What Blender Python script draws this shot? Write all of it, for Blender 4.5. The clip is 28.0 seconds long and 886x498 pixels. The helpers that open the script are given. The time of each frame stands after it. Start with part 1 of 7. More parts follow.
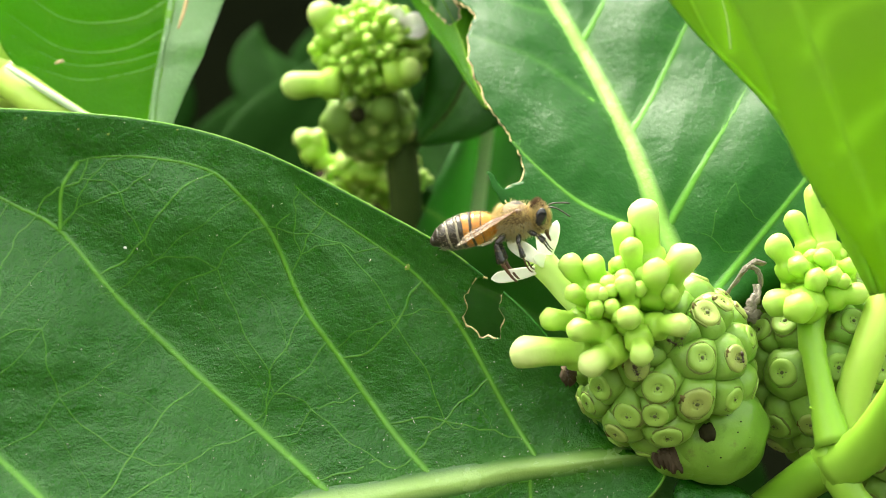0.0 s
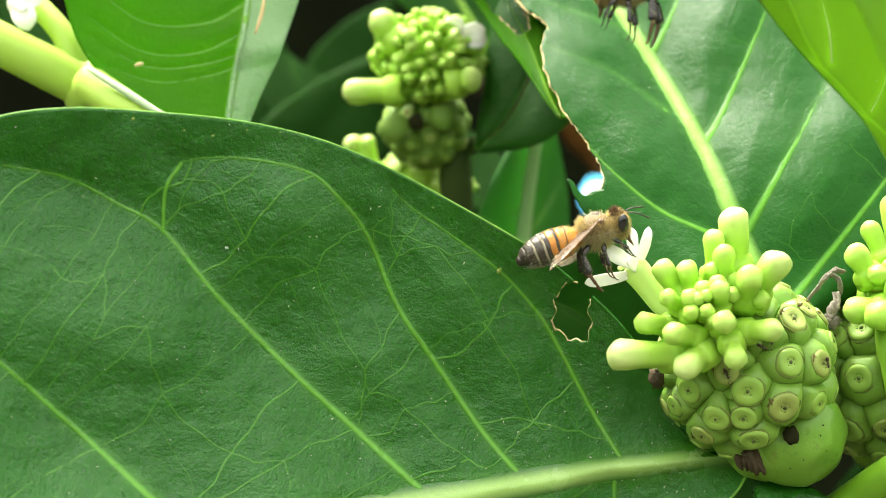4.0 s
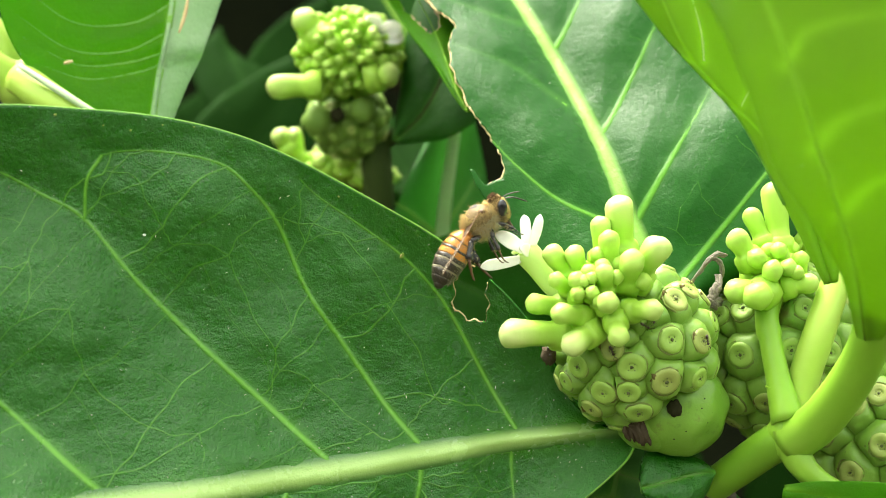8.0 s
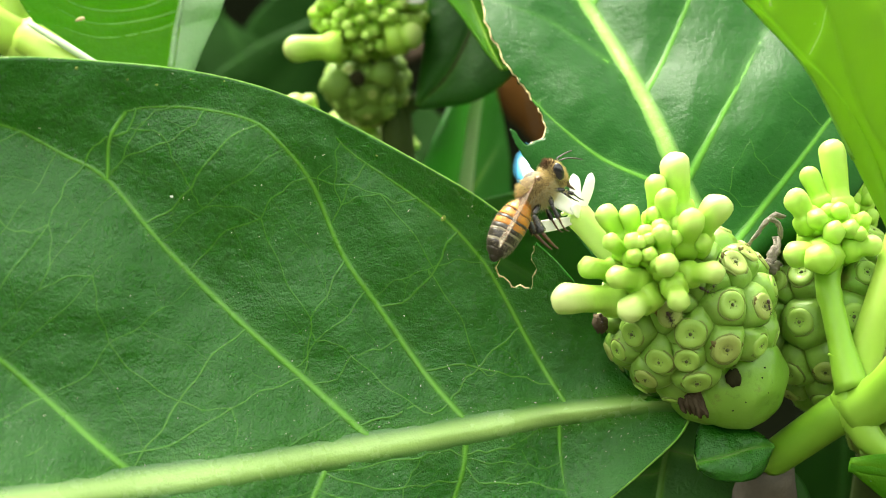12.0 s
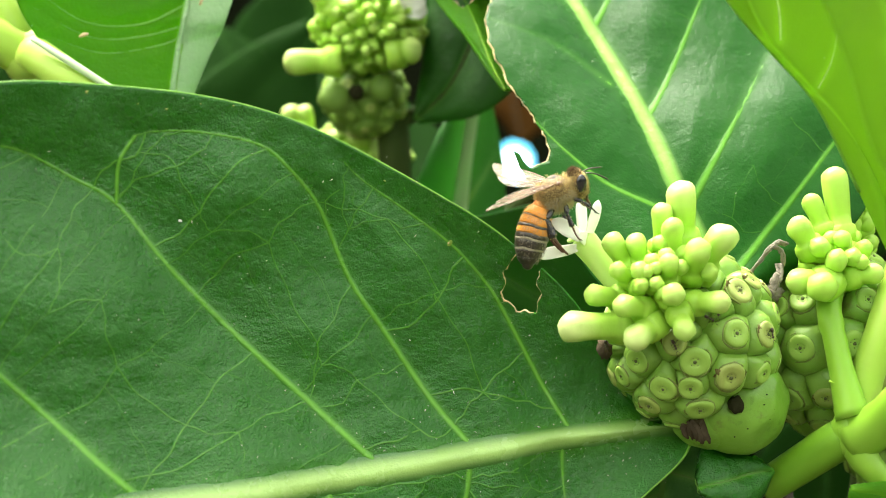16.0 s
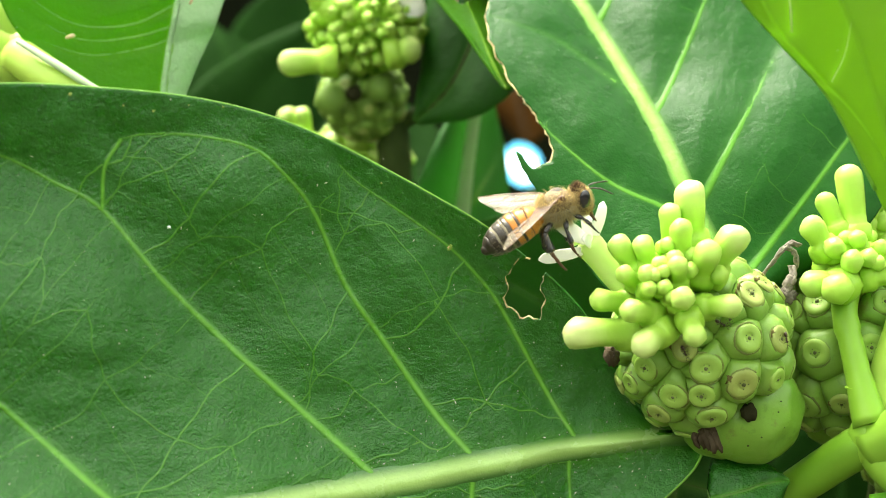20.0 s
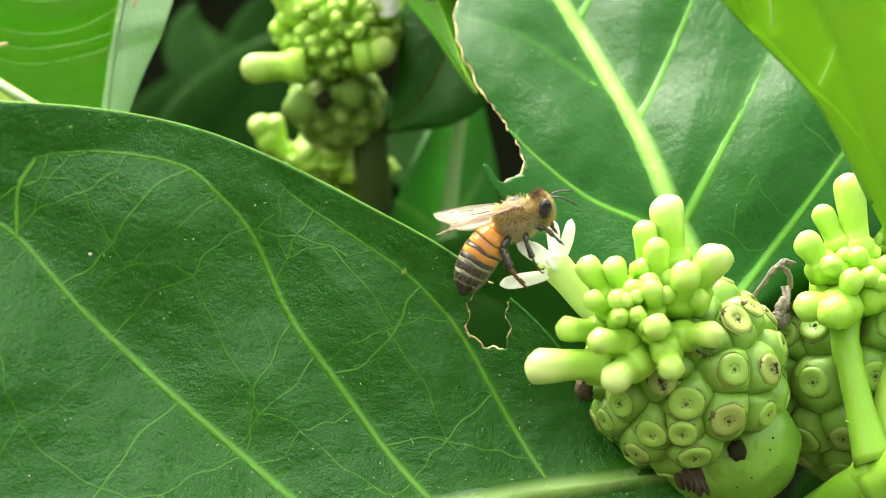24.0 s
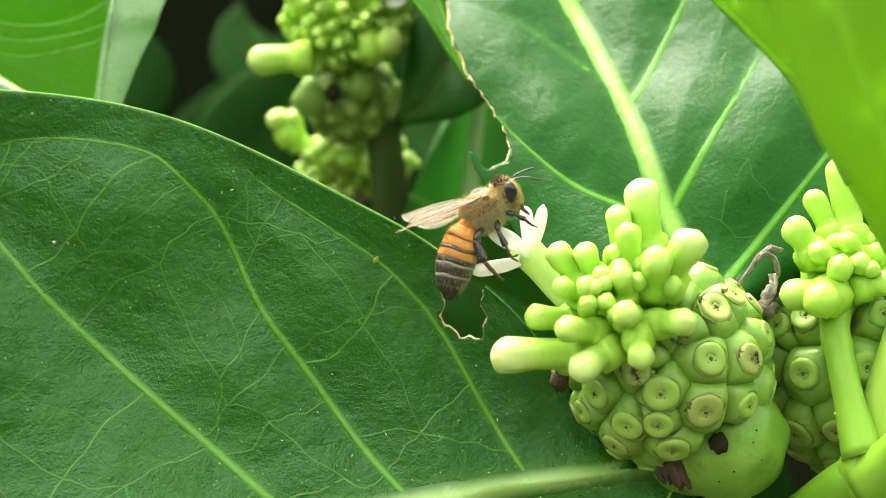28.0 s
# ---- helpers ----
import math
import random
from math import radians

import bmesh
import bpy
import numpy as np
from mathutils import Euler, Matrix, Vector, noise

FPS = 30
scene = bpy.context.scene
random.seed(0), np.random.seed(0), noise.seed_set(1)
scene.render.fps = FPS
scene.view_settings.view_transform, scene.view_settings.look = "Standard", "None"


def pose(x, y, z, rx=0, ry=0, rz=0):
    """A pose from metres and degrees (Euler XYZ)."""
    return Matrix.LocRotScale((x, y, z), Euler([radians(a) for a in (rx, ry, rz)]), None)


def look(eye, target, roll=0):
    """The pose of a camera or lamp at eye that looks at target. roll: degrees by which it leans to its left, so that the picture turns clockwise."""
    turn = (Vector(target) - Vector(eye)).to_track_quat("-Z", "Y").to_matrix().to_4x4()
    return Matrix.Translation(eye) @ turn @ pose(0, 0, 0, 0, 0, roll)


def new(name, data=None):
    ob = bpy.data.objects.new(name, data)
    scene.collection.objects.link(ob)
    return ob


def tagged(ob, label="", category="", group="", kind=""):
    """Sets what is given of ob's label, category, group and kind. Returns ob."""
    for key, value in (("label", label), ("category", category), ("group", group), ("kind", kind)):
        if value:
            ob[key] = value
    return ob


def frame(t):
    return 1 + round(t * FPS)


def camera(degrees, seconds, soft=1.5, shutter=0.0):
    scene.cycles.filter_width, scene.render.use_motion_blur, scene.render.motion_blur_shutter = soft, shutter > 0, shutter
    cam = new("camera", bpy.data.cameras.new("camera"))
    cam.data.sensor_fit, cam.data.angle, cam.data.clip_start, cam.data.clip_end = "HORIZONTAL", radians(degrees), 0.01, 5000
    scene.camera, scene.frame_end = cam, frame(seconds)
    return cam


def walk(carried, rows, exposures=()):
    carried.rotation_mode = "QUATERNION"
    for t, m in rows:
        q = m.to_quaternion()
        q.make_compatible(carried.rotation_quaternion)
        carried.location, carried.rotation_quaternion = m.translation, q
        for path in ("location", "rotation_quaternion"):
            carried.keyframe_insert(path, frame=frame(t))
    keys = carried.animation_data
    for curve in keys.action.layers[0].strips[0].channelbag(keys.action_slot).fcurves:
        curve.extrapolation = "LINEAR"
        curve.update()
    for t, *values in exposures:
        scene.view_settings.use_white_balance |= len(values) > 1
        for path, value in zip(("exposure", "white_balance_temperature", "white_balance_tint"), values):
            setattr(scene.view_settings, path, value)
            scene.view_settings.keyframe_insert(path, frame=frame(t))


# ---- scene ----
# ================= camera =================
cam = camera(25, 28.0, 0.9)
cam.data.dof.use_dof = True
cam.data.dof.aperture_fstop = 36.0
PATH = [
    (0, look((0.00833, -0.17360, 0.00096), (-0.00155, 0.01614, 0.00093), -0.56)),
    (0.5, look((0.00727, -0.17808, 0.00229), (-0.00222, 0.01168, 0.00185), -0.09)),
    (1, look((0.00959, -0.18019, 0.00481), (-0.00062, 0.00953, 0.00338), 0.05)),
    (1.5, look((0.01105, -0.17925, 0.00450), (0.00006, 0.01043, 0.00340), -0.08)),
    (2, look((0.00999, -0.17742, 0.00159), (-0.00034, 0.01230, 0.00237), -0.06)),
    (2.5, look((0.00674, -0.17765, 0.00208), (-0.00292, 0.01210, 0.00258), -0.07)),
    (3, look((0.00019, -0.17727, 0.00077), (-0.00663, 0.01261, 0.00201), -0.03)),
    (3.5, look((-0.00699, -0.17690, -0.00024), (-0.01066, 0.01306, 0.00130), 0.12)),
    (5.5, look((-0.00723, -0.18554, 0.00230), (-0.00753, 0.00446, 0.00170), 0.15)),
    (6, look((-0.00741, -0.18826, 0.00186), (-0.00687, 0.00174, 0.00179), -0.07)),
    (6.5, look((-0.00252, -0.19246, 0.00297), (-0.00311, -0.00247, 0.00190), -0.46)),
    (7, look((0.00087, -0.19306, -0.00000), (-0.00047, -0.00306, 0.00036), -0.18)),
    (7.5, look((0.00207, -0.19091, -0.00198), (0.00087, -0.00092, -0.00060), 0.14)),
    (8, look((0.00000, -0.19000, -0.00000), (0.00000, 0.00000, 0.00000), 0.00)),
    (8.5, look((-0.00024, -0.19234, 0.00064), (0.00029, -0.00234, -0.00008), -0.12)),
    (9, look((-0.00244, -0.18898, -0.00093), (-0.00241, 0.00102, -0.00128), -0.05)),
    (9.5, look((-0.00306, -0.18127, -0.00299), (-0.00268, 0.00873, -0.00255), -0.20)),
    (10, look((-0.00838, -0.17760, -0.00678), (-0.00525, 0.01236, -0.00439), 0.09)),
    (10.5, look((-0.01096, -0.17938, -0.00559), (-0.00637, 0.01056, -0.00394), 0.22)),
    (11, look((-0.00824, -0.18228, -0.00368), (-0.00455, 0.00769, -0.00333), 0.30)),
    (11.5, look((-0.00841, -0.18028, -0.00375), (-0.00450, 0.00968, -0.00332), 0.04)),
    (12, look((-0.00785, -0.17887, -0.00322), (-0.00380, 0.01108, -0.00342), -0.36)),
    (12.5, look((-0.01225, -0.17774, -0.00231), (-0.00610, 0.01216, -0.00292), -0.41)),
    (14.5, look((-0.01376, -0.17883, -0.00034), (-0.00555, 0.01098, -0.00231), 0.08)),
    (15, look((-0.01146, -0.17910, 0.00116), (-0.00345, 0.01071, -0.00138), 0.27)),
    (15.5, look((-0.01283, -0.17933, 0.00044), (-0.00482, 0.01048, -0.00191), 0.23)),
    (16, look((-0.01198, -0.17945, 0.00139), (-0.00420, 0.01037, -0.00129), 0.24)),
    (16.5, look((-0.01397, -0.18016, 0.00125), (-0.00584, 0.00965, -0.00143), 0.27)),
    (17, look((-0.01329, -0.17990, 0.00072), (-0.00531, 0.00992, -0.00145), 0.05)),
    (17.5, look((-0.01197, -0.17939, 0.00173), (-0.00474, 0.01045, -0.00115), 0.06)),
    (18, look((-0.01152, -0.17819, 0.00227), (-0.00443, 0.01165, -0.00072), -0.06)),
    (18.5, look((-0.01211, -0.17755, 0.00178), (-0.00469, 0.01229, -0.00086), -0.09)),
    (19, look((-0.01324, -0.17781, 0.00122), (-0.00526, 0.01201, -0.00088), 0.05)),
    (19.5, look((-0.01346, -0.17719, 0.00115), (-0.00536, 0.01262, -0.00104), 0.08)),
    (20, look((-0.01082, -0.17277, 0.00119), (-0.00398, 0.01710, -0.00093), -0.35)),
    (20.5, look((-0.00900, -0.17103, 0.00187), (-0.00312, 0.01887, -0.00032), -0.46)),
    (21, look((-0.00335, -0.17415, 0.00325), (0.00046, 0.01579, 0.00051), -0.42)),
    (21.5, look((-0.00073, -0.17500, 0.00274), (0.00050, 0.01499, 0.00057), -0.77)),
    (22, look((0.00092, -0.17351, 0.00318), (0.00024, 0.01647, 0.00069), -0.86)),
    (22.5, look((0.00034, -0.16891, 0.00261), (-0.00102, 0.02107, 0.00080), -0.89)),
    (24.5, look((-0.00134, -0.15531, 0.00393), (-0.00051, 0.03467, 0.00095), -1.11)),
    (25, look((-0.00045, -0.15515, 0.00444), (-0.00040, 0.03482, 0.00132), -0.96)),
    (25.5, look((0.00115, -0.15504, 0.00403), (-0.00007, 0.03494, 0.00144), -0.93)),
    (26, look((-0.00064, -0.15402, 0.00354), (-0.00207, 0.03596, 0.00122), -0.86)),
    (26.5, look((-0.00186, -0.15253, 0.00264), (-0.00286, 0.03746, 0.00070), -1.01)),
    (27, look((0.00123, -0.15193, 0.00257), (-0.00167, 0.03804, 0.00062), -1.11)),
    (27.5, look((0.00543, -0.15287, 0.00188), (0.00054, 0.03706, 0.00044), -1.22)),
    (28, look((0.01156, -0.15280, 0.00091), (-0.00106, 0.03678, -0.00010), -1.34)),
]
walk(cam, PATH)

# ================= light =================
world = bpy.data.worlds.new("overcast_sky")
scene.world = world
world.use_nodes = True
wn, wl = world.node_tree.nodes, world.node_tree.links
sky = wn.new("ShaderNodeTexSky")
sky.sky_type = "NISHITA"
sky.sun_disc = False
SUN_EL, SUN_AZ = radians(68), radians(310)
sky.sun_elevation, sky.sun_rotation = SUN_EL, SUN_AZ
sky.dust_density = 4.0
hsv = wn.new("ShaderNodeHueSaturation")
hsv.inputs["Saturation"].default_value = 0.24
wl.new(sky.outputs[0], hsv.inputs["Color"])
tint = wn.new("ShaderNodeMix")
tint.data_type, tint.blend_type = "RGBA", "MULTIPLY"
tint.inputs[0].default_value = 1.0
tint.inputs[7].default_value = (1.0, 0.985, 0.81, 1)
wl.new(hsv.outputs[0], tint.inputs[6])
wl.new(tint.outputs[2], wn["Background"].inputs[0])
wn["Background"].inputs[1].default_value = 0.15
sun = new("sun", bpy.data.lights.new("sun", "SUN"))
sun.data.energy, sun.data.angle, sun.data.color = 1.2, radians(35), (1.0, 0.95, 0.86)
sun_dir = Vector((math.sin(SUN_AZ) * math.cos(SUN_EL), math.cos(SUN_AZ) * math.cos(SUN_EL), math.sin(SUN_EL)))
sun.rotation_mode = "QUATERNION"
sun.rotation_quaternion = sun_dir.to_track_quat("Z", "Y")
scene.view_settings.exposure = 2.66

# ================= materials =================
MM = 0.001


class Net:
    """A node material with a few short-hands."""

    def __init__(self, name):
        self.m = bpy.data.materials.new(name)
        self.m.use_nodes = True
        self.n, self.l = self.m.node_tree.nodes, self.m.node_tree.links
        self.b = self.n["Principled BSDF"]
        self.out = self.n["Material Output"]
        self.tc = self.n.new("ShaderNodeTexCoord")

    def link(self, a, b):
        self.l.new(a, b)

    def noise(self, scale, detail=4, rough=0.55, coord="Object"):
        t = self.n.new("ShaderNodeTexNoise")
        t.inputs["Scale"].default_value, t.inputs["Detail"].default_value = scale, detail
        t.inputs["Roughness"].default_value = rough
        self.link(self.tc.outputs[coord], t.inputs["Vector"])
        return t.outputs["Fac"]

    def cells(self, scale, feature="DISTANCE_TO_EDGE"):
        t = self.n.new("ShaderNodeTexVoronoi")
        t.feature = feature
        t.inputs["Scale"].default_value = scale
        self.link(self.tc.outputs["Object"], t.inputs["Vector"])
        return t.outputs["Distance"]

    def ramp(self, fac, *stops):
        r = self.n.new("ShaderNodeValToRGB")
        while len(r.color_ramp.elements) < len(stops):
            r.color_ramp.elements.new(0.5)
        for e, (p, c) in zip(r.color_ramp.elements, stops):
            e.position, e.color = p, (*c, 1) if len(c) == 3 else c
        self.link(fac, r.inputs[0])
        return r.outputs[0]

    def mix(self, fac, a, b, mode="MIX"):
        x = self.n.new("ShaderNodeMix")
        x.data_type, x.blend_type = "RGBA", mode
        for sock, v in ((x.inputs[0], fac), (x.inputs[6], a), (x.inputs[7], b)):
            if isinstance(v, (int, float)):
                sock.default_value = v
            elif isinstance(v, tuple):
                sock.default_value = (*v, 1)
            else:
                self.link(v, sock)
        return x.outputs[2]

    def math(self, op, a, b):
        x = self.n.new("ShaderNodeMath")
        x.operation = op
        for sock, v in zip(x.inputs, (a, b)):
            if isinstance(v, (int, float)):
                sock.default_value = v
            else:
                self.link(v, sock)
        return x.outputs[0]

    def attr(self, name):
        a = self.n.new("ShaderNodeAttribute")
        a.attribute_name = name
        return a.outputs["Fac"]

    def set(self, color=None, rough=None, **kw):
        for key, v in (("Base Color", color), ("Roughness", rough), *kw.items()):
            if v is None:
                continue
            sock = self.b.inputs[key]
            if isinstance(v, (int, float)):
                sock.default_value = v
            elif isinstance(v, tuple):
                sock.default_value = (*v, 1)
            else:
                self.link(v, sock)
        return self

    def bump(self, height, strength=0.3, distance=0.0002):
        b = self.n.new("ShaderNodeBump")
        b.inputs["Strength"].default_value, b.inputs["Distance"].default_value = strength, distance
        self.link(height, b.inputs["Height"])
        self.link(b.outputs[0], self.b.inputs["Normal"])
        return b.outputs[0]

    def translucent(self, color, amount):
        t = self.n.new("ShaderNodeBsdfTranslucent")
        if isinstance(color, tuple):
            t.inputs[0].default_value = (*color, 1)
        else:
            self.link(color, t.inputs[0])
        mx = self.n.new("ShaderNodeMixShader")
        mx.inputs[0].default_value = amount
        self.link(self.b.outputs[0], mx.inputs[1])
        self.link(t.outputs[0], mx.inputs[2])
        self.link(mx.outputs[0], self.out.inputs[0])


def leaf_material(name, dark, light, vein, thin, see_through, rough=0.33, spec=0.5, relief=0.8, net=0.14, cell=150):
    """A leathery leaf: mottled green, a fine net of veins, pores, dust specks and a waxy, uneven gloss."""
    k = Net(name)
    flat = k.n.new("ShaderNodeVectorMath")
    flat.operation = "MULTIPLY"
    flat.inputs[1].default_value = (1.0, 0.15, 1.0)
    k.link(k.tc.outputs["Object"], flat.inputs[0])
    tone = k.mix(k.noise(55, 3), dark, light)
    grain = k.mix(0.4, tone, k.mix(k.noise(700, 4), dark, light))
    warp = k.n.new("ShaderNodeTexNoise")
    warp.inputs["Scale"].default_value, warp.inputs["Detail"].default_value = 260, 3
    k.link(flat.outputs[0], warp.inputs["Vector"])
    bent = k.n.new("ShaderNodeVectorMath")
    bent.operation = "MULTIPLY_ADD"
    bent.inputs[1].default_value = (0.004, 0.004, 0.004)
    k.link(warp.outputs["Color"], bent.inputs[0])
    k.link(flat.outputs[0], bent.inputs[2])
    lines = None
    for scale, width, share in ((cell, 0.016, net), (cell * 3.2, 0.04, net * 0.45)):
        vor = k.n.new("ShaderNodeTexVoronoi")
        vor.feature = "DISTANCE_TO_EDGE"
        vor.inputs["Scale"].default_value = scale
        k.link(bent.outputs[0], vor.inputs["Vector"])
        line = k.ramp(vor.outputs["Distance"], (0.0, (1, 1, 1)), (width, (0, 0, 0)))
        shown = k.math("MULTIPLY", k.math("MULTIPLY", line, share), k.ramp(k.noise(120, 2), (0.35, (0.2,) * 3), (0.6, (1, 1, 1))))
        grain = k.mix(shown, grain, vein)
        lines = line if lines is None else k.math("ADD", lines, k.math("MULTIPLY", line, 0.5))
    col = k.mix(k.attr("vein"), grain, vein)
    fleck = k.math("MULTIPLY", k.math("LESS_THAN", k.cells(620, "F1"), 0.05), k.math("GREATER_THAN", k.noise(130, 2), 0.54))
    col = k.mix(k.math("MULTIPLY", fleck, 0.6), col, (0.5, 0.52, 0.4))
    k.set(col, k.ramp(k.mix(0.4, k.noise(60, 3), k.noise(420, 4)), (0.36, (rough * 0.75,) * 3), (0.64, (rough * 1.4,) * 3)))
    k.b.inputs["Specular IOR Level"].default_value = spec
    h = k.math("ADD", k.math("MULTIPLY", k.noise(1700, 4, 0.6), 0.5), k.math("MULTIPLY", k.noise(5200, 3), 0.25))
    h = k.math("ADD", h, k.math("MULTIPLY", k.noise(420, 3), 0.45))
    h = k.math("SUBTRACT", h, k.math("MULTIPLY", lines, 0.025))
    k.bump(h, relief, 0.0005)
    k.translucent(k.mix(k.attr("vein"), thin, tuple(min(1, c * 1.5) for c in thin)), see_through)
    return k.m


def plain(name, a, b, scale=300, rough=0.45, spec=0.5, bump=0.2, sub=0.0, subcol=None):
    k = Net(name)
    c = k.mix(k.noise(scale, 4), a, b)
    c = k.mix(0.25, c, k.mix(k.noise(scale * 6, 3), a, b))
    k.set(c, rough)
    k.b.inputs["Specular IOR Level"].default_value = spec
    k.bump(k.noise(scale * 5, 4), bump, 0.0002)
    if sub:
        k.translucent(subcol or b, sub)
    return k.m


LEAF_DEEP = ((0.009, 0.1, 0.003), (0.02, 0.15, 0.006))
M_LEAF = leaf_material("leaf_deep_green", *LEAF_DEEP, (0.13, 0.4, 0.03), (0.06, 0.3, 0.006), 0.14, 0.25, 0.52, 0.85, 0.12, 330)
M_LEAF_VEIN = leaf_material("leaf_deep_green_vein", *LEAF_DEEP, (0.15, 0.42, 0.035), (0.06, 0.3, 0.006), 0.14, 0.25, 0.5, 0.35, 0.1, 330)
# Rib colour lightened here, darkened on the back leaf, to even their light.
M_LEAF_RIB = leaf_material("leaf_deep_green_rib", *LEAF_DEEP, (0.44, 0.68, 0.19), (0.1, 0.36, 0.02), 0.14, 0.25, 0.8, 0.3, 0.0, 330)
# Deep green leaf again, darkened and dulled: missing overhead shade put into its colours.
LEAF_DIMMED = ((0.006, 0.048, 0.005), (0.013, 0.08, 0.009))
M_LEAF_BACK = leaf_material("leaf_dimmed_green", *LEAF_DIMMED, (0.07, 0.22, 0.025), (0.05, 0.25, 0.01), 0.08, 0.28, 0.08, 0.3, 0.08, 200)
M_BACK_VEIN = leaf_material("leaf_dimmed_green_vein", *LEAF_DIMMED, (0.1, 0.28, 0.03), (0.05, 0.25, 0.01), 0.08, 0.28, 0.08, 0.2, 0.05, 200)
M_BACK_RIB = leaf_material("leaf_dimmed_green_rib", *LEAF_DIMMED, (0.2, 0.4, 0.07), (0.08, 0.28, 0.03), 0.1, 0.26, 0.15, 0.3, 0.0, 200)
M_LEAF_MID = leaf_material("leaf_mid_green", (0.035, 0.17, 0.025), (0.06, 0.24, 0.04), (0.2, 0.42, 0.12), (0.12, 0.42, 0.05), 0.42, 0.42, 0.2)
# Leaf green darkened and dulled in colour to read as deep shade.
M_LEAF_DEEP = leaf_material("leaf_painted_shade", (0.008, 0.04, 0.004), (0.016, 0.06, 0.007), (0.03, 0.1, 0.015), (0.03, 0.14, 0.008), 0.2, 0.6, 0.06)
M_VEIN_BACK = plain("leaf_side_vein_green", (0.055, 0.17, 0.014), (0.09, 0.23, 0.025), 200, 0.4, 0.4, 0.2, 0.1, (0.2, 0.5, 0.06))
M_LEAF_LIME = leaf_material("leaf_young_lime", (0.13, 0.29, 0.02), (0.22, 0.4, 0.035), (0.3, 0.5, 0.06), (0.35, 0.59, 0.018), 0.46, 0.45, 0.4, 0.3, 0.06)
# Brighter, yellower leaf green: backlight is put into its colours.
M_LEAF_LIT = leaf_material("leaf_backlight_toned", (0.045, 0.19, 0.005), (0.085, 0.27, 0.008), (0.3, 0.55, 0.04), (0.22, 0.56, 0.006), 0.5, 0.42, 0.14)
# Pale underside, lightened and blued further to draw the sky's sheen.
M_LEAF_SHEEN = leaf_material("leaf_pale_sky_sheen", (0.22, 0.4, 0.17), (0.34, 0.5, 0.28), (0.4, 0.58, 0.3), (0.3, 0.62, 0.14), 0.35, 0.32)
# Leaf green toned down in colour for leaves that stand in shade.
M_LEAF_DARK = leaf_material("leaf_shade_toned_green", (0.014, 0.085, 0.006), (0.028, 0.13, 0.01), (0.12, 0.3, 0.04), (0.06, 0.28, 0.01), 0.3, 0.42, 0.35)
def rib_material():
    """Pale rib that darkens to leaf green at its base, by the attribute 'along'."""
    k = Net("leaf_rib")
    c = k.mix(k.noise(120, 4), (0.29, 0.61, 0.06), (0.46, 0.73, 0.15))
    c = k.mix(k.attr("along"), (0.06, 0.2, 0.025), c)
    speck = k.math("MULTIPLY", k.math("LESS_THAN", k.cells(600, "F1"), 0.09), k.math("GREATER_THAN", k.noise(90, 3), 0.52))
    k.set(k.mix(k.math("MULTIPLY", speck, 0.5), c, (0.14, 0.12, 0.05)), 0.24)
    k.b.inputs["Specular IOR Level"].default_value = 0.85
    k.bump(k.noise(500, 4), 0.15, 0.0002)
    k.translucent((0.45, 0.75, 0.14), 0.15)
    return k.m


M_RIB = rib_material()
M_VEIN = plain("leaf_side_vein", (0.15, 0.39, 0.035), (0.21, 0.45, 0.06), 200, 0.4, 0.4, 0.2, 0.2, (0.3, 0.6, 0.1))
M_RIM = plain("bitten_brown_rim", (0.3, 0.19, 0.07), (0.7, 0.58, 0.32), 900, 0.85, 0.2)
def fruit_skin(name, low, high, worn):
    """Green fruit skin with paler bloom, corky brown patches and dark specks."""
    k = Net(name)
    c = k.mix(k.noise(220, 4), low, high)
    c = k.mix(k.ramp(k.noise(90, 3), (0.45, (0, 0, 0)), (0.7, (0.45,) * 3)), c, tuple(x * 1.35 for x in high))
    c = k.mix(k.ramp(k.noise(170, 6, 0.7), (worn, (0, 0, 0)), (worn + 0.1, (0.7,) * 3)), c, (0.13, 0.09, 0.035))
    c = k.mix(k.ramp(k.noise(520, 5, 0.7), (0.6, (0, 0, 0)), (0.72, (0.5,) * 3)), c, tuple(x * 0.45 for x in low))
    c = k.mix(k.math("MULTIPLY", k.math("LESS_THAN", k.cells(520, "F1"), 0.07), 0.6), c, (0.06, 0.05, 0.02))
    k.set(c, k.ramp(k.noise(300, 3), (0.3, (0.28,) * 3), (0.7, (0.5,) * 3)))
    k.b.inputs["Specular IOR Level"].default_value = 0.5
    k.bump(k.math("ADD", k.noise(600, 4), k.math("MULTIPLY", k.noise(2600, 3), 0.5)), 0.3, 0.0003)
    k.translucent((0.4, 0.7, 0.06), 0.07)
    return k.m


M_FRUIT = fruit_skin("green_fruit_skin", (0.14, 0.3, 0.03), (0.25, 0.42, 0.065), 0.58)
# Fruit skin again, darkened in colour for the shade under the fruit.
M_LOBE = fruit_skin("smooth_lobe_skin", (0.11, 0.26, 0.02), (0.19, 0.37, 0.04), 0.61)
# Olive fruit skin, darkened to carry the shade under the far flower head.
M_FRUIT_SHADED = plain("fruit_skin_olive", (0.08, 0.15, 0.02), (0.21, 0.36, 0.055), 160, 0.6, 0.3, 0.3)
M_SCAR = plain("fruit_scar_disc", (0.22, 0.4, 0.05), (0.34, 0.5, 0.1), 400, 0.42, 0.4, 0.15)
M_SCAR_RING = plain("fruit_scar_ring", (0.22, 0.36, 0.05), (0.1, 0.07, 0.03), 190, 0.7)
M_SCAR_DARK = plain("fruit_scar_centre", (0.05, 0.06, 0.02), (0.14, 0.17, 0.05), 900, 0.7)
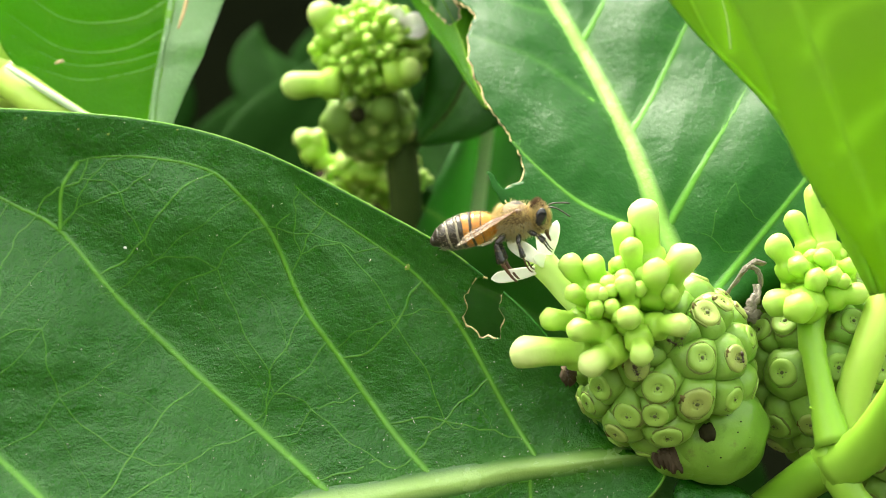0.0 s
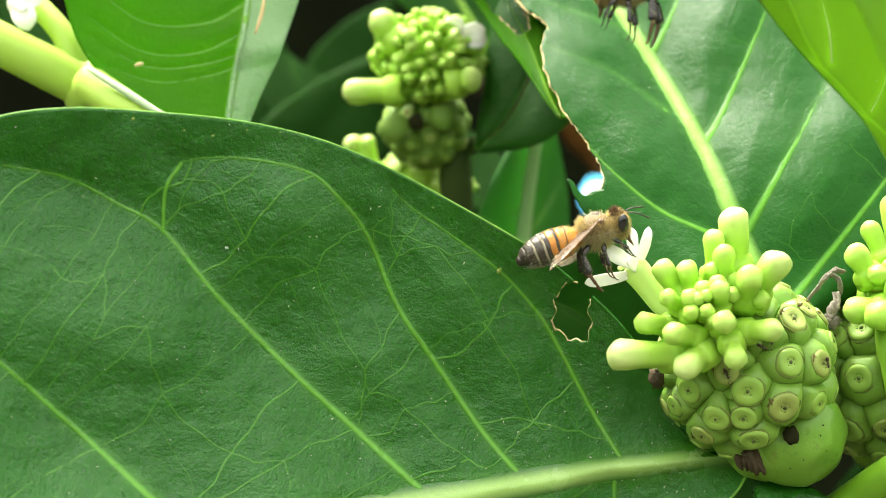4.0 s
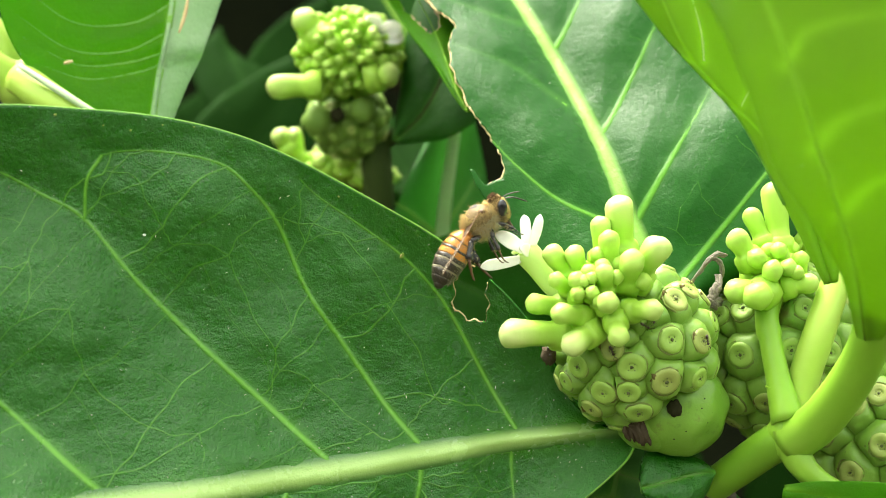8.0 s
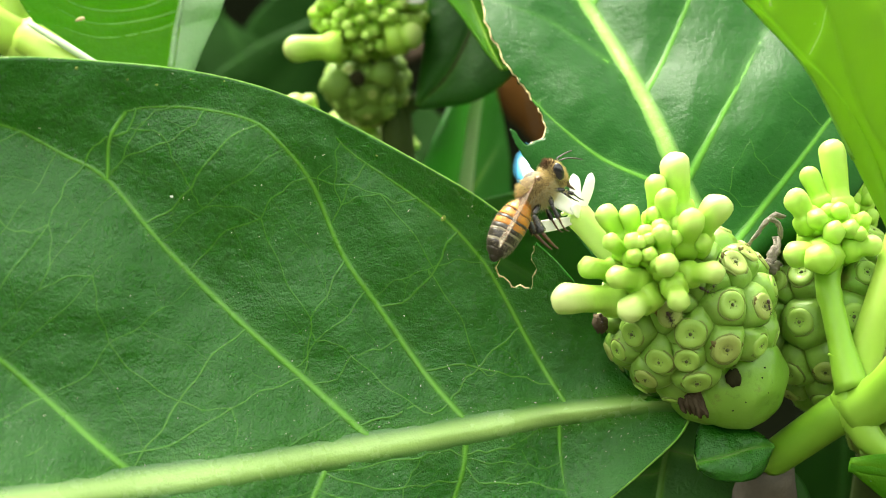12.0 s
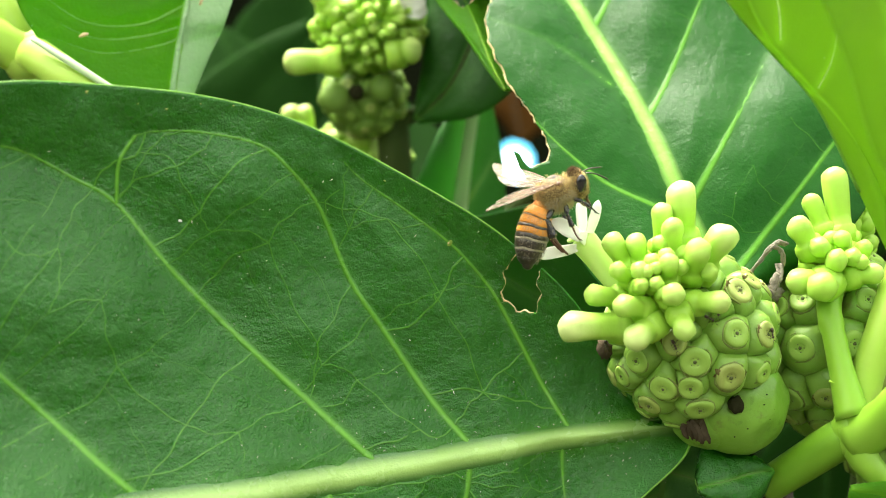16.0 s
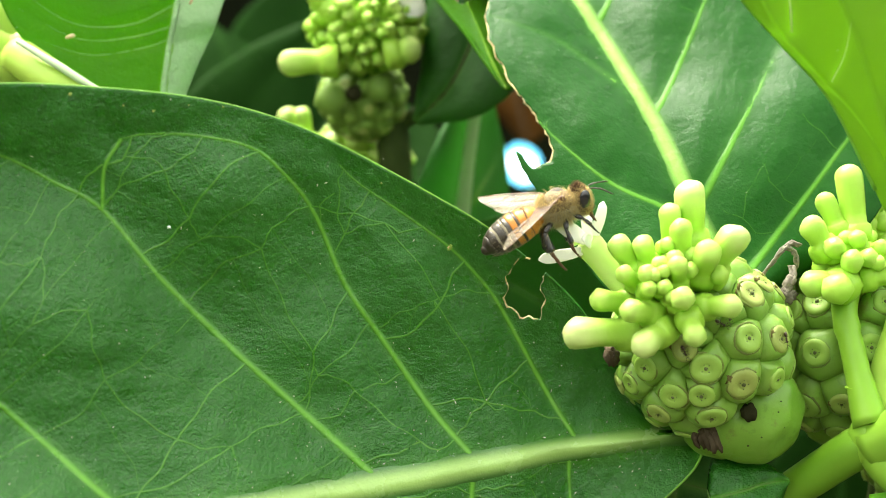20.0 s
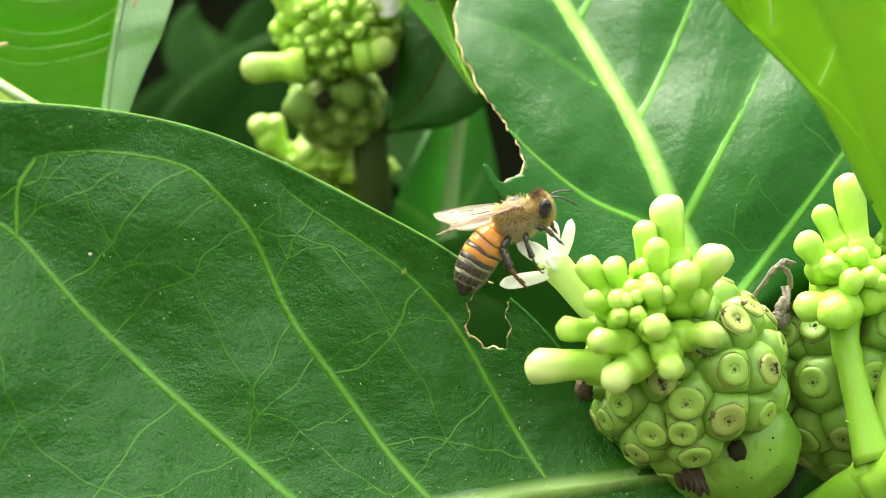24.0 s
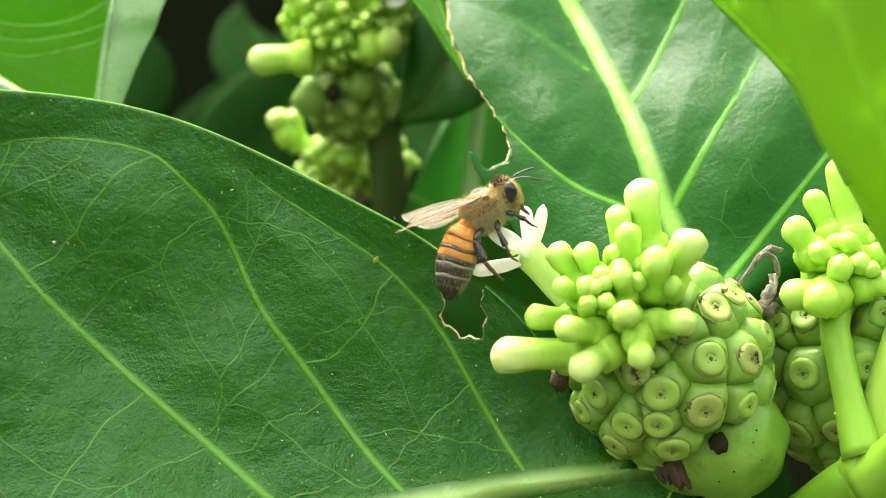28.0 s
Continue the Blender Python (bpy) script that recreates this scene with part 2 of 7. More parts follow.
M_PETAL = plain("white_petal", (0.88, 0.88, 0.82), (0.92, 0.92, 0.9), 500, 0.5, 0.3, 0.1, 0.3, (0.92, 0.93, 0.85))
M_TUBE = plain("flower_tube", (0.58, 0.73, 0.25), (0.7, 0.8, 0.38), 200, 0.4, 0.4, 0.08, 0.3, (0.7, 0.9, 0.3))
M_STEM = plain("green_stem", (0.17, 0.4, 0.02), (0.33, 0.56, 0.06), 60, 0.38, 0.4, 0.22, 0.15, (0.4, 0.7, 0.08))
M_STEM_PALE = plain("pale_young_stem", (0.36, 0.58, 0.06), (0.52, 0.7, 0.14), 120, 0.4, 0.4, 0.2, 0.2, (0.6, 0.8, 0.15))
# Whitish colour for the highlight drawn along a stem's upper edge.
M_STALK_HIGHLIGHT = plain("stalk_edge_highlight", (0.42, 0.58, 0.3), (0.62, 0.74, 0.5), 200, 0.4, 0.4, 0.2)
M_STEM_OLD = plain("older_green_stem", (0.11, 0.28, 0.012), (0.2, 0.4, 0.025), 110, 0.42, 0.4, 0.3, 0.05, (0.3, 0.5, 0.05))
# Brown-green stem, darkened so that the depth's shade lies in its colour.
M_STEM_DARK = plain("stem_painted_shade", (0.02, 0.04, 0.008), (0.06, 0.09, 0.02), 150, 0.6, 0.15)
M_WOOD = plain("grey_brown_wood", (0.05, 0.045, 0.035), (0.16, 0.14, 0.11), 260, 0.85, 0.2, 0.7)
M_BARK = plain("dry_brown_bract", (0.025, 0.017, 0.01), (0.13, 0.1, 0.065), 900, 0.95, 0.08, 0.8)
M_NEAR_BLACK = plain("dark_hollow", (0.012, 0.012, 0.006), (0.045, 0.045, 0.02), 900, 0.95, 0.05)


# ================= modelling helpers =================
def thing(name, base, label, category, group=""):
    ob = new(name)
    ob.location = Vector(base) * MM
    return tagged(ob, label, category, group)


def root_of(ob):
    while ob.parent:
        ob = ob.parent
    return ob


def mesh_part(name, verts, faces, mat, parent, label="", smooth=True, local=False):
    """One mesh part; verts in millimetres, in the world's axes, or in the thing's own if local."""
    base = Vector((0, 0, 0)) if local or parent is None else root_of(parent).location
    v = np.asarray(verts, dtype=float) * MM - np.array(base)
    me = bpy.data.meshes.new(name)
    me.from_pydata(v.tolist(), [], faces)
    me.polygons.foreach_set("use_smooth", [smooth] * len(me.polygons))
    me.materials.append(mat)
    ob = new(name, me)
    if parent is not None:
        ob.parent = parent
    if label:
        tagged(ob, label)
    return ob


def catmull(points, n):
    """n points evenly in parameter through the control points."""
    p = np.array(points, dtype=float)
    p = np.vstack([2 * p[0] - p[1], p, 2 * p[-1] - p[-2]])
    u = np.linspace(0, len(p) - 3, n)
    i = np.minimum(u.astype(int), len(p) - 4)
    t = (u - i)[:, None]
    a, b, c, d = p[i], p[i + 1], p[i + 2], p[i + 3]
    return 0.5 * (2 * b + (c - a) * t + (2 * a - 5 * b + 4 * c - d) * t ** 2 + (3 * b - a - 3 * c + d) * t ** 3)


def tube_mesh(points, radii, sides=10, squash=None):
    """A tube along points with a radius at each, with rounded ends."""
    p = np.array(points, dtype=float)
    r = np.array(radii, dtype=float)
    tan = np.gradient(p, axis=0)
    tan /= np.linalg.norm(tan, axis=1)[:, None] + 1e-12
    ref = np.array([0.0, 1.0, 0.0]) if abs(tan[0][1]) < 0.9 else np.array([1.0, 0.0, 0.0])
    verts, faces = [], []
    ang = np.linspace(0, 2 * math.pi, sides, endpoint=False)
    for i in range(len(p)):
        u = ref - tan[i] * (ref @ tan[i])
        u /= np.linalg.norm(u) + 1e-12
        w = np.cross(tan[i], u)
        ref = u
        k = squash if squash else 1.0
        for a in ang:
            verts.append(p[i] + r[i] * (k * math.cos(a) * u + math.sin(a) * w))
    n = len(p)
    for i in range(n - 1):
        for j in range(sides):
            a, b = i * sides + j, i * sides + (j + 1) % sides
            faces.append((a, b, b + sides, a + sides))
    faces.append(tuple(range(sides))[::-1])
    faces.append(tuple(range((n - 1) * sides, n * sides)))
    return verts, faces


def profile_mesh(base, tip, prof, sides=14, bend=(0, 0, 0), cross=None):
    """A solid of revolution from base to tip; prof: (fraction along, radius) pairs. cross: number of lobes and their depth."""
    a, b = np.array(base, float), np.array(tip, float)
    prof = np.array(prof)
    n = len(prof)
    pts = [a + (b - a) * f + np.array(bend) * 4 * f * (1 - f) for f in prof[:, 0]]
    v, f = tube_mesh(pts, prof[:, 1], sides)
    if cross:
        lobes, depth = cross
        v = [pts[i // sides] + (np.array(q) - pts[i // sides]) * (1 + depth * math.cos(lobes * 2 * math.pi * (i % sides) / sides)) for i, q in enumerate(v)]
    return v, f


def lathe(base, tip, prof, sides=20):
    """A straight turned solid, whose profile may also run backwards."""
    a, b = np.array(base, float), np.array(tip, float)
    o = (b - a) / np.linalg.norm(b - a)
    u = np.cross(o, np.array([0.31, 0.17, 0.93]))
    u /= np.linalg.norm(u)
    w = np.cross(o, u)
    ang = np.linspace(0, 2 * math.pi, sides, endpoint=False)
    v = [a + (b - a) * h + r * (math.cos(t) * u + math.sin(t) * w) for h, r in prof for t in ang]
    f = [(i * sides + j, i * sides + (j + 1) % sides, (i + 1) * sides + (j + 1) % sides, (i + 1) * sides + j) for i in range(len(prof) - 1) for j in range(sides)]
    f.append(tuple(range((len(prof) - 1) * sides, len(prof) * sides)))
    return v, f


def ball_mesh(center, radii, rows=14, cols=20, turn=None, rough=0.0, seed=0.0):
    v, f = [], []
    c = np.array(center, float)
    m = np.array(turn) if turn is not None else np.eye(3)
    for i in range(rows + 1):
        th = math.pi * i / rows
        for j in range(cols):
            ph = 2 * math.pi * j / cols
            d = np.array([math.sin(th) * math.cos(ph), math.sin(th) * math.sin(ph), math.cos(th)])
            k = 1 + rough * noise.noise(Vector(d * 2.2) + Vector((seed, seed, 0)))
            v.append(c + m @ (d * np.array(radii) * k))
    for i in range(rows):
        for j in range(cols):
            a, b = i * cols + j, i * cols + (j + 1) % cols
            f.append((a, a + cols, b + cols, b))
    return v, f


def inside(poly, x, z):
    poly = np.asarray(poly)
    res = np.zeros(len(x), bool)
    j = len(poly) - 1
    for i in range(len(poly)):
        xi, zi, xj, zj = *poly[i], *poly[j]
        cond = ((zi > z) != (zj > z)) & (x < (xj - xi) * (z - zi) / (zj - zi + 1e-12) + xi)
        res ^= cond
        j = i
    return res


def seg_dist(px_, pz_, line):
    """Distance in the x-z plane to a polyline, and the fraction along it."""
    best, frac = np.full(len(px_), 1e9), np.zeros(len(px_))
    n = len(line) - 1
    for i in range(n):
        a, b = np.array(line[i]), np.array(line[i + 1])
        d = b - a
        t = np.clip(((px_ - a[0]) * d[0] + (pz_ - a[1]) * d[1]) / (d @ d + 1e-12), 0, 1)
        e = np.hypot(px_ - a[0] - t * d[0], pz_ - a[1] - t * d[1])
        m = e < best
        best[m], frac[m] = e[m], ((i + t) / n)[m]
    return best, frac


def jagged(poly, step=0.35, amount=0.18, seed=1, closed=True):
    rnd = random.Random(seed)
    out = []
    pts = list(poly) + ([poly[0]] if closed else [])
    for a, b in zip(pts, pts[1:]):
        a, b = np.array(a), np.array(b)
        n = max(1, int(np.linalg.norm(b - a) / step))
        for i in range(n):
            p = a + (b - a) * i / n
            out.append(p + (np.array([rnd.uniform(-1, 1), rnd.uniform(-1, 1)]) * amount if i else 0))
    if not closed:
        out.append(np.array(pts[-1]))
    return np.array(out)


EYE = np.array((-4.0, -178.0, 1.0))


class Leaf:
    """A leaf blade from stations (midrib, one edge, other edge) from base to tip, with veins, bites and a raised midrib."""

    def __init__(self, root, stations, mat, nx=160, nv=100, sag=0.0, veins=(), fine=(), bites=(), thick=0.35, ripple=0.3, seed=0.0, vein_r=0.35, rib_r=(1.0, 0.4), name="blade", rib_mat=None, vein_mat=None, front=-1, offset=0.0, wrinkle=0.12, cuts=(), quilt=(0.3, 3.2), trough=0.0, soft=None, pillow=(0.0, 4.0), lean=None, rim=1.0):
        self.root, self.front, self.rim = root, front, rim
        mid = catmull([s[0] for s in stations], nx)
        up = catmull([s[1] for s in stations], nx)
        lo = catmull([s[2] for s in stations], nx)
        v = np.linspace(-1, 1, nv)
        e = np.where(v[None, :, None] >= 0, up[:, None, :], lo[:, None, :])
        a = np.abs(v)[None, :, None]
        g = mid[:, None, :] * (1 - a) + e * a
        g[:, :, 1] += sag * (v ** 2 - np.abs(v))[None, :] * 4
        g = g.reshape(-1, 3)
        x, z = g[:, 0], g[:, 2]
        # gentle waves of the blade
        for i in range(len(g)):
            g[i, 1] += ripple * noise.noise(Vector((x[i] * 0.09 + seed, z[i] * 0.09, seed)))
            g[i, 1] += wrinkle * ripple * noise.noise(Vector((x[i] * 0.42 + seed, z[i] * 0.42, seed + 7)))
        g[:, 1] += offset
        if lean:
            before = g[:, 1] - EYE[1]
            g[:, 1] += lean(x, z)
            grow = (g[:, 1] - EYE[1]) / before
            g[:, 0] = EYE[0] + (x - EYE[0]) * grow
            g[:, 2] = EYE[2] + (z - EYE[2]) * grow
            x, z = g[:, 0], g[:, 2]
        vein = np.zeros(len(g))
        nearest = np.full(len(g), 1e9)
        for line, width in veins:
            line = catmull([(p[0], 0, p[2]) for p in line], 24)[:, [0, 2]]
            d, f = seg_dist(x, z, line)
            nearest = np.minimum(nearest, d + 2.0 * f)
            w = width * (1.15 - 0.75 * f)
            if width >= 0.3:
                vein = np.maximum(vein, np.exp(-(d / w) ** 2) * (0.7 - 0.4 * f) * (0.42 if soft else 1.0))
            g[:, 1] += -front * quilt[0] * np.exp(-(d / (quilt[1] * width)) ** 2) * (1 - 0.6 * f)
        for line, width in () if soft else fine:
            d, f = seg_dist(x, z, line)
            vein = np.maximum(vein, np.exp(-(d / width) ** 2) * 0.14)
        dm, fm = seg_dist(x, z, mid[:, [0, 2]][:: max(1, nx // 40)])
        g[:, 1] += -front * trough * np.exp(-(dm / (3.0 if trough > 0 else 5.0)) ** 2)
        g[:, 1] += front * pillow[0] * (1 - np.exp(-((nearest if trough < 0 else np.minimum(nearest, dm)) / pillow[1]) ** 2))
        vein = np.maximum(vein, (0.4 if soft else 0.75) * np.exp(-(dm / (max(abs(rib_r[0]), abs(rib_r[1])) * 1.05)) ** 2))
        faces = []
        for i in range(nx - 1):
            for j in range(nv - 1):
                q = i * nv + j
                faces.append((q, q + 1, q + nv + 1, q + nv))
        faces = np.array(faces)
        self.rims = []
        for poly in list(bites) + list(cuts):
            cx, cz = x[faces].mean(1), z[faces].mean(1)
            gone = inside(poly, cx, cz)
            touched = np.unique(faces[gone])
            faces = faces[~gone]
            left = np.intersect1d(touched, np.unique(faces))
            ring = np.vstack([poly, poly[:1]])
            for q in left:
                best = None
                for s0, s1 in zip(ring, ring[1:]):
                    dd = s1 - s0
                    t = min(1, max(0, ((x[q] - s0[0]) * dd[0] + (z[q] - s0[1]) * dd[1]) / (dd @ dd + 1e-12)))
                    c = s0 + t * dd
                    k = (c[0] - x[q]) ** 2 + (c[1] - z[q]) ** 2
                    if best is None or k < best[0]:
                        best = (k, c)
                g[q, 0], g[q, 2] = best[1]
        used, inv = np.unique(faces, return_inverse=True)
        faces = inv.reshape(faces.shape)
        self.g = g
        self.order = np.argsort(g[:, 0])
        self.sorted_x = g[self.order, 0]
        self.blade = mesh_part(name, g[used], faces.tolist(), mat, root)
        at = self.blade.data.attributes.new("vein", "FLOAT", "POINT")
        at.data.foreach_set("value", vein[used])
        s = self.blade.modifiers.new("thickness", "SOLIDIFY")
        s.thickness, s.offset = thick * MM, 0
        # midrib and side veins as raised ribs
        n = 60
        line = catmull([s[0] for s in stations], n)
        if soft:
            self.soft_veins(line, rib_r, veins, fine, bites, vein_r, thick, *soft)
            self.rims_of(bites, used)
            return
        rr = np.maximum(0.04, np.linspace(rib_r[0], rib_r[1], n))
        vv, ff = tube_mesh([self.on(p[0], p[2], front * 0.1) for p in line], rr, 12, 0.5)
        rib = mesh_part("midrib", vv, ff, rib_mat or M_RIB, root, "pale raised midrib")
        fade = np.repeat(np.clip((np.linspace(0, 1, n) - 0.07) / 0.15, 0, 1), 12)
        rib.data.attributes.new("along", "FLOAT", "POINT").data.foreach_set("value", fade)
        for line, width in veins:
            pts = catmull([(p[0], 0, p[2]) for p in line], 30)
            rr = np.linspace(vein_r, vein_r * 0.18, 30) * (width / 0.7)
            keep = [i for i in range(30) if not any(inside(b, np.array([pts[i][0]]), np.array([pts[i][2]]))[0] for b in bites)]
            if len(keep) < 4 or vein_r <= 0:
                continue
            runs, run = [], [keep[0]]
            for i in keep[1:]:
                if i == run[-1] + 1:
                    run.append(i)
                else:
                    runs.append(run)
                    run = [i]
            runs.append(run)
            for run in runs:
                if len(run) < 3:
                    continue
                vv, ff = tube_mesh([self.on(pts[i][0], pts[i][2], front * (thick * 0.5 - 0.01)) for i in run], rr[run], 8, 0.4)
                mesh_part("vein", vv, ff, vein_mat or M_VEIN, root)
        if fine:
            av, af = [], []
            for line, width in fine:
                if any(inside(b, line[:, 0], line[:, 1]).any() for b in bites) or min(((self.g[:, 0] - line[-1][0]) ** 2 + (self.g[:, 2] - line[-1][1]) ** 2)) > 0.3:
                    continue
                line = catmull([(p[0], 0, p[1]) for p in line], max(8, 2 * len(line)))
                vv, ff = tube_mesh([self.on(p[0], p[2], front * thick * 0.5) for p in line], np.linspace(width * 0.55, width * 0.25, len(line)), 5, 0.5)
                af += [tuple(k + len(av) for k in q) for q in ff]
                av += list(vv)
            mesh_part("vein_network", av, af, vein_mat or M_VEIN, root)
        self.rims_of(bites, used)

    def soft_veins(self, mid, rib_r, veins, fine, bites, vein_r, thick, rib_mat, vein_mat):
        """Midrib, side veins and the fine network as low ridges that melt into the blade."""
        n = len(mid)
        lift = thick * 0.5 - 0.02
        rad = np.maximum(0.05, np.linspace(rib_r[0], rib_r[1], n))
        fade = np.clip((np.linspace(0, 1, n) - 0.05) / 0.16, 0, 1)
        self.ridge_part("midrib", [self.ridge(mid[:, [0, 2]], rad * 1.35, rad * 0.36, lift, 0.3 + 0.7 * fade, 13)], rib_mat, "pale raised midrib")

        def free(p):
            return not any(inside(b, np.array([p[0]]), np.array([p[1]]))[0] for b in bites)
        for line, width in veins:
            pts = catmull([(p[0], 0, p[2]) for p in line], 40)[:, [0, 2]]
            keep = [i for i in range(40) if free(pts[i])]
            cut = next((i for i in range(len(keep) - 1) if keep[i + 1] != keep[i] + 1), len(keep) - 1) + 1
            run = keep[:cut]
            if len(run) < 4:
                continue
            rr = np.linspace(1.0, 0.3, 40)[run] * vein_r * (width / 0.7) * 1.6
            self.ridge_part("vein", [self.ridge(pts[run], rr, rr * 0.32, lift, np.linspace(0.95, 0.5, 40)[run])], vein_mat)
        pieces = []
        for line, width in fine:
            line = np.asarray(line)
            if any(inside(b, line[:, 0], line[:, 1]).any() for b in bites):
                continue
            if max(self.gap(*line[0]), self.gap(*line[-1]), self.gap(*line[len(line) // 2])) > 0.3:
                continue
            k = len(line)
            pieces.append(self.ridge(line, [width] * k, [width * 0.25] * k, lift + 0.04, [min(0.9, width * 4.4)] * k, 5))
        if pieces:
            self.ridge_part("vein_network", pieces, vein_mat)

    def rims_of(self, bites, used):
        """The dry brown edge round each bite."""
        front = self.front
        root = self.root
        for poly in bites:
            ring = np.vstack([poly, poly[:1]])
            ok = [np.min((self.g[used, 0] - p[0]) ** 2 + (self.g[used, 2] - p[1]) ** 2) < 0.16 for p in ring]
            run = []
            for p, o in list(zip(ring, ok)) + [(None, False)]:
                if o:
                    run.append(self.on(p[0], p[1], front * 0.05))
                else:
                    if len(run) > 3:
                        rnd = random.Random(len(run))
                        av, af, piece = [], [], []
                        for q in run:
                            piece.append(q + np.array([rnd.uniform(-0.06, 0.06), rnd.uniform(-0.08, 0.03), rnd.uniform(-0.06, 0.06)]))
                            if len(piece) > 2 and rnd.random() < 0.3:
                                vv, ff = tube_mesh(piece, [self.rim * rnd.choice((0.06, 0.08, 0.1, 0.12)) for _ in piece], 6)
                                af += [tuple(k + len(av) for k in w) for w in ff]
                                av += list(vv)
                                piece = [piece[-1]] if rnd.random() < 0.88 else []
                        mesh_part("bitten_edge", av, af, M_RIM, root, "dry brown bitten edge")
                    run = []

    def on(self, x, z, lift=0.0):
        """The point of the blade at x and z."""
        a, b = np.searchsorted(self.sorted_x, (x - 0.3, x + 0.3))
        near = self.order[a:b] if b - a > 40 else self.order
        d = (self.g[near, 0] - x) ** 2 + (self.g[near, 2] - z) ** 2
        i = np.argpartition(d, 4)[:4]
        w = 1 / (d[i] + 0.01)
        return np.array([x, (self.g[near[i], 1] * w).sum() / w.sum() + lift, z])

    def gap(self, x, z):
        """How far, squared, the blade is from x and z."""
        a, b = np.searchsorted(self.sorted_x, (x - 0.6, x + 0.6))
        near = self.order[a:b]
        return 9.0 if b <= a else np.min((self.g[near, 0] - x) ** 2 + (self.g[near, 2] - z) ** 2)

    def ridge(self, line, half, height, lift, strength, across=9):
        """A low rounded ridge that lies along a line on the blade, with the strength of its colour at each vertex."""
        line = np.asarray(line)
        tan = np.gradient(line, axis=0)
        tan /= np.linalg.norm(tan, axis=1)[:, None] + 1e-12
        v, f, core = [], [], []
        for p, t, h, up, k in zip(line, tan, half, height, strength):
            for u in np.linspace(-1, 1, across):
                x, z = p[0] - t[1] * u * h, p[1] + t[0] * u * h
                body = (1 - u * u) ** 1.3
                v.append(self.on(x, z, self.front * (lift + up * body)))
                core.append(k * (1 - u * u) ** 1.9)
        for i in range(len(line) - 1):
            for j in range(across - 1):
                q = i * across + j
                f.append((q, q + 1, q + across + 1, q + across))
        return v, f, core

    def ridge_part(self, name, pieces, mat, label=""):
        v, f, core = [], [], []
        for a, b, c in pieces:
            f += [tuple(k + len(v) for k in q) for q in b]
            v += a
            core += c
        ob = mesh_part(name, v, f, mat, self.root, label)
        ob.data.attributes.new("vein", "FLOAT", "POINT").data.foreach_set("value", core)
        return ob


def ladder(veins, seed, step=4.4, width=0.1):
    """Fine cross veins between neighbouring side veins, joined into an irregular mesh."""
    rnd = random.Random(seed)
    out = []
    curves = [catmull([(p[0], 0, p[2]) for p in v], 60)[:, [0, 2]] for v in veins]

    def wander(a, b, amount, wide):
        n = max(5, int(np.linalg.norm(b - a) / 0.55))
        s = np.linspace(0, 1, n)
        side = np.array([-(b - a)[1], (b - a)[0]])
        side /= np.linalg.norm(side) + 1e-9
        off = amount * np.sin(math.pi * s) * rnd.uniform(-1, 1) + 0.22 * amount * np.sin(s * rnd.uniform(7, 13) + rnd.uniform(0, 6)) * np.sin(math.pi * s)
        line = a + (b - a) * s[:, None] + side * off[:, None]
        out.append((line, wide))
        return line

    for a, b in zip(curves, curves[1:]):
        length = np.linalg.norm(np.diff(a, axis=0), axis=1).sum()
        n = max(3, int(length / step))
        rungs = []
        for i in range(n):
            u = (i + rnd.uniform(0.25, 0.75)) / n
            p = a[min(59, int(u * 59))]
            q = b[min(59, max(0, int(np.argmin(((b - p) ** 2).sum(1))) + rnd.randrange(-4, 8)))]
            if not 1.5 < np.linalg.norm(q - p) < 22:
                continue
            m = p + (q - p) * rnd.uniform(0.38, 0.62) + np.array([rnd.uniform(-1, 1), rnd.uniform(-1, 1)])
            w = width * rnd.uniform(0.75, 1.25)
            first, second = wander(p, m, 0.9, w), wander(m, q, 0.9, w)
            rungs.append((first, second, m))
        for (f0, s0, m0), (f1, s1, m1) in zip(rungs, rungs[1:]):
            wander(m0, m1, 0.7, width * 0.9)
            for u, v in ((f0, f1), (s0, s1)):
                if rnd.random() < 0.55:
                    p, q = u[int(rnd.uniform(0.3, 0.7) * len(u))], v[int(rnd.uniform(0.3, 0.7) * len(v))]
                    c = (p + q) / 2 + np.array([rnd.uniform(-0.6, 0.6), rnd.uniform(-0.6, 0.6)])
                    wander(p, c, 0.4, width * 0.6)
                    wander(c, q, 0.4, width * 0.6)
                    if rnd.random() < 0.7:
                        wander(c, (m0 + m1) / 2 + np.array([rnd.uniform(-0.5, 0.5), rnd.uniform(-0.5, 0.5)]), 0.4, width * 0.5)
    return out


def xz(*pts):
    return [(p[0], p[2]) for p in pts]


# ================= setting =================
def ground():
    n = 40
    v = [(x * 6000.0 * abs(x) , y * 6000.0 * abs(y), -620 + 12 * noise.noise(Vector((x * 9, y * 9, 0)))) for x in np.linspace(-1, 1, n) for y in np.linspace(-1, 1, n)]
    v = [(a * 60, b * 60, c) for a, b, c in v]
    f = [(i * n + j, (i + 1) * n + j, (i + 1) * n + j + 1, i * n + j + 1) for i in range(n - 1) for j in range(n - 1)]
    ob = mesh_part("ground", v, f, plain("shaded_soil", (0.03, 0.028, 0.015), (0.06, 0.055, 0.03), 8, 0.95), None)
    tagged(ob, "dark shaded soil under the shrub", "ground", kind="structure")


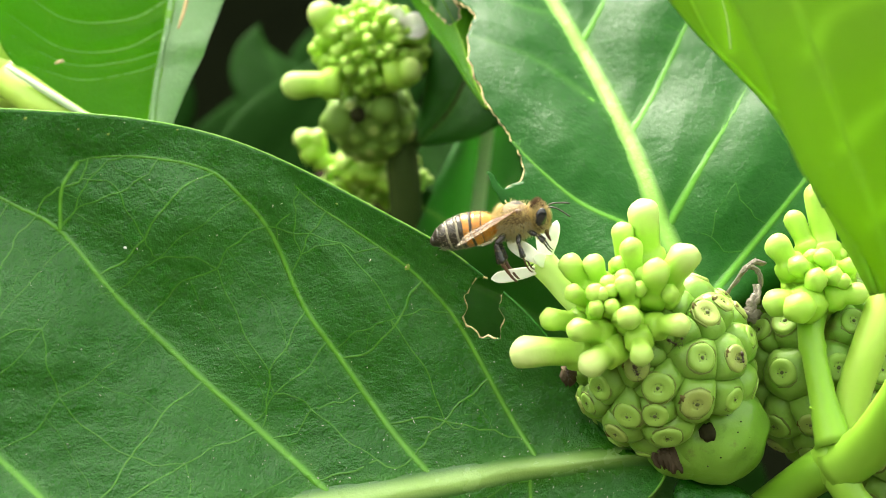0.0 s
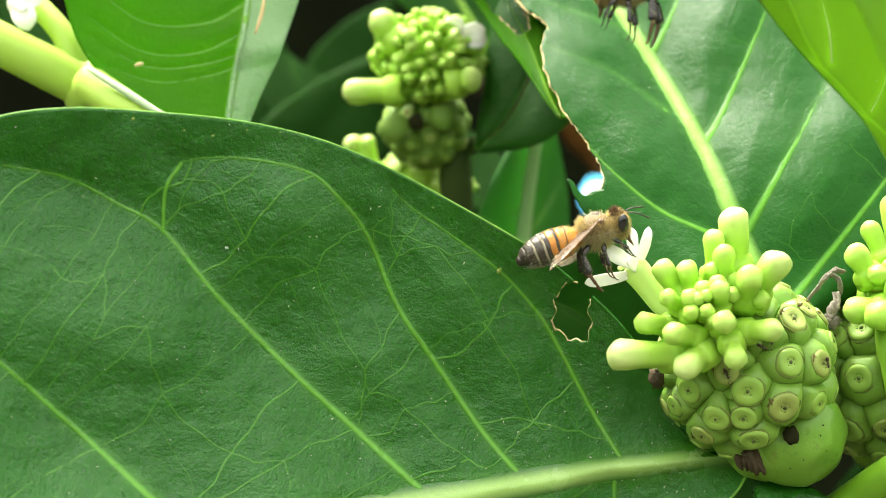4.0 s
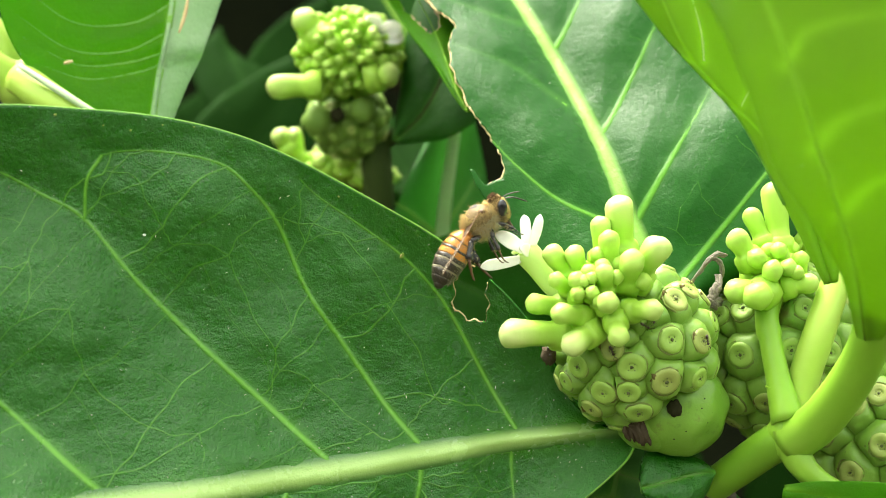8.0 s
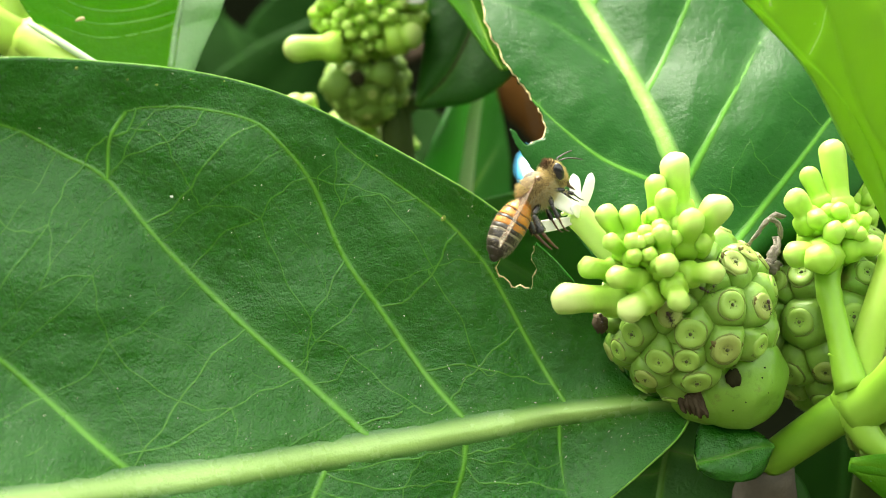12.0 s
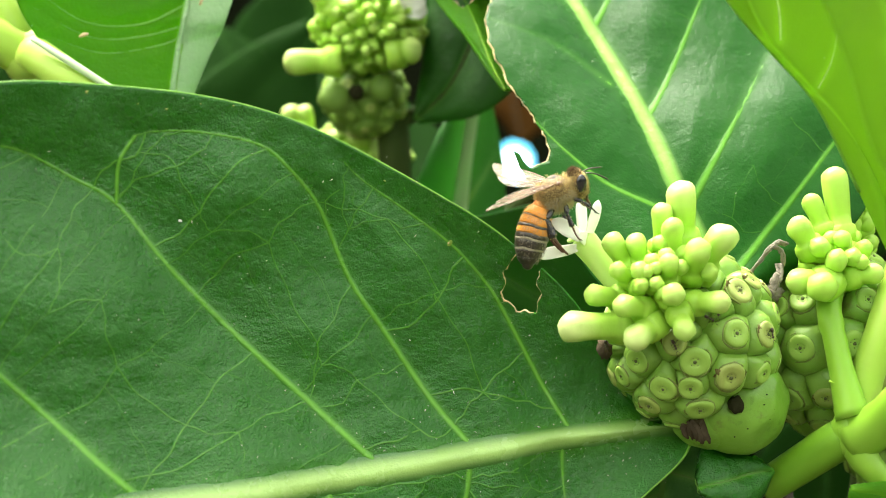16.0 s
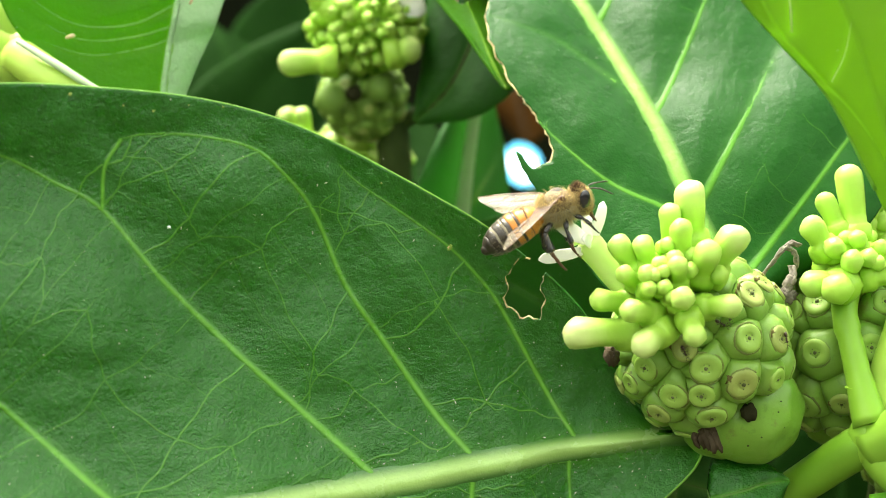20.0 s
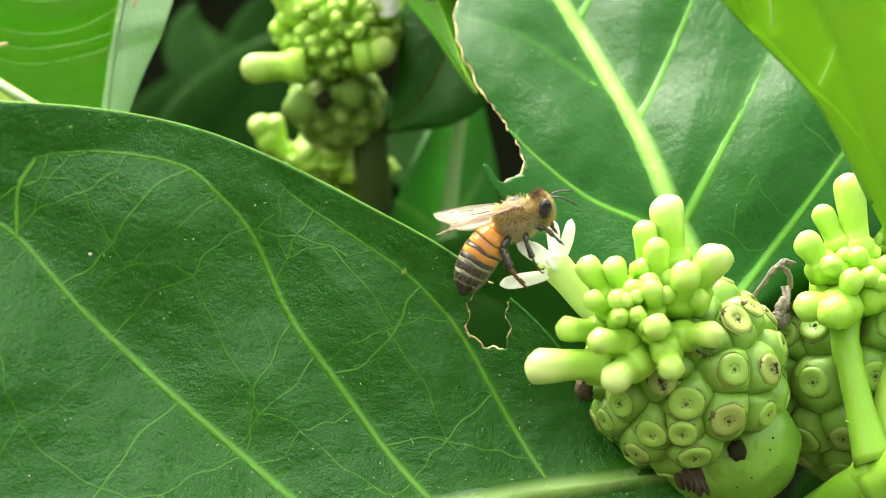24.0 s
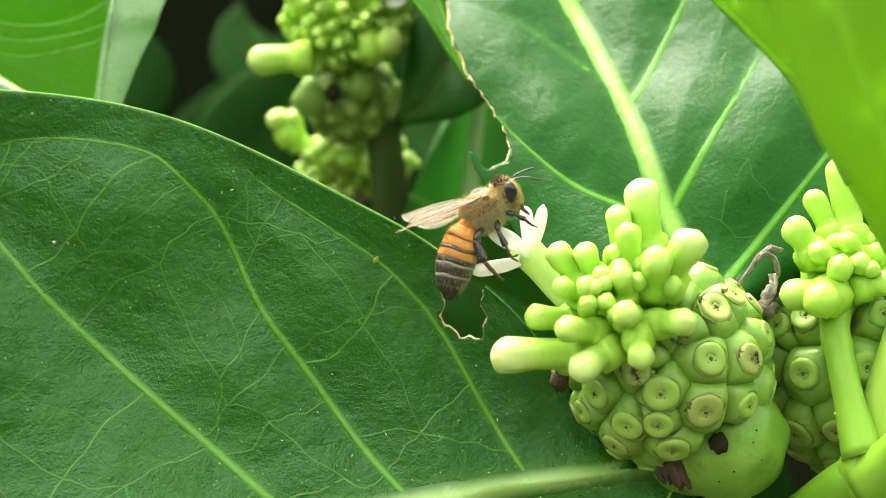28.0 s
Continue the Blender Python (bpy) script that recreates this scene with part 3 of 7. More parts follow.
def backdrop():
    """The shrub's inside, far behind: its shade painted near-black, under an added unseen roof."""
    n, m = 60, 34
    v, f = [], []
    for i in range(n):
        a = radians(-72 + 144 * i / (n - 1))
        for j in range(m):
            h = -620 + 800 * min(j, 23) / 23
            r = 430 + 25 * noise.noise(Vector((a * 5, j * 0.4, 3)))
            # roof rows, out of view, added to keep skylight off the depth
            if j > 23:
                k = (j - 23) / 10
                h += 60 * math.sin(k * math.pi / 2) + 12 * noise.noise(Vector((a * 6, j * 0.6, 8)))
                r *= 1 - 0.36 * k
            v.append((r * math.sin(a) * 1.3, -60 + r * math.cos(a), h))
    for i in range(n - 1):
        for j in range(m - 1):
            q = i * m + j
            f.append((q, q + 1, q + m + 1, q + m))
    ob = mesh_part("backdrop", v, f, plain("painted_shade_depth", (0.0015, 0.003, 0.001), (0.012, 0.016, 0.005), 38, 0.9, 0.1), None)
    tagged(ob, "near-black shell painted as shaded depth of the shrub", "foliage", kind="structure")


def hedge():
    """Added ring of dark foliage, out of view, that cuts low skylight; open above."""
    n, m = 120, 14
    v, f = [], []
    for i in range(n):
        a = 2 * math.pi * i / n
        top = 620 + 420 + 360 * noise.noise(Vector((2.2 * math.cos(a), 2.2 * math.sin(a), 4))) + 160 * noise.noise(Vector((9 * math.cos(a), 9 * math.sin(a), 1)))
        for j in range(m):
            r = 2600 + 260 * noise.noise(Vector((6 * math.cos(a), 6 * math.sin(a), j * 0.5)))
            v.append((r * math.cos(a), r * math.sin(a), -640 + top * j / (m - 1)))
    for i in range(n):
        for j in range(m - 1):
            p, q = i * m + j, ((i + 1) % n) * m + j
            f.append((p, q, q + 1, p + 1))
    ob = mesh_part("backdrop", v, f, plain("skylight_blocker", (0.006, 0.016, 0.003), (0.03, 0.06, 0.012), 9, 0.9, 0.1), None)
    tagged(ob, "added dark ring, out of view, that blocks low skylight", "hedge", kind="structure")


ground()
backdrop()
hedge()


# ================= large leaves =================
M_BLEMISH = plain("yellow_blemish", (0.12, 0.27, 0.02), (0.22, 0.3, 0.04), 2500, 0.6)


def main_lean(x, z):
    """The blade bends at the third side vein: beyond it the lower part comes forward, and by the notch it nods."""
    beyond = -0.614 * (x + 10.4) - 0.789 * (z + 20.4)
    bend = np.logaddexp(0, beyond / 1.5) * 1.5
    return -0.2 * np.minimum(bend, 28.0) - 0.8 * np.clip((x + 22) / 30, 0, 1) * np.clip((z + 20) / 28, -0.5, 1.2)


def main_leaf():
    root = thing("noni_leaf", (18.5, 7.2, -17.6), "large dark green glossy leaf with a bitten notch", "leaf", "leaves of the shrub")
    st = [
        ((19.2, 7.4, -17.9), (19.0, 7.3, -17.1), (19.0, 7.3, -18.7)),
        ((15.3, 6.4, -17.6), (13.9, 6.1, -15.9), (17.6, 7.0, -20.8)),
        ((8.0, 4.6, -18.4), (8.0, 4.6, -6.5), (13.9, 6.1, -23.9)),
        ((3.1, 3.4, -19.0), (2.3, 3.2, -1.1), (5.8, 4.1, -29.9)),
        ((-2.4, 2.0, -19.8), (-4.5, 1.5, 3.4), (0.3, 2.7, -33.7)),
        ((-14.1, -0.9, -21.4), (-18.8, -2.1, 10.5), (-12.0, -0.4, -42.3)),
        ((-28.5, -4.5, -23.0), (-32.5, -5.5, 12.8), (-26.5, -4.0, -46.8)),
        ((-43.4, -8.2, -24.4), (-46.8, -9.1, 12.1), (-43.4, -8.2, -46.7)),
        ((-60.4, -12.5, -25.5), (-63.2, -13.2, 4.0), (-60.4, -12.5, -42.1)),
        ((-75.8, -16.4, -26.2), (-75.8, -16.4, -9.8), (-75.8, -16.4, -34.8)),
        ((-85.4, -18.8, -26.6), (-85.6, -18.8, -25.1), (-85.6, -18.8, -27.5)),
    ]
    v1 = ((7.3, 4.4, -17.8), (4.7, 3.8, -13.6), (0.9, 2.8, -6.5), (-1.2, 2.3, -3.5), (-4.0, 1.6, -0.6), (-7.8, 0.7, 2.2), (-12.0, -0.4, 5.1), (-13.6, -0.8, 6.7))
    v2 = ((-1.8, 2.1, -19.2), (-5.6, 1.2, -14.8), (-9.9, 0.1, -8.5), (-13.1, -0.7, -3.7), (-15.7, -1.3, 2.5), (-18.3, -2.0, 5.9), (-20.9, -2.6, 8.0), (-25.5, -3.8, 9.0), (-29.5, -4.8, 9.1), (-31.6, -5.3, 8.7))
    v3 = ((-10.4, -0.0, -20.4), (-16.2, -1.5, -15.1), (-22.9, -3.1, -8.9), (-28.5, -4.5, -3.1), (-33.3, -5.7, 2.8), (-37.0, -6.7, 5.0), (-41.4, -7.8, 7.3), (-46.3, -9.0, 8.2))
    v4 = ((-30.0, -4.9, -23.0), (-35.5, -6.3, -18.1), (-40.5, -7.5, -13.6), (-46.3, -9.0, -8.1), (-53.0, -10.6, -3.0), (-56.2, -11.5, 0.6))
    v5 = ((-50.1, -9.9, -24.9), (-56.2, -11.5, -19.6), (-63.2, -13.2, -12.9), (-68.7, -14.6, -7.9))
    w1 = ((-2.1, 2.1, -21.1), (-2.5, 2.0, -23.8), (-4.5, 1.5, -29.2), (-6.7, 0.9, -33.4))
    w2 = ((6.6, 4.3, -19.2), (6.7, 4.3, -22.5), (7.2, 4.4, -26.9))
    w3 = ((-14.6, -1.1, -22.8), (-16.7, -1.6, -27.7), (-19.3, -2.2, -35.0))
    w4 = ((-32.0, -5.4, -24.2), (-34.5, -6.0, -29.6), (-38.5, -7.0, -38.2))
    fine = ladder([v1, v2, v3, v4, v5], 5)
    hoop = xz((-31.6, -5.3, 8.7), (-33.0, -5.7, 6.3), (-33.3, -5.7, 2.8))
    fine.append((catmull([(a, 0, b) for a, b in hoop], 16)[:, [0, 2]], 0.22))
    fine += ladder([w2, w1, w3, w4], 14, 3.2)
    bite = jagged(xz((2.1, 3.1, -1.6), (1.5, 3.0, -2.5), (1.0, 2.9, -3.1), (1.2, 2.9, -4.0), (0.8, 2.8, -5.1), (1.1, 2.9, -5.9), (1.9, 3.1, -6.3), (2.3, 3.2, -6.9), (3.2, 3.4, -6.8), (4.1, 3.6, -7.1), (4.2, 3.6, -6.1), (4.6, 3.8, -5.3), (4.1, 3.6, -4.3), (4.3, 3.7, -3.2), (5.0, 3.8, -1.6)), 0.3, 0.14, 3)
    # the lower half comes forward
    st = [(m, u, (d[0], d[1] - 0.45 * max(0.0, m[2] - d[2]) ** 0.9, d[2])) for m, u, d in st]
    leaf = Leaf(root, st, M_LEAF, 460, 290, -1.2, [(v1, 0.4), (v2, 0.48), (v3, 0.55), (v4, 0.55), (v5, 0.55), (w1, 0.5), (w2, 0.4), (w3, 0.5), (w4, 0.5)], fine, [bite], 0.35, 1.5, 1.0, 0.36, (0.8, 1.3), quilt=(0.12, 2.5), trough=-1.0, soft=(M_LEAF_RIB, M_LEAF_VEIN), pillow=(1.0, 4.5), lean=main_lean)
    # blemishes
    for p, r in (((-4.1, 1.6, -0.6), 0.4), ((-9.9, 0.1, 5.0), 0.16), ((-31.3, -5.2, 11.4), 0.13), ((-28.9, -4.6, 11.0), 0.16), ((-23.2, -3.2, 11.4), 0.13), ((-26.0, -3.9, 11.5), 0.1), ((-35.5, -6.3, 12.3), 0.2)):
        q = leaf.on(p[0], p[2], -0.18)
        v, f = ball_mesh(q, (r * 0.9, 0.03, r * 0.8), 8, 14, None, 0.6, r * 9)
        ob = mesh_part("blemish", v, f, M_BLEMISH, root, "small yellow-brown blemish")
        v, f = ball_mesh(q, (r * 0.35, 0.05, r * 0.3), 6, 10, None, 0.6, r * 5)
        mesh_part("blemish_centre", v, f, M_RIM, ob)
    q = leaf.on((-27.8, -4.3, 1.3)[0], (-27.8, -4.3, 1.3)[2], -0.3)
    v, f = ball_mesh(q, (0.15, 0.08, 0.1), 8, 10, None, 0.9, 3.0)
    mesh_part("fleck", v, f, M_PETAL, root, "tiny white fleck")
    edge = catmull([s[1] for s in st[2:9]], 90)
    edge = [p for p in edge if not inside(bite, np.array([p[0]]), np.array([p[2]]))[0]]
    keep = [p for p in edge if p[0] < (1.7, 3.0, 0.1)[0]]
    v, f = tube_mesh([leaf.on(p[0], p[2], -0.04) for p in keep], [0.1] * len(keep), 6)
    mesh_part("leaf_margin", v, f, M_VEIN, root, "thin pale leaf margin")
    edge = catmull([s[2] for s in st[:4]], 30)
    v, f = tube_mesh([leaf.on(p[0], p[2], -0.05) for p in edge], [0.14] * 30, 6)
    mesh_part("leaf_margin", v, f, M_VEIN, root, "pale leaf margin")
    # dust, thickest about the base of the midrib
    rnd = random.Random(31)
    av, af = [], []
    a, b = np.array((17.0, 6.9, -18.3)), np.array((-20.4, -2.5, -22.2))
    for i in range(520):
        if i < 330:
            s = rnd.random() ** 1.6
            c = a + (b - a) * s
            x, z = c[0] + rnd.gauss(0, 1.5), c[2] + rnd.gauss(0, 1.6 + 3 * s)
        else:
            x, z = rnd.uniform(-40, 12), rnd.uniform(-24, 8)
        q = leaf.on(x, z, -0.2)
        if abs(q[0] - leaf.g[:, 0][np.argmin((leaf.g[:, 0] - x) ** 2 + (leaf.g[:, 2] - z) ** 2)]) > 0.4:
            continue
        if inside(bite, np.array([x]), np.array([z]))[0]:
            continue
        r = rnd.choice((0.03, 0.035, 0.04, 0.05, 0.07))
        n = len(av)
        tw = rnd.uniform(0, 3)
        long = rnd.choice((1, 1, 1.5, 2.6))
        dx, dz = r * long * math.cos(tw), r * long * math.sin(tw)
        ex, ez = -r * 0.7 * math.sin(tw), r * 0.7 * math.cos(tw)
        av += [(q[0] + dx, q[1], q[2] + dz), (q[0] + ex, q[1], q[2] + ez), (q[0] - dx, q[1], q[2] - dz), (q[0] - ex, q[1], q[2] - ez), (q[0], q[1] - r, q[2]), (q[0], q[1] + r, q[2])]
        af += [(n, n + 1, n + 4), (n + 1, n + 2, n + 4), (n + 2, n + 3, n + 4), (n + 3, n, n + 4), (n + 1, n, n + 5), (n + 2, n + 1, n + 5), (n + 3, n + 2, n + 5), (n, n + 3, n + 5)]
    ob = mesh_part("dust", av, af, plain("pale_dust", (0.4, 0.36, 0.25), (0.75, 0.72, 0.6), 900, 0.9), root, "", False)
    tagged(ob, "scattered grains of pale dust", kind="stuff")


def back_leaf():
    root = thing("noni_leaf", (21.2, 8.9, -3.3), "glossy dark green leaf with caterpillar-eaten edge", "leaf", "leaves of the shrub")
    st = [
        ((22.3, 7.0, -5.8), (21.4, 6.4, -6.6), (23.2, 7.0, -5.8)),
        ((20.7, 10.2, -1.6), (12.0, 7.0, -5.8), (30.8, 9.8, -2.2)),
        ((18.8, 14.0, 3.2), (6.9, 12.2, 0.9), (37.3, 14.2, 3.5)),
        ((16.1, 20.2, 11.4), (0.9, 18.4, 8.9), (43.3, 23.6, 15.8)),
        ((11.6, 27.9, 21.3), (-4.3, 28.2, 21.7), (39.4, 36.2, 32.0)),
        ((6.7, 35.1, 30.6), (-9.2, 36.2, 32.0), (28.0, 47.8, 47.1)),
        ((1.1, 43.0, 40.9), (-10.9, 45.4, 44.0), (13.5, 54.1, 55.3)),
        ((-5.8, 52.2, 52.8), (-6.4, 52.2, 52.8), (-4.4, 53.1, 54.0)),
    ]
    right = [((11.8, 27.8, 21.2), (13.4, 30.0, 24.0), (15.5, 33.4, 28.5), (17.4, 36.7, 32.8)), ((16.1, 20.2, 11.4), (18.8, 23.6, 15.8), (22.7, 29.7, 23.7), (25.5, 34.5, 29.9)), ((19.5, 13.8, 2.9), (22.7, 17.9, 8.3), (28.7, 25.1, 17.7), (33.5, 31.3, 25.7)), ((22.2, 8.1, -4.4), (27.2, 12.4, 1.2), (33.9, 18.4, 8.9), (38.8, 22.7, 14.5)), ((8.3, 32.9, 27.8), (9.3, 36.2, 32.0), (10.8, 39.5, 36.4))]
    lft = [((13.0, 23.1, 15.1), (11.3, 24.0, 16.3), (7.1, 26.5, 19.5), (1.0, 28.4, 22.0)), ((17.3, 13.5, 2.6), (15.3, 14.0, 3.2), (11.1, 15.6, 5.3), (6.8, 18.6, 9.2), (4.5, 20.7, 12.0)), ((9.4, 30.4, 24.6), (7.2, 30.7, 24.9), (2.9, 31.9, 26.5), (-0.3, 32.9, 27.8))]
    bite1 = jagged(xz((-9.2, 36.2, 32.0), (-3.1, 34.3, 29.6), (-0.9, 31.7, 26.3), (1.3, 30.4, 24.5), (1.0, 29.2, 23.0), (0.7, 27.9, 21.3), (0.8, 26.5, 19.5), (1.7, 24.6, 17.1), (3.2, 22.4, 14.2), (4.6, 20.7, 12.0), (6.0, 18.9, 9.6), (6.3, 17.9, 8.3), (6.0, 17.0, 7.1), (4.9, 16.6, 6.7), (4.4, 16.4, 6.4), (3.7, 17.0, 7.2), (2.8, 17.8, 8.2), (1.8, 18.8, 9.5), (-6.3, 22.7, 14.5)), 0.45, 0.2, 7)
    natural = np.array(xz((2.1, 19.0, 9.8), (2.8, 17.7, 8.1), (3.4, 16.5, 6.5), (4.6, 15.0, 4.6), (6.9, 12.2, 0.9), (4.3, 11.3, -0.2), (-2.6, 16.5, 6.5), (-2.6, 22.7, 14.5), (0.4, 22.7, 14.5)))
    veins = [(q, 0.5) for q in right] + [(q, 0.42) for q in lft]
    fine = ladder([right[4], right[0], right[1], right[2], right[3]], 21, 5.5, 0.07) + ladder([lft[2], lft[0], lft[1]], 23, 5.5, 0.07)
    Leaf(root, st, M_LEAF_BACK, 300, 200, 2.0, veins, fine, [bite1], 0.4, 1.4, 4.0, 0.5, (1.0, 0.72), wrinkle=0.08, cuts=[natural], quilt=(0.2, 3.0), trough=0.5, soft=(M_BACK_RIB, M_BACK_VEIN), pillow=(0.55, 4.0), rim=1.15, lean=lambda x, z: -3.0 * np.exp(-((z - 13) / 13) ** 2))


def folded_leaf():
    """The outer margin of the eaten leaf, left standing, with its own notch."""
    root = thing("noni_leaf", (6.9, 19.8, 10.7), "bright green leaf with a bitten notch behind the eaten leaf", "leaf", "leaves of the shrub")
    st = [
        ((2.6, 22.9, 14.7), (2.3, 23.0, 14.9), (3.1, 22.9, 14.7)),
        ((1.5, 24.6, 17.1), (0.7, 24.8, 17.3), (2.8, 24.7, 17.2)),
        ((0.5, 26.9, 20.0), (-1.2, 27.3, 20.5), (2.6, 27.0, 20.2)),
        ((-0.7, 29.6, 23.5), (-3.6, 29.8, 23.8), (2.6, 29.6, 23.5)),
        ((-2.5, 32.6, 27.4), (-6.0, 32.8, 27.7), (1.5, 32.6, 27.4)),
        ((-6.1, 38.4, 34.9), (-10.6, 38.1, 34.6), (-2.8, 39.0, 35.7)),
        ((-9.5, 43.6, 41.7), (-10.0, 43.6, 41.7), (-9.0, 43.7, 41.8)),
    ]
    bite = jagged(xz((-6.0, 36.2, 32.0), (-5.2, 33.1, 28.1), (-3.9, 31.6, 26.1), (-2.4, 30.5, 24.6), (-1.5, 29.8, 23.8), (-0.7, 30.0, 24.1), (-0.2, 30.4, 24.6), (-0.4, 31.3, 25.7), (-1.0, 32.0, 26.6), (1.0, 32.3, 27.0), (2.9, 36.2, 32.0)), 0.35, 0.2, 5)
    Leaf(root, st, M_LEAF_LIT, 140, 110, -0.3, (), (), [bite], 0.3, 0.2, 14.0, 0.0, (0.05, 0.05), rib_mat=M_LEAF_LIT, offset=0.7)


def upper_left_leaf():
    root = thing("noni_leaf", (-31.5, 27.0, 13.2), "bright green leaf toned backlit, folded half paled as sheen", "leaf", "leaves of the shrub")
    half = [
        ((-31.4, 25.0, 11.0), (-31.6, 24.0, 10.7)), ((-31.3, 26.0, 14.1), (-37.2, 24.0, 13.1)), ((-30.7, 27.0, 19.1), (-44.4, 24.0, 19.4)), ((-29.8, 28.0, 24.7), (-47.4, 24.0, 25.5)),
        ((-29.2, 30.0, 32.4), (-48.0, 24.0, 34.0)), ((-28.5, 32.0, 43.4), (-44.2, 26.0, 45.3)), ((-27.8, 34.0, 54.5), (-28.1, 34.0, 54.9)),
    ]
    veins = [(((-30.4, 27.0, 20.2), (-33.2, 26.0, 19.1), (-38.4, 24.0, 18.3), (-43.4, 22.0, 19.8)), 0.18), (((-30.2, 27.0, 21.4), (-34.5, 26.0, 20.1), (-39.6, 24.0, 19.9), (-45.2, 22.0, 22.8)), 0.2), (((-29.9, 27.0, 23.7), (-34.5, 26.0, 21.4), (-40.2, 24.0, 21.5), (-45.8, 22.0, 25.2)), 0.2), (((-29.6, 28.0, 26.9), (-33.8, 26.0, 24.5), (-40.2, 24.0, 24.6), (-46.4, 22.0, 29.4)), 0.22), (((-29.2, 28.0, 30.3), (-33.8, 26.0, 28.2), (-41.4, 24.0, 29.1), (-46.4, 22.0, 33.6)), 0.22)]
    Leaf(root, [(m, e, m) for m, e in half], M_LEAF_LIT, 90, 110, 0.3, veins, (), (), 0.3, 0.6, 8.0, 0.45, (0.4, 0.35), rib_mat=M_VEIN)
    for pts, r in (([(-27.6, 26.5, 27.4), (-27.9, 26.0, 25.3), (-28.5, 25.6, 23.3)], 0.22), ([(-40.3, 22.5, 19.7), (-39.8, 22.5, 19.9), (-39.4, 22.7, 20.0)], 0.2), ([(-37.4, 23.0, 26.6), (-37.1, 23.0, 27.0)], 0.15)):
        v, f = tube_mesh(catmull(pts, 10), [r * (0.4 + 0.6 * math.sin(math.pi * (i + 0.5) / 10)) for i in range(10)], 7, 0.4)
        mesh_part("scar", v, f, M_RIM, root, "small tan scar")
    fold = [
        ((-31.4, 25.0, 11.0), (-30.6, 27.0, 11.0)), ((-31.3, 26.0, 14.1), (-29.4, 27.0, 13.9)), ((-30.9, 26.5, 17.8), (-28.0, 28.0, 17.6)), ((-30.7, 27.0, 19.4), (-26.8, 29.0, 20.4)), ((-30.2, 27.0, 21.8), (-26.1, 29.0, 22.2)), ((-29.8, 28.0, 24.7), (-25.1, 31.0, 26.0)),
        ((-29.2, 30.0, 32.4), (-23.1, 34.0, 34.3)), ((-28.5, 32.0, 43.4), (-22.6, 36.0, 44.8)), ((-27.8, 34.0, 54.5), (-27.4, 34.0, 54.5)),
    ]
    Leaf(root, [(m, m, e) for m, e in fold], M_LEAF_SHEEN, 80, 60, 0.3, (), (), (), 0.3, 0.6, 9.0, 0.0, (0.3, 0.2), name="folded_half", rib_mat=M_LEAF_SHEEN)


def near_leaf():
    root = thing("noni_leaf", (36.3, -20.0, -5.7), "bright lime green young leaf close to the lens, blurred", "leaf", "leaves of the shrub")
    st = [
        ((37.0, -15.0, -7.9), (36.3, -14.0, -7.5), (38.2, -16.0, -7.8)),
        ((34.2, -26.0, -2.7), (33.2, -24.0, -2.4), (37.8, -34.0, -1.7)),
        ((31.6, -32.0, 2.7), (29.6, -30.0, 1.9), (40.3, -44.0, 4.6)),
        ((29.2, -35.0, 7.9), (26.1, -33.0, 6.3), (39.6, -52.0, 11.0)),
        ((26.6, -37.0, 14.3), (23.4, -35.0, 12.8), (38.5, -56.0, 18.2)),
        ((23.9, -38.0, 20.7), (20.3, -36.0, 19.2), (34.7, -56.0, 25.8)),
        ((20.5, -38.0, 27.6), (15.9, -36.0, 26.6), (27.9, -52.0, 32.8)),
        ((15.7, -38.0, 34.4), (15.3, -38.0, 34.0), (16.2, -38.0, 34.9)),
    ]
    veins = [(((31.6, -32.0, 2.7), (33.4, -38.0, 5.2), (37.8, -44.0, 5.8)), 0.6), (((29.0, -36.0, 7.9), (30.8, -42.0, 10.1), (36.3, -50.0, 11.5)), 0.6), (((26.5, -38.0, 14.2), (27.9, -44.0, 16.6), (33.8, -52.0, 17.2)), 0.6)]
    Leaf(root, st, M_LEAF_LIME, 120, 90, -0.6, veins, (), (), 0.35, 1.0, 12.0, 0.0, (0.25, 0.1), rib_mat=M_LEAF_LIME)


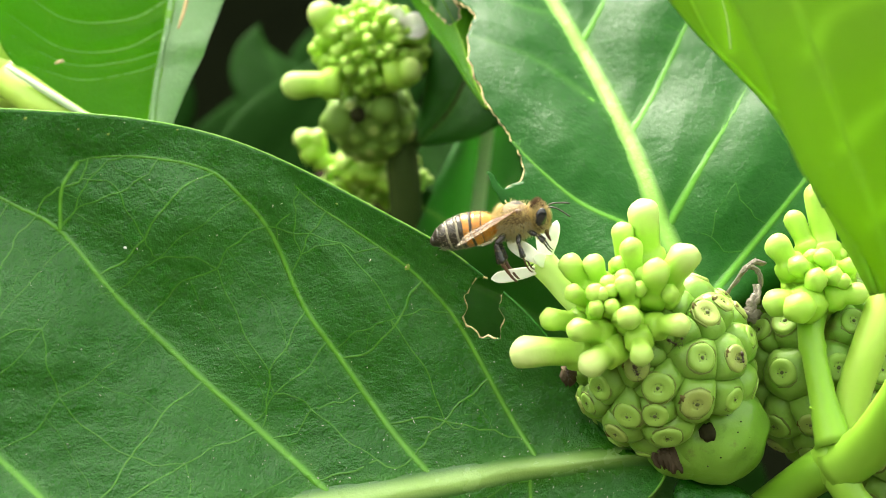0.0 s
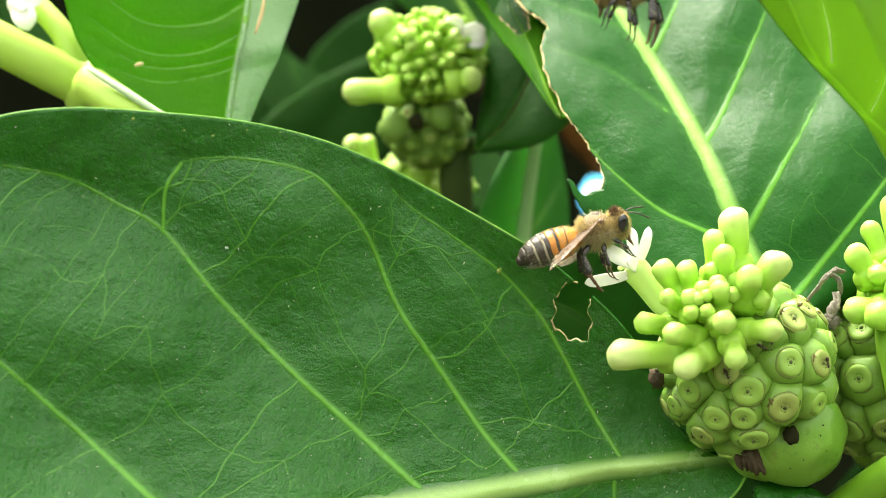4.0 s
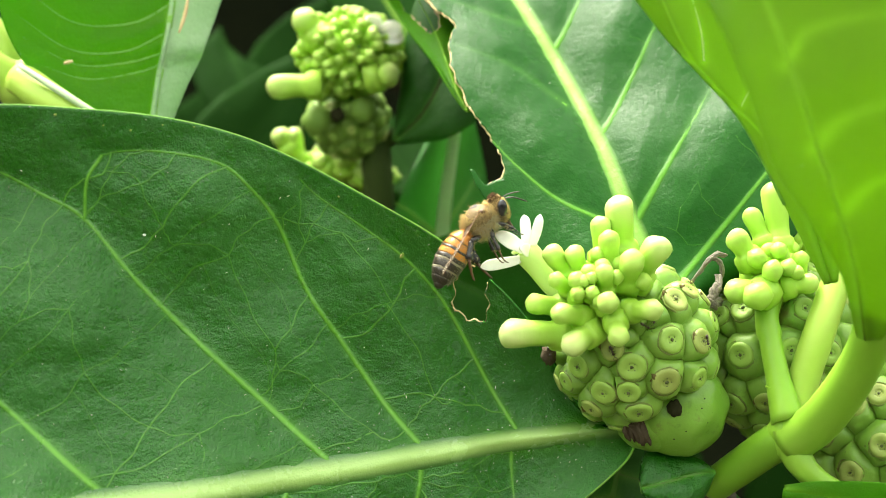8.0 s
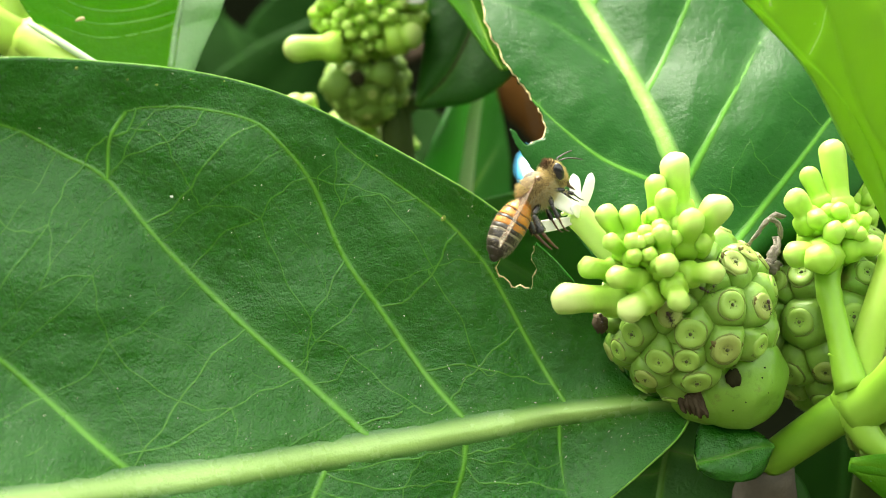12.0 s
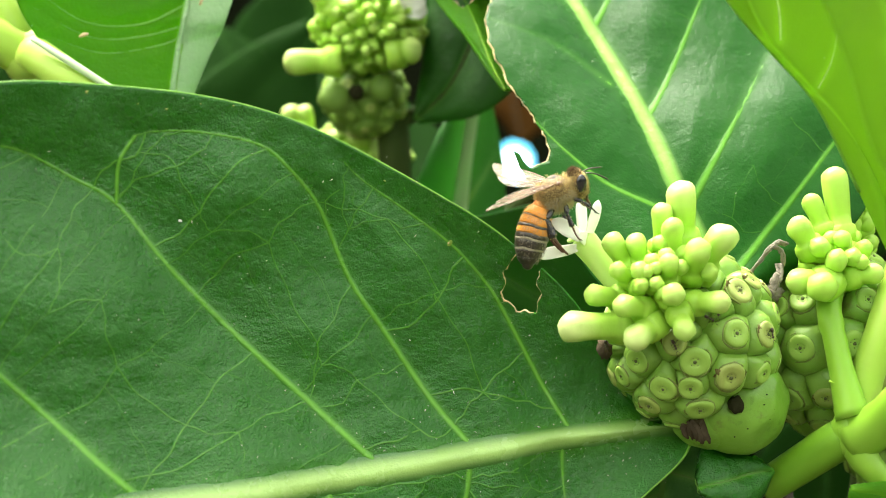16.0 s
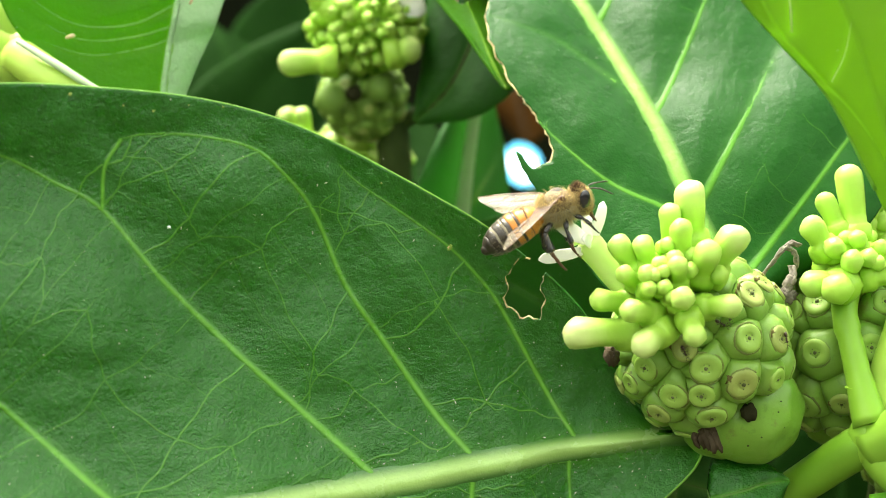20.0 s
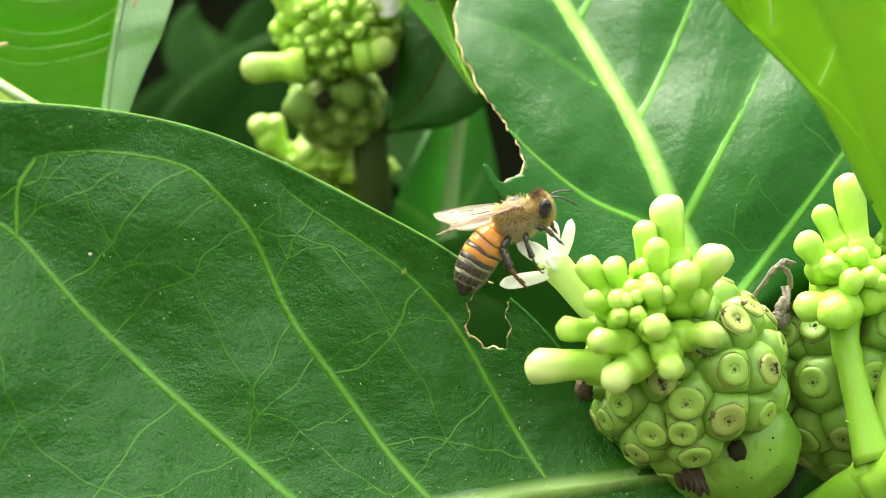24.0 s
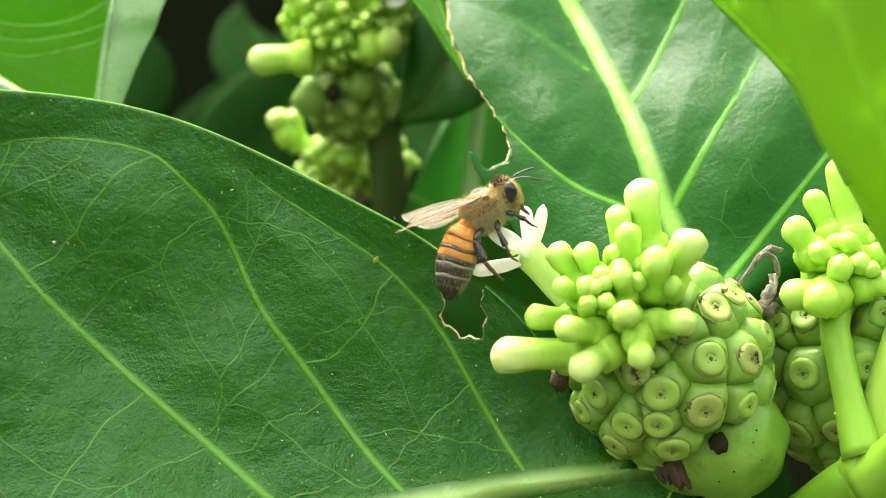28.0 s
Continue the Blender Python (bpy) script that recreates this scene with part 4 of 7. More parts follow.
def edge_leaf():
    root = thing("noni_leaf", (32.7, -8.0, 1.1), "young bright green leaf with a pale margin", "leaf", "leaves of the shrub")
    st = [
        ((35.7, -6.0, -3.1), (35.2, -6.0, -3.2), (36.2, -6.0, -3.0)),
        ((32.5, -9.0, 4.7), (31.2, -8.0, 4.1), (36.4, -10.0, 5.1)),
        ((28.6, -11.0, 10.4), (27.3, -9.0, 11.4), (35.0, -12.0, 11.1)),
        ((25.2, -12.0, 13.9), (23.3, -9.0, 16.0), (33.6, -14.0, 17.0)),
        ((21.6, -13.0, 17.8), (20.4, -10.0, 18.9), (32.3, -16.0, 21.7)),
        ((19.2, -14.0, 22.4), (17.0, -10.0, 23.2), (30.0, -18.0, 27.3)),
        ((16.1, -15.0, 28.8), (11.5, -10.0, 29.6), (25.1, -18.0, 34.1)),
        ((12.6, -16.0, 35.5), (12.1, -16.0, 35.5), (13.1, -16.0, 35.7)),
    ]
    veins = [(((23.2, -12.0, 16.7), (22.8, -13.0, 19.1), (21.9, -14.0, 21.9), (20.7, -14.0, 24.9)), 0.4), (((26.6, -11.0, 12.7), (27.5, -12.0, 15.2), (27.7, -14.0, 19.0)), 0.4)]
    Leaf(root, st, M_LEAF_LIME, 110, 80, 0.5, veins, (), (), 0.35, 0.4, 15.0, 0.25, (0.06, 0.05), rib_mat=M_VEIN, vein_mat=M_TUBE)
    v, f = tube_mesh(catmull([s[1] for s in st[1:-1]], 50), [0.28] * 50, 8)
    mesh_part("leaf_margin", v, f, M_VEIN, root, "pale leaf margin")


main_leaf()
back_leaf()
upper_left_leaf()
near_leaf()
edge_leaf()
folded_leaf()


# ================= fruits and flowers =================
def graded(name, low, high, sub):
    """Green that pales towards the tip, by the attribute 'pale'."""
    k = Net(name)
    c = k.mix(k.noise(260, 4), low, tuple(x * 1.25 for x in low))
    c = k.mix(k.ramp(k.noise(420, 5, 0.6), (0.5, (0, 0, 0)), (0.75, (0.35,) * 3)), c, tuple(x * 0.72 for x in low))
    c = k.mix(k.attr("pale"), c, high)
    k.set(c, k.ramp(k.noise(350, 3), (0.3, (0.4,) * 3), (0.7, (0.6,) * 3)))
    k.bump(k.math("ADD", k.noise(900, 4), k.math("MULTIPLY", k.noise(2800, 3), 0.4)), 0.22, 0.0003)
    k.translucent(k.mix(k.attr("pale"), tuple(min(1, x * 1.6) for x in low), high), sub)
    return k.m


M_BUD2 = graded("bud_skin", (0.33, 0.56, 0.05), (0.74, 0.82, 0.36), 0.14)


def bud(parent, base, tip, r, pale=0.3, fat=1.0, name="bud", mat=None):
    """A flower bud: a green cup from which a tube rises and swells to a lobed, rounded head."""
    length = np.linalg.norm(np.array(tip, float) - np.array(base, float))
    c = min(0.42, 1.35 * r / length)
    prof = [(0, 1.3 * r), (c * 0.6, 1.27 * r), (c * 0.88, 1.18 * r), (c * 0.98, 1.08 * r), (c * 1.06, 0.93 * r)]
    cap = max(c + 0.12, 1 - 1.05 * r / length)
    prof += [(c + (cap - c) * k, w * r) for k, w in ((0.25, 0.9), (0.5, 0.93), (0.75, 1.0 * fat), (1.0, 1.04 * fat))]
    prof += [(cap + (1 - cap) * math.sin(radians(k)), 1.04 * r * fat * math.cos(radians(k))) for k in (22, 42, 60, 75, 86)]
    n = 15
    v, f = profile_mesh(base, tip, prof, n, cross=(5, 0.055))
    seed = Vector((base[0], base[2], tip[1]))
    v = [np.array(q) + 0.11 * r * np.array(noise.noise_vector(Vector(q) * (0.8 / r) + seed)) for q in v]
    ob = mesh_part(name, v, f, mat or M_BUD2, parent)
    a = ob.data.attributes.new("pale", "FLOAT", "POINT")
    vals = []
    for fr, _ in prof:
        vals += [0.75 * pale * min(1.0, max(0.0, (fr - 0.5) / 0.5)) + 0.04 * pale + (0.03 if fr > c else 0.0)] * n
    a.data.foreach_set("value", vals)
    return ob


def carpel(parent, centre, out, r, height, scar=1.0, brown=0.0, pit=True, mat=None, bounds=None):
    """A segment of the fruit, angular where it meets its neighbours, with the round scar of a fallen flower."""
    c, o = np.array(centre, float), np.array(out, float)
    o /= np.linalg.norm(o)
    h = height
    seed = float(c[0] * 3.1 + c[2])
    t = c + o * h * 0.5
    if bounds is None:
        prof = [(0, r * 1.22), (0.3, r * 1.2), (0.55, r * 1.13), (0.74, r * 1.02), (0.87, r * 0.88), (0.95, r * 0.68), (1.0, r * 0.4)]
        v, f = profile_mesh(c - o * h * 0.5, c + o * h * 0.5, prof, 16)
    else:
        u, w, reach = bounds
        n = len(reach)
        v, f = [], []
        disc = r * 0.62 * max(scar, 0.75)
        for k, rise in ((0.0, -0.62), (0.06, -0.4), (0.2, -0.2), (0.42, -0.07), (0.7, 0.0), (1.0, 0.03)):
            for i in range(n):
                a = 2 * math.pi * i / n
                q = reach[i] * 0.995 * (1 - k) + disc * k
                v.append(t + (u * math.cos(a) + w * math.sin(a)) * q + o * (rise * h * (0.55 + 0.45 * min(1.6, reach[i] / r))))
        for k in range(5):
            for i in range(n):
                p, q = k * n + i, k * n + (i + 1) % n
                f.append((p, q, q + n, p + n))
        f.append(tuple(range(5 * n, 6 * n)))
    v = [np.array(q) + (0.24 if bounds is None else 0.07) * r * np.array(noise.noise_vector(Vector(np.array(q) * 0.5) + Vector((seed, 0, 0)))) for q in v]
    ob = mesh_part("carpel", v, f, mat or M_FRUIT, parent)
    if scar > 0:
        k = r * 0.7 * scar
        prof = [(0, k * 1.1), (0.5, k * 1.09), (0.8, k * 1.03), (0.95, k * 0.93), (1.0, k * 0.76), (0.97, k * 0.52), (0.92, k * 0.38), (0.8, k * 0.32), (0.86, k * 0.24), (0.83, k * 0.13), (0.6, k * 0.04)]
        v, f = lathe(t - o * 0.18 * r, t + o * 0.18 * r, prof, 22)
        v = [np.array(q) + 0.05 * r * np.array(noise.noise_vector(Vector(np.array(q) * 0.7) + Vector((0, seed, 0)))) for q in v]
        mesh_part("scar", v, f, M_SCAR if brown < 0.5 else M_SCAR_BROWN, ob, "pale round flower scar")
        v, f = ring_mesh(t - o * 0.02 * r, o, k * 1.12, 0.05 * r)
        v = [np.array(q) + 0.1 * r * np.array(noise.noise_vector(Vector(np.array(q) * 1.1))) for q in v]
        mesh_part("scar_rim", v, f, M_SCAR_RING, ob, "thin uneven brownish rim")
        if brown > 0.5 and mat is None:
            side = np.cross(o, np.array([0.3, 0.2, 1.0]))
            side /= np.linalg.norm(side)
            v, f = ball_mesh(t + side * k * 0.9 - o * 0.06 * r, (k * 0.34, k * 0.22, k * 0.4), 9, 14, None, 0.9, seed)
            mesh_part("stain", v, f, M_STAIN, ob, "brown corky stain")
        if pit:
            v, f = ball_mesh(t + o * 0.1 * r, (k * 0.15, k * 0.12, k * 0.14), 7, 10, None, 0.4, seed)
            mesh_part("scar_centre", v, f, M_SCAR_DARK, ob)
            for i in range(4):
                a = seed + i * 1.7
                side = np.cross(o, np.array([math.cos(a), 0.3, math.sin(a)]))
                side /= np.linalg.norm(side) + 1e-9
                v, f = ball_mesh(t + o * 0.12 * r + side * k * 0.32, (k * 0.05,) * 3, 5, 6)
                mesh_part("scar_dot", v, f, M_SCAR_DARK, ob)
    return ob


def pack(parent, centre, radius, items, height, mat=None):
    """Carpels packed over a ball: each reaches halfway to its neighbours. items: way out, size, scar, browning."""
    c = np.array(centre, float)
    ways = [np.array(q[0]) / np.linalg.norm(q[0]) for q in items]
    n = 20
    for (_, r, scar, brown), o in zip(items, ways):
        u = np.cross(o, np.array([0.13, 0.2, 1.0]))
        u /= np.linalg.norm(u)
        w = np.cross(o, u)
        reach = np.full(n, 1.45 * r)
        for k, (q, other) in enumerate(zip(ways, items)):
            gap = np.linalg.norm(q - o) * radius
            if gap < 1e-6 or gap > 3.2 * (r + other[1]):
                continue
            half = gap * r / (r + other[1])
            x, y = q @ u, q @ w
            m = math.hypot(x, y) + 1e-9
            for i in range(n):
                a = 2 * math.pi * i / n
                g = (math.cos(a) * x + math.sin(a) * y) / m
                if g > 0.15:
                    reach[i] = min(reach[i], half / g)
        reach = np.maximum(reach, 0.45 * r)
        carpel(parent, c + o * (radius - height * 0.5), o, r, height, scar, brown, True, mat, (u, w, reach))


def ring_mesh(centre, axis, radius, thick, n=20, sides=6):
    a = Vector(axis).normalized()
    u = a.orthogonal().normalized()
    w = a.cross(u)
    v, f = [], []
    for i in range(n):
        t = 2 * math.pi * i / n
        d = u * math.cos(t) + w * math.sin(t)
        for j in range(sides):
            s = 2 * math.pi * j / sides
            q = Vector(centre) + d * (radius + thick * math.cos(s)) + a * thick * math.sin(s)
            v.append(tuple(q))
    for i in range(n):
        for j in range(sides):
            p, q = i * sides, ((i + 1) % n) * sides
            f.append((p + j, q + j, q + (j + 1) % sides, p + (j + 1) % sides))
    return v, f


M_STAIN = plain("corky_stain", (0.08, 0.065, 0.022), (0.2, 0.17, 0.06), 700, 0.9, 0.1, 0.6)
M_SCAR_BROWN = plain("fruit_scar_browned", (0.34, 0.5, 0.1), (0.26, 0.26, 0.07), 500, 0.5)


def on_ball(centre, radius, p):
    """The front surface of a ball at the x and z of p, and the way out of it."""
    c = np.array(centre, float)
    dx, dz = p[0] - c[0], p[2] - c[2]
    k = math.hypot(dx, dz)
    if k > radius * 0.97:
        dx, dz = dx * radius * 0.97 / k, dz * radius * 0.97 / k
    dy = -math.sqrt(max(0.02, radius ** 2 - dx * dx - dz * dz))
    o = np.array([dx, dy, dz])
    return c + o, o / np.linalg.norm(o)


def fill_carpels(radius, taken, r, count, rnd, scar=0.9, bare=None):
    """More carpels over the rest of the ball, away from the directions already taken."""
    items = []
    for i in range(count):
        zz = 1 - 2 * (i + 0.5) / count
        a = i * 2.39996
        d = np.array([math.sqrt(1 - zz * zz) * math.cos(a), zz, math.sqrt(1 - zz * zz) * math.sin(a)])
        if bare is not None and d @ bare > 0.8:
            continue
        if any(d @ t > math.cos(1.35 * r / radius) for t in taken):
            continue
        taken.append(d)
        items.append((d, r * rnd.uniform(0.9, 1.08), scar * rnd.uniform(0.8, 1.05), rnd.random() * 0.9))
    return items


def main_fruit():
    C, R = (18.6, 4.2, -9.4), 8.1
    root = thing("noni_fruit", (20.1, 3.0, -17.5), "knobbly pale green young noni fruit with buds and one white flower", "fruit", "fruits of the shrub")
    cam.data.dof.focus_object = root
    rnd = random.Random(4)
    v, f = ball_mesh(C, (R * 0.82,) * 3, 18, 26, None, 0.05)
    mesh_part("core", v, f, M_FRUIT, root)
    taken, items = [], []
    scars = [
        ((12.8, -3.0, -11.1), 1.65, 0), ((17.6, -4.0, -11.0), 1.9, 0), ((21.3, -3.0, -8.5), 1.8, 0), ((24.4, -2.0, -8.7), 1.75, 1),
        ((15.1, -3.0, -13.5), 1.75, 0), ((20.9, -3.0, -12.4), 1.95, 1), ((24.2, -1.0, -12.2), 1.5, 0), ((11.8, 0.0, -12.6), 1.4, 0),
        ((14.2, -1.0, -15.2), 1.6, 1), ((18.5, -1.0, -15.4), 1.8, 0), ((21.9, -2.0, -4.8), 1.8, 1), ((25.9, 0.0, -6.9), 1.4, 0),
        ((23.5, 0.0, -4.0), 1.4, 1), ((15.8, -4.0, -9.3), 1.6, 1),
    ]
    for p, r, brown in scars:
        q, o = on_ball(C, R, p)
        taken.append(o)
        items.append((o, r, 0.95, brown * 0.7))
    # the young carpels that carry buds
    for p, r in (((15.3, -4.0, -5.5), 1.75), ((11.7, -3.0, -5.7), 1.5), ((18.2, -4.0, -5.6), 1.8), ((12.9, -4.0, -7.6), 1.6), ((16.4, -4.0, -8.4), 1.4), ((17.2, -3.0, -3.4), 1.9), ((19.4, -3.0, -3.9), 1.6), ((11.5, -1.0, -8.5), 1.4), ((10.8, 0.0, -5.3), 1.4), ((13.5, -4.0, -5.5), 1.2), ((14.1, -2.0, -1.5), 1.5), ((12.0, -2.0, -3.1), 1.4), ((16.4, 0.0, -1.0), 1.6), ((18.5, -1.0, -1.6), 1.5), ((14.9, -4.0, -3.4), 1.3), ((20.1, -3.0, -6.0), 1.4), ((11.1, 1.0, -9.9), 1.3)):
        q, o = on_ball(C, R - 0.5, p)
        taken.append(o)
        items.append((o, r, 0, 0))
    items += fill_carpels(R, taken, 1.75, 90, rnd, 0.9, np.array((0.56, 0.1, -0.82)))
    pack(root, C, R, items, 3.2)
    # buds: base, tip, thickness, paleness of the tip
    for b, t, r, pale in (
        ((11.7, -2.5, -8.0), (5.4, -7.5, -7.7), 1.32, 1.0),
        ((17.2, 0.0, -1.0), (16.5, -2.5, 5.0), 1.28, 0.95),
        ((17.9, -2.0, -3.1), (20.4, -5.5, 0.9), 1.3, 0.75),
        ((15.2, -1.0, -1.3), (14.7, -3.0, 3.0), 0.95, 0.35),
        ((15.8, -3.0, -2.1), (15.3, -5.0, 1.7), 0.95, 0.2),
        ((12.0, -2.0, -2.9), (9.8, -4.0, 0.2), 0.98, 0.3),
        ((13.0, -2.5, -2.6), (12.0, -4.5, 0.2), 0.92, 0.25),
        ((11.4, -2.0, -5.5), (7.8, -5.0, -5.0), 0.95, 0.3),
        ((13.2, -4.0, -6.3), (10.2, -7.5, -5.8), 1.0, 0.3),
        ((14.0, -4.0, -7.6), (11.3, -7.6, -9.1), 1.15, 0.85),
        ((15.9, -5.0, -6.5), (16.1, -8.2, -8.5), 0.98, 0.4),
        ((15.3, -4.0, -5.5), (15.0, -8.6, -4.7), 1.0, 0.35),
        ((17.0, -4.0, -5.8), (19.9, -7.4, -5.5), 0.98, 0.55),
        ((17.2, -3.0, -3.4), (17.5, -7.0, -0.5), 1.15, 0.25),
        ((15.2, -4.0, -3.9), (14.7, -7.2, -1.7), 0.85, 0.25),
        ((11.9, -3.0, -3.9), (10.1, -6.0, -2.6), 0.75, 0.2),
        ((13.5, -3.5, -4.2), (12.0, -6.8, -2.5), 0.8, 0.2),
        ((14.3, -3.5, -3.4), (13.2, -6.2, -1.7), 0.7, 0.2),
    ):
        bud(root, b, t, r, pale)
    # the smallest buds at the crown
    for p, r in (((13.7, -6.4, -4.1), 0.66), ((13.7, -6.0, -2.8), 0.55), ((14.8, -5.2, -1.8), 0.8), ((12.9, -6.0, -3.1), 0.62), ((16.0, -5.4, -2.7), 0.7), ((12.4, -6.2, -4.2), 0.72), ((14.4, -3.8, -0.6), 0.7), ((16.5, -4.4, -1.5), 0.75), ((14.3, -6.5, -4.9), 0.6), ((18.6, -5.0, -3.1), 0.8)):
        q = np.array(p)
        bud(root, q + np.array([0.0, 2.2, -0.3]), q + np.array([0, -0.9, 0.25]), r, 0.15, name="young_bud")
    # swollen lower lobe, with its dark hollow and dry stalk scar
    v, f = ball_mesh((22.8, 5.0, -15.5), (5.0, 4.6, 4.7), 40, 56, None, 0.1, 2.0)
    v2, f2 = ball_mesh((20.7, 5.0, -16.2), (4.0, 3.8, 3.6), 32, 44, None, 0.1, 4.0)
    f = f + [tuple(i + len(v) for i in q) for q in f2]
    v = v + v2
    mesh_part("swollen_lobe", v, f, M_LOBE, root, "smooth swollen green lobe")
    # near-black lump drawn where the lobe has its dark hollow
    v, f = ball_mesh((22.1, 0.55, -15.2), (0.75, 0.4, 0.8), 14, 20, None, 0.35, 1.0)
    mesh_part("hollow", v, f, M_NEAR_BLACK, root, "dark hollow scar")
    for x, z in ((23.8, -13.7), (24.7, -15.2), (25.3, -16.6), (23.2, -17.4), (25.0, -14.3), (22.1, -18.2), (25.7, -15.7)):
        q = on_ball((22.8, 5.0, -15.5), 4.75, (x, 0, z))[0]
        v, f = ball_mesh(q, (0.08, 0.05, 0.07), 6, 8, None, 0.4, x * 0.1)
        mesh_part("dark_speck", v, f, M_NEAR_BLACK, root)
    av, af = [], []
    for i in range(26):
        s = i / 25
        a, b = np.array((17.6, 2.4, -16.9)), np.array((19.0, 1.8, -16.3))
        top = a + (b - a) * s + np.array([rnd.uniform(-0.2, 0.2), rnd.uniform(-0.5, 0.3), rnd.uniform(-0.2, 0.3)])
        low = np.array((18.3, 2.4, -18.2)) + (np.array((19.8, 1.6, -18.7)) - np.array((18.3, 2.4, -18.2))) * s + np.array([rnd.uniform(-0.4, 0.4), rnd.uniform(-0.4, 0.4), rnd.uniform(-0.4, 0.3)])
        v, f = tube_mesh(catmull([top, (top + low) / 2 + np.array([rnd.uniform(-0.25, 0.25), -0.3, 0]), low], 7), [rnd.uniform(0.14, 0.28) * w for w in (1, 1.1, 1.2, 1.2, 1.1, 0.9, 0.4)], 6)
        af += [tuple(k + len(av) for k in q) for q in f]
        av += list(v)
    tagged(mesh_part("stalk_base", av, af, M_BARK, root), "dry dark fibrous stalk base", kind="stuff")
    v, f = ball_mesh((10.1, 0.5, -10.2), (0.7, 0.6, 0.9), 8, 10, None, 0.6, 7.0)
    mesh_part("dry_remnant", v, f, M_BARK, root, "dry dark flower remnant")
    # open flower
    base, mouth = np.array((11.8, 0.0, -4.7)), np.array((7.7, -0.6, -0.1))
    pts = catmull([base, base * 0.66 + mouth * 0.34 + np.array([-0.1, 0, -0.1]), base * 0.3 + mouth * 0.7, mouth], 16)
    v, f = tube_mesh(pts, np.interp(np.linspace(0, 1, 16), [0, 0.5, 0.8, 0.93, 1], [1.05, 1.15, 1.25, 1.3, 1.0]), 18)
    flower = mesh_part("flower_tube", v, f, M_TUBE, root, "pale cream-green flower tube")
    for a, b, width, curl in (
        ((8.3, -0.9, 0.0), (9.2, -1.6, 3.3), 0.47, 0.2), ((7.9, 0.2, 0.2), (7.75, 0.3, 3.3), 0.5, 0.1), ((7.3, -1.2, -1.0), (3.5, -2.0, -1.7), 0.52, -0.45),
        ((7.6, -1.2, -0.1), (4.9, -1.9, 1.5), 0.66, 0.3), ((8.0, -1.3, -0.3), (7.2, -3.4, 0.2), 0.56, 0.1),
    ):
        petal(flower, np.array(a), np.array(b), width, curl)
    for way in ((6.3, -1.2, 0.4), (6.5, -0.6, -0.4)):
        v, f = tube_mesh(catmull([mouth, mouth + (np.array(way) - mouth) * 0.6, np.array(way)], 6), [0.25, 0.22, 0.2, 0.22, 0.25, 0.1], 6)
        mesh_part("anther", v, f, M_TUBE, flower)


def petal(parent, a, b, width, curl):
    """A thick, blunt, strap-like white petal from a to b, hollow along its middle and curled at the tip."""
    n, m = 16, 14
    d = b - a
    side = np.cross(d, np.array([0.2, -1.0, 0.1]))
    side /= np.linalg.norm(side)
    up = np.cross(side, d)
    up /= np.linalg.norm(up)
    v, f = [], []
    for i in range(n):
        s = i / (n - 1)
        w = width * (0.66 + 0.42 * math.sin(math.pi * min(1.0, 0.95 * s))) * math.sqrt(max(0.02, 1 - max(0.0, (s - 0.8) / 0.203) ** 2))
        c = a + d * (s - 0.06 * max(0.0, s - 0.7)) + up * (curl * math.sin(math.pi * s) - 0.9 * abs(curl) * max(0.0, s - 0.65) ** 2 * 4)
        for j in range(m):
            t = 2 * math.pi * j / m
            x, y = math.cos(t), math.sin(t)
            thick = 0.26 * min(1.0, w / width + 0.15)
            v.append(c + side * x * w + up * (y * thick + 0.42 * w * x * x - 0.1 * thick * (1 + y)) + 0.06 * np.array(noise.noise_vector(Vector(c + side * x) * 0.9)))
    for i in range(n - 1):
        for j in range(m):
            p, q = i * m + j, i * m + (j + 1) % m
            f.append((p, q, q + m, p + m))
    f.append(tuple(range(m))[::-1])
    f.append(tuple(range((n - 1) * m, n * m)))
    mesh_part("petal", v, f, M_PETAL, parent, "white fleshy petal")


def second_fruit():
    C, R = (34.1, 14.0, -10.0), 9.0
    root = thing("noni_fruit", (34.4, 14.0, -18.4), "knobbly green noni fruit partly behind stems", "fruit", "fruits of the shrub")
    v, f = ball_mesh(C, (R * 0.84,) * 3, 16, 22, None, 0.05)
    mesh_part("core", v, f, M_FRUIT, root)
    taken, items = [], []
    for p, r in (((29.3, 4.0, -10.4), 2.1), ((29.7, 6.0, -5.9), 2.1), ((35.5, 6.0, -5.9), 1.9), ((34.0, 5.0, -9.9), 2.1), ((27.6, 9.0, -6.7), 1.7), ((32.1, 7.0, -4.1), 1.9), ((37.9, 7.0, -10.2), 1.9)):
        q, o = on_ball(C, R, p)
        taken.append(o)
        items.append((o, r, 0.85, 0.3))
    pack(root, C, R, items + fill_carpels(R, taken, 2.0, 70, random.Random(8)), 3.4)
    v, f = ball_mesh((33.0, 15.5, -15.2), (3.6, 4.5, 4.8), 14, 20, None, 0.08)
    mesh_part("swollen_lobe", v, f, M_LOBE, root, "smooth shaded lobe")


